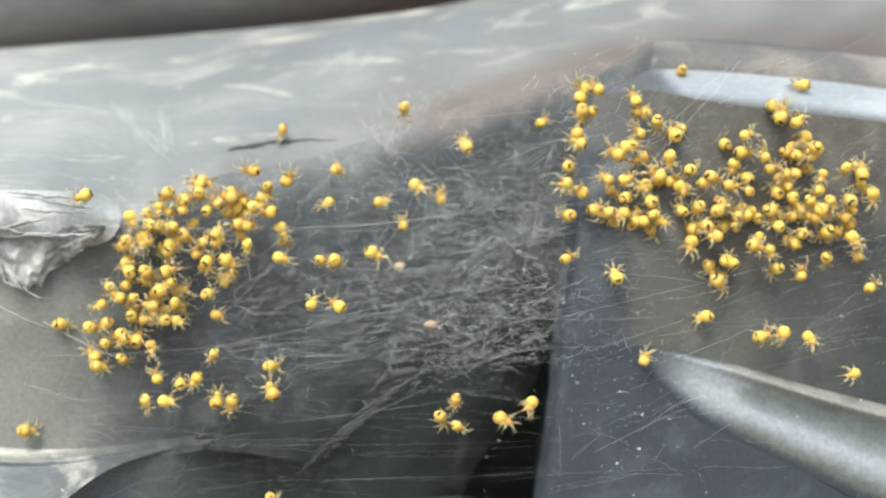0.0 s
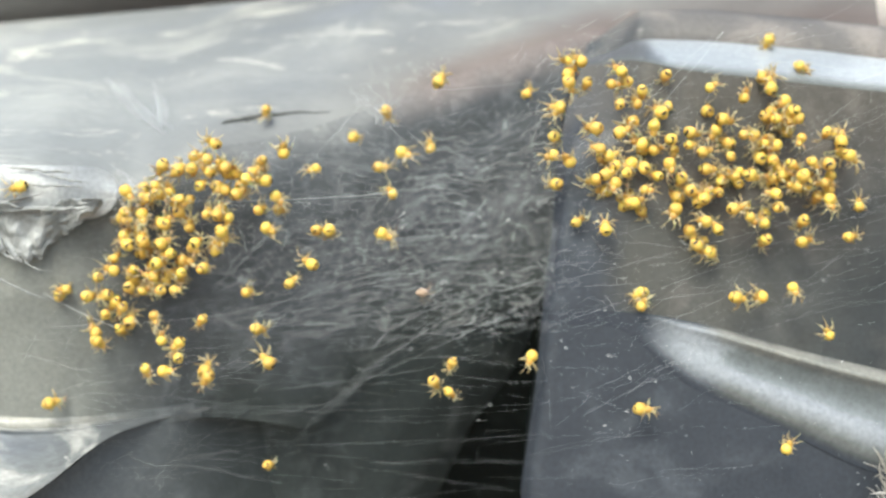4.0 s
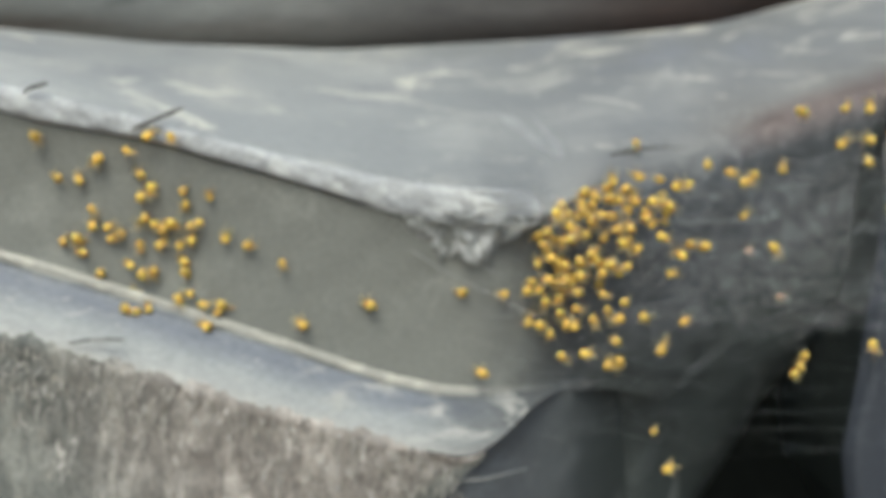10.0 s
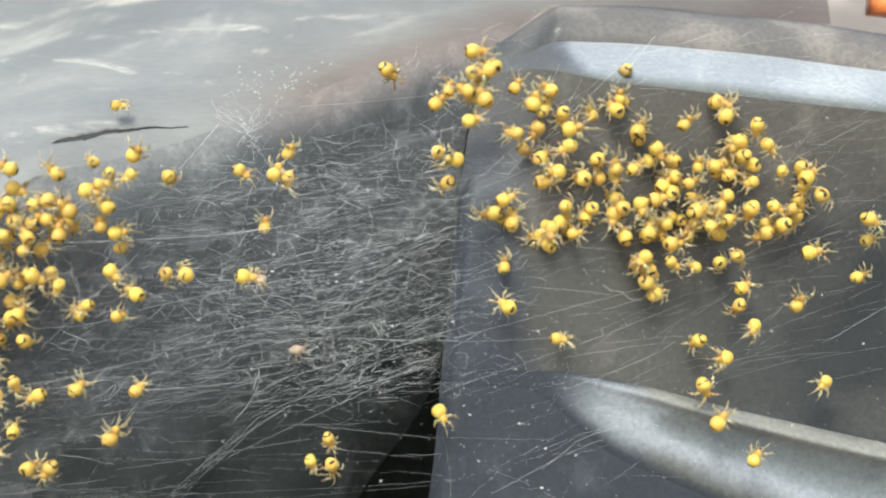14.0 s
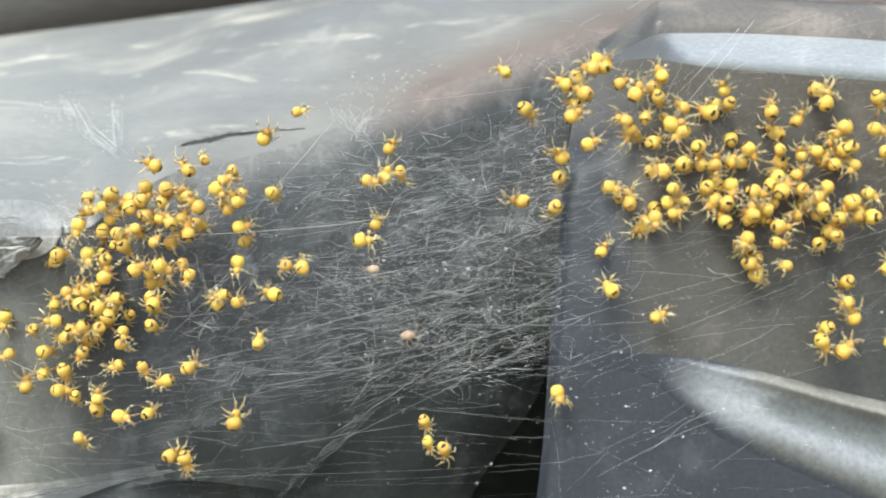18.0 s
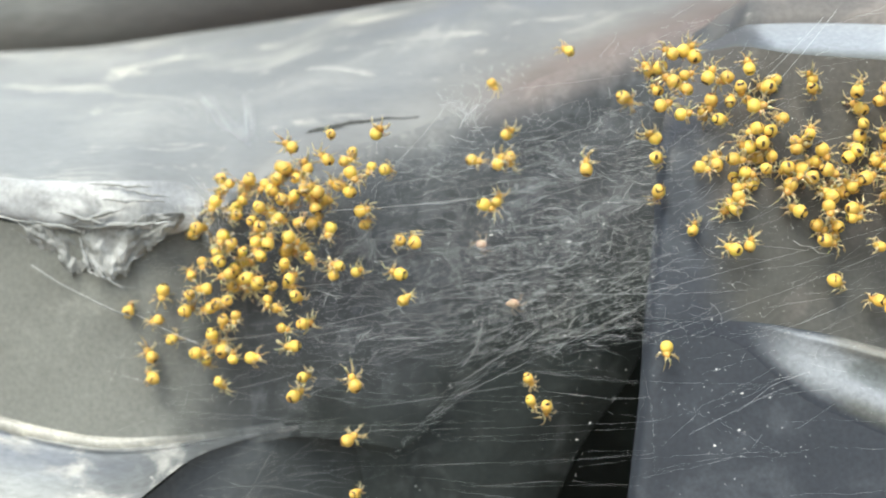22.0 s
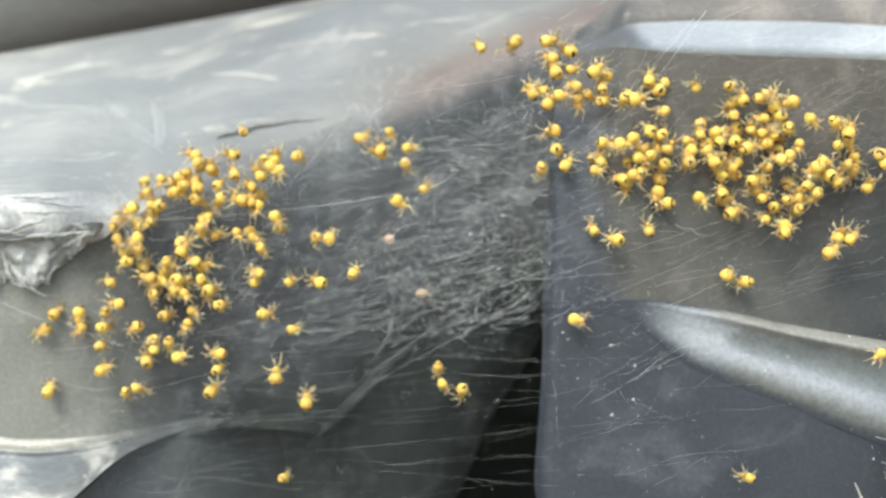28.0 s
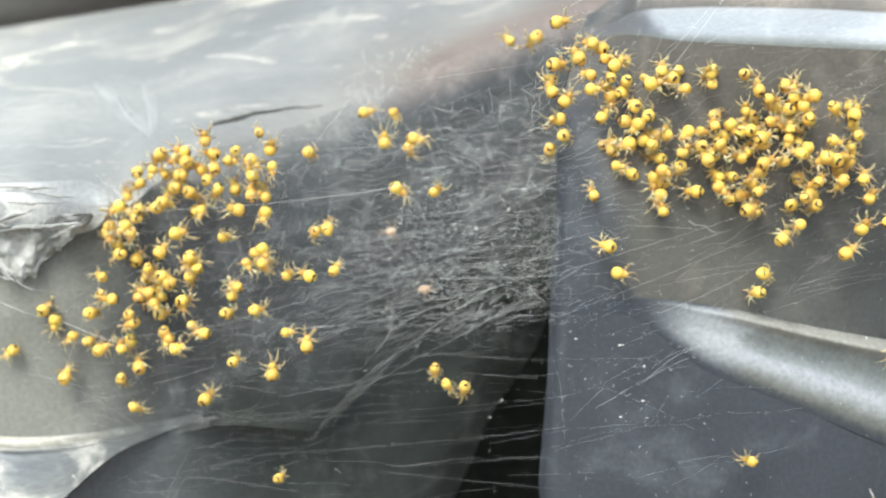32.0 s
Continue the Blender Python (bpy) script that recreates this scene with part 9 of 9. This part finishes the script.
    crawl(spiders[243], -0.4, [(0, -71.8, -1.5, -4.6, 172), (9.3, -71.8, -1.5, -4.5, 137), (32, -71.9, -1.5, -4.7, 137)])
    crawl(spiders[244], -0.6, [(0, -70.2, -1.5, -5.4, 160), (9.3, -70.5, -1.5, -5.5, 132), (32, -70.6, -1.5, -5.5, 132)])
    crawl(spiders[245], 0.1, [(0, -69.4, -1.5, -5.0, -134), (9.3, -69.4, -1.5, -5.0, -99), (32, -69.1, -1.5, -4.5, -99)])
    crawl(spiders[246], -0.0, [(0, -66.0, -1.5, -3.8, 153), (9.3, -66.0, -1.5, -4.0, 142), (32, -66.4, -1.5, -4.1, 142)])
    crawl(spiders[247], 0.0, [(0, -66.6, -1.5, -4.8, -15), (9.3, -66.1, -1.5, -5.1, -40), (32, -65.8, -1.5, -4.6, -40)])
    crawl(spiders[248], 0.1, [(0, -71.3, -1.5, -6.6, 121), (9.3, -71.5, -1.5, -6.9, 108), (32, -71.3, -1.5, -6.7, 108)])
    crawl(spiders[249], 0.1, [(0, -70.4, -1.5, -7.8, -82), (9.3, -70.8, -1.5, -7.5, -82), (32, -70.7, -1.5, -7.4, -82)])
    crawl(spiders[250], -0.4, [(0, -71.4, -3.4, -8.7, -40), (9.3, -71.9, -3.4, -8.8, -63), (32, -72.3, -3.4, -9.2, -63)])
    crawl(spiders[251], -0.1, [(0, -70.9, -3.4, -9.1, -19), (9.3, -70.8, -3.4, -9.2, -36), (32, -70.8, -3.4, -9.3, -36)])
    crawl(spiders[252], -0.3, [(0, -70.1, -2.9, -8.9, 99), (9.3, -69.6, -2.9, -9.1, 96), (32, -69.6, -2.9, -8.8, 96)])
    crawl(spiders[253], -0.4, [(0, -68.8, -1.5, -8.2, 13), (9.3, -68.7, -1.5, -8.6, 39), (32, -68.6, -1.5, -8.1, 39)])
    crawl(spiders[254], 0.1, [(0, -67.0, -1.5, -7.8, -45), (9.3, -66.8, -1.5, -7.9, -57), (32, -67.0, -1.5, -7.7, -57)])
    crawl(spiders[255], 0.0, [(0, -65.2, -1.5, -7.1, -160), (9.3, -65.4, -1.5, -7.4, -186), (32, -65.8, -1.5, -6.9, -186)])
    crawl(spiders[256], -0.4, [(0, -64.2, -1.5, -8.8, -4), (9.3, -64.1, -1.5, -8.6, -3), (32, -64.6, -1.5, -8.4, -3)])
    crawl(spiders[257], 0.3, [(0, -62.5, -1.5, -8.4, -65), (9.3, -62.1, -1.5, -8.5, -42), (32, -62.0, -1.5, -9.0, -42)])
    crawl(spiders[258], -0.4, [(0, -63.0, -1.5, -9.0, 55), (9.3, -62.5, -1.5, -9.4, 61), (32, -62.6, -1.5, -9.8, 61)])
    crawl(spiders[259], -0.4, [(0, -63.2, -2.7, -10.9, -165), (9.3, -63.3, -2.7, -10.8, -195), (32, -62.9, -2.7, -10.7, -195)])
    crawl(spiders[260], 0.0, [(0, -61.6, -1.5, -10.5, -104), (9.3, -62.0, -1.5, -10.5, -119), (32, -62.1, -1.5, -10.3, -119)])
    crawl(spiders[261], 0.0, [(0, 45.8, -4.6, 4.8, -23), (11.6, 45.3, -4.6, 5.1, -3), (32, 44.8, -4.6, 5.4, -3)])
    crawl(spiders[262], -0.4, [(0, 47.0, -4.6, 6.3, -67), (11.6, 47.0, -4.6, 6.3, -101), (32, 46.8, -4.6, 6.2, -101)])
    crawl(spiders[263], 0.0, [(0, 46.9, -4.6, -12.7, 87), (11.6, 46.6, -4.6, -13.1, 106), (32, 47.0, -4.6, -13.2, 106)])
    crawl(spiders[264], 0.4, [(0, 39.8, -6.2, -25.8, 43), (11.6, 39.6, -6.2, -25.9, 61), (32, 39.6, -6.2, -26.1, 61)])
    crawl(spiders[265], 0.1, [(0, 38.8, -6.2, -28.9, 111), (11.6, 38.9, -6.2, -28.7, 146), (32, 38.9, -6.2, -28.9, 146)])
    crawl(spiders[266], -0.2, [(0, 49.3, -6.2, -29.5, 167), (11.6, 49.2, -6.2, -29.6, 174), (32, 49.2, -6.2, -29.9, 174)])
    crawl(spiders[267], -0.6, [(0, 31.0, -4.9, 3.2, -108), (13, 31.1, -4.9, 3.4, -105), (17, 31.9, -4.9, 2.5, -137), (19, 29.9, -4.9, 2.3, -128), (23, 30.3, -4.9, 2.4, -120), (28, 32.6, -4.9, 1.8, -155), (32, 31.8, -4.9, 2.3, -155)])
    crawl(spiders[268], 0.2, [(0, 22.3, -5.0, 1.1, 91), (17, 22.3, -5.0, 1.3, 115), (19, 21.7, -5.0, 1.1, 131), (23, 21.2, -5.1, 0.0, 152), (28, 20.3, -5.1, -0.2, 175), (32, 21.5, -5.1, 0.3, 175)])
    crawl(spiders[269], 0.0, [(0, 30.8, -4.9, 8.2, -165), (17, 30.5, -4.9, 7.9, -132), (19, 30.8, -4.9, 7.5, -154), (23, 30.3, -4.9, 8.1, -169), (28, 31.1, -4.9, 7.4, -169), (32, 31.2, -4.9, 7.3, -169)])
    crawl(spiders[270], 0.0, [(0, 23.9, -5.0, -1.2, 124), (17, 24.0, -5.0, -0.8, 110), (19, 23.4, -5.0, -0.7, 116), (23, 24.3, -5.0, -1.1, 126), (28, 24.8, -5.0, 0.2, 101), (32, 24.0, -5.0, -0.6, 101)])
    crawl(spiders[271], -0.3, [(0, 16.5, -5.1, -9.2, 74), (1, 16.5, -5.1, -8.9, 84), (2, 16.3, -5.1, -8.6, 80), (4.5, 17.5, -5.1, -7.1, 66), (6, 17.4, -5.1, -5.8, 40), (17, 17.0, -5.1, -5.6, -2), (19, 16.8, -5.1, -4.9, 72), (23, 17.7, -5.1, -2.0, 83), (28, 18.5, -5.1, -2.4, 107), (32, 18.7, -5.1, -1.1, 107)])
    crawl(spiders[272], -0.1, [(0, 27.0, -5.0, -50.0, 100), (22, 27.0, -5.0, -46.0, 100), (26, 26.0, -5.4, -30.0, 110), (28, 25.2, -6.2, -23.4, 163), (32, 24.5, -6.2, -21.6, 163)])
    for n in (23, 33, 40, 58, 69, 73, 74, 78, 82, 85, 87, 90, 91, 94, 96, 100, 101, 102, 106, 116, 123, 139, 193, 197, 201, 204):
        stride(spiders[n], n)
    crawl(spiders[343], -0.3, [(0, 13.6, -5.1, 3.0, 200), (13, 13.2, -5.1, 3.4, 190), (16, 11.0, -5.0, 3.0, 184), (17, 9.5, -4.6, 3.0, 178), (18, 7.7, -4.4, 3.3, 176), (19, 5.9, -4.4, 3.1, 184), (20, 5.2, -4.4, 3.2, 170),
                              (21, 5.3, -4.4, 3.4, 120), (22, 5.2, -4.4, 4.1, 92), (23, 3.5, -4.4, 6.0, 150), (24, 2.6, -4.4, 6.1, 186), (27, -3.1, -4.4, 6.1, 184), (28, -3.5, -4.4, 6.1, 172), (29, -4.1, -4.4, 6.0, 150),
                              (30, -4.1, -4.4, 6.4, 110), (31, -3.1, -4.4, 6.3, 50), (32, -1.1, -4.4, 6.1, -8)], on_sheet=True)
    stride(spiders[343], 343)
    huddle(70)


motions()
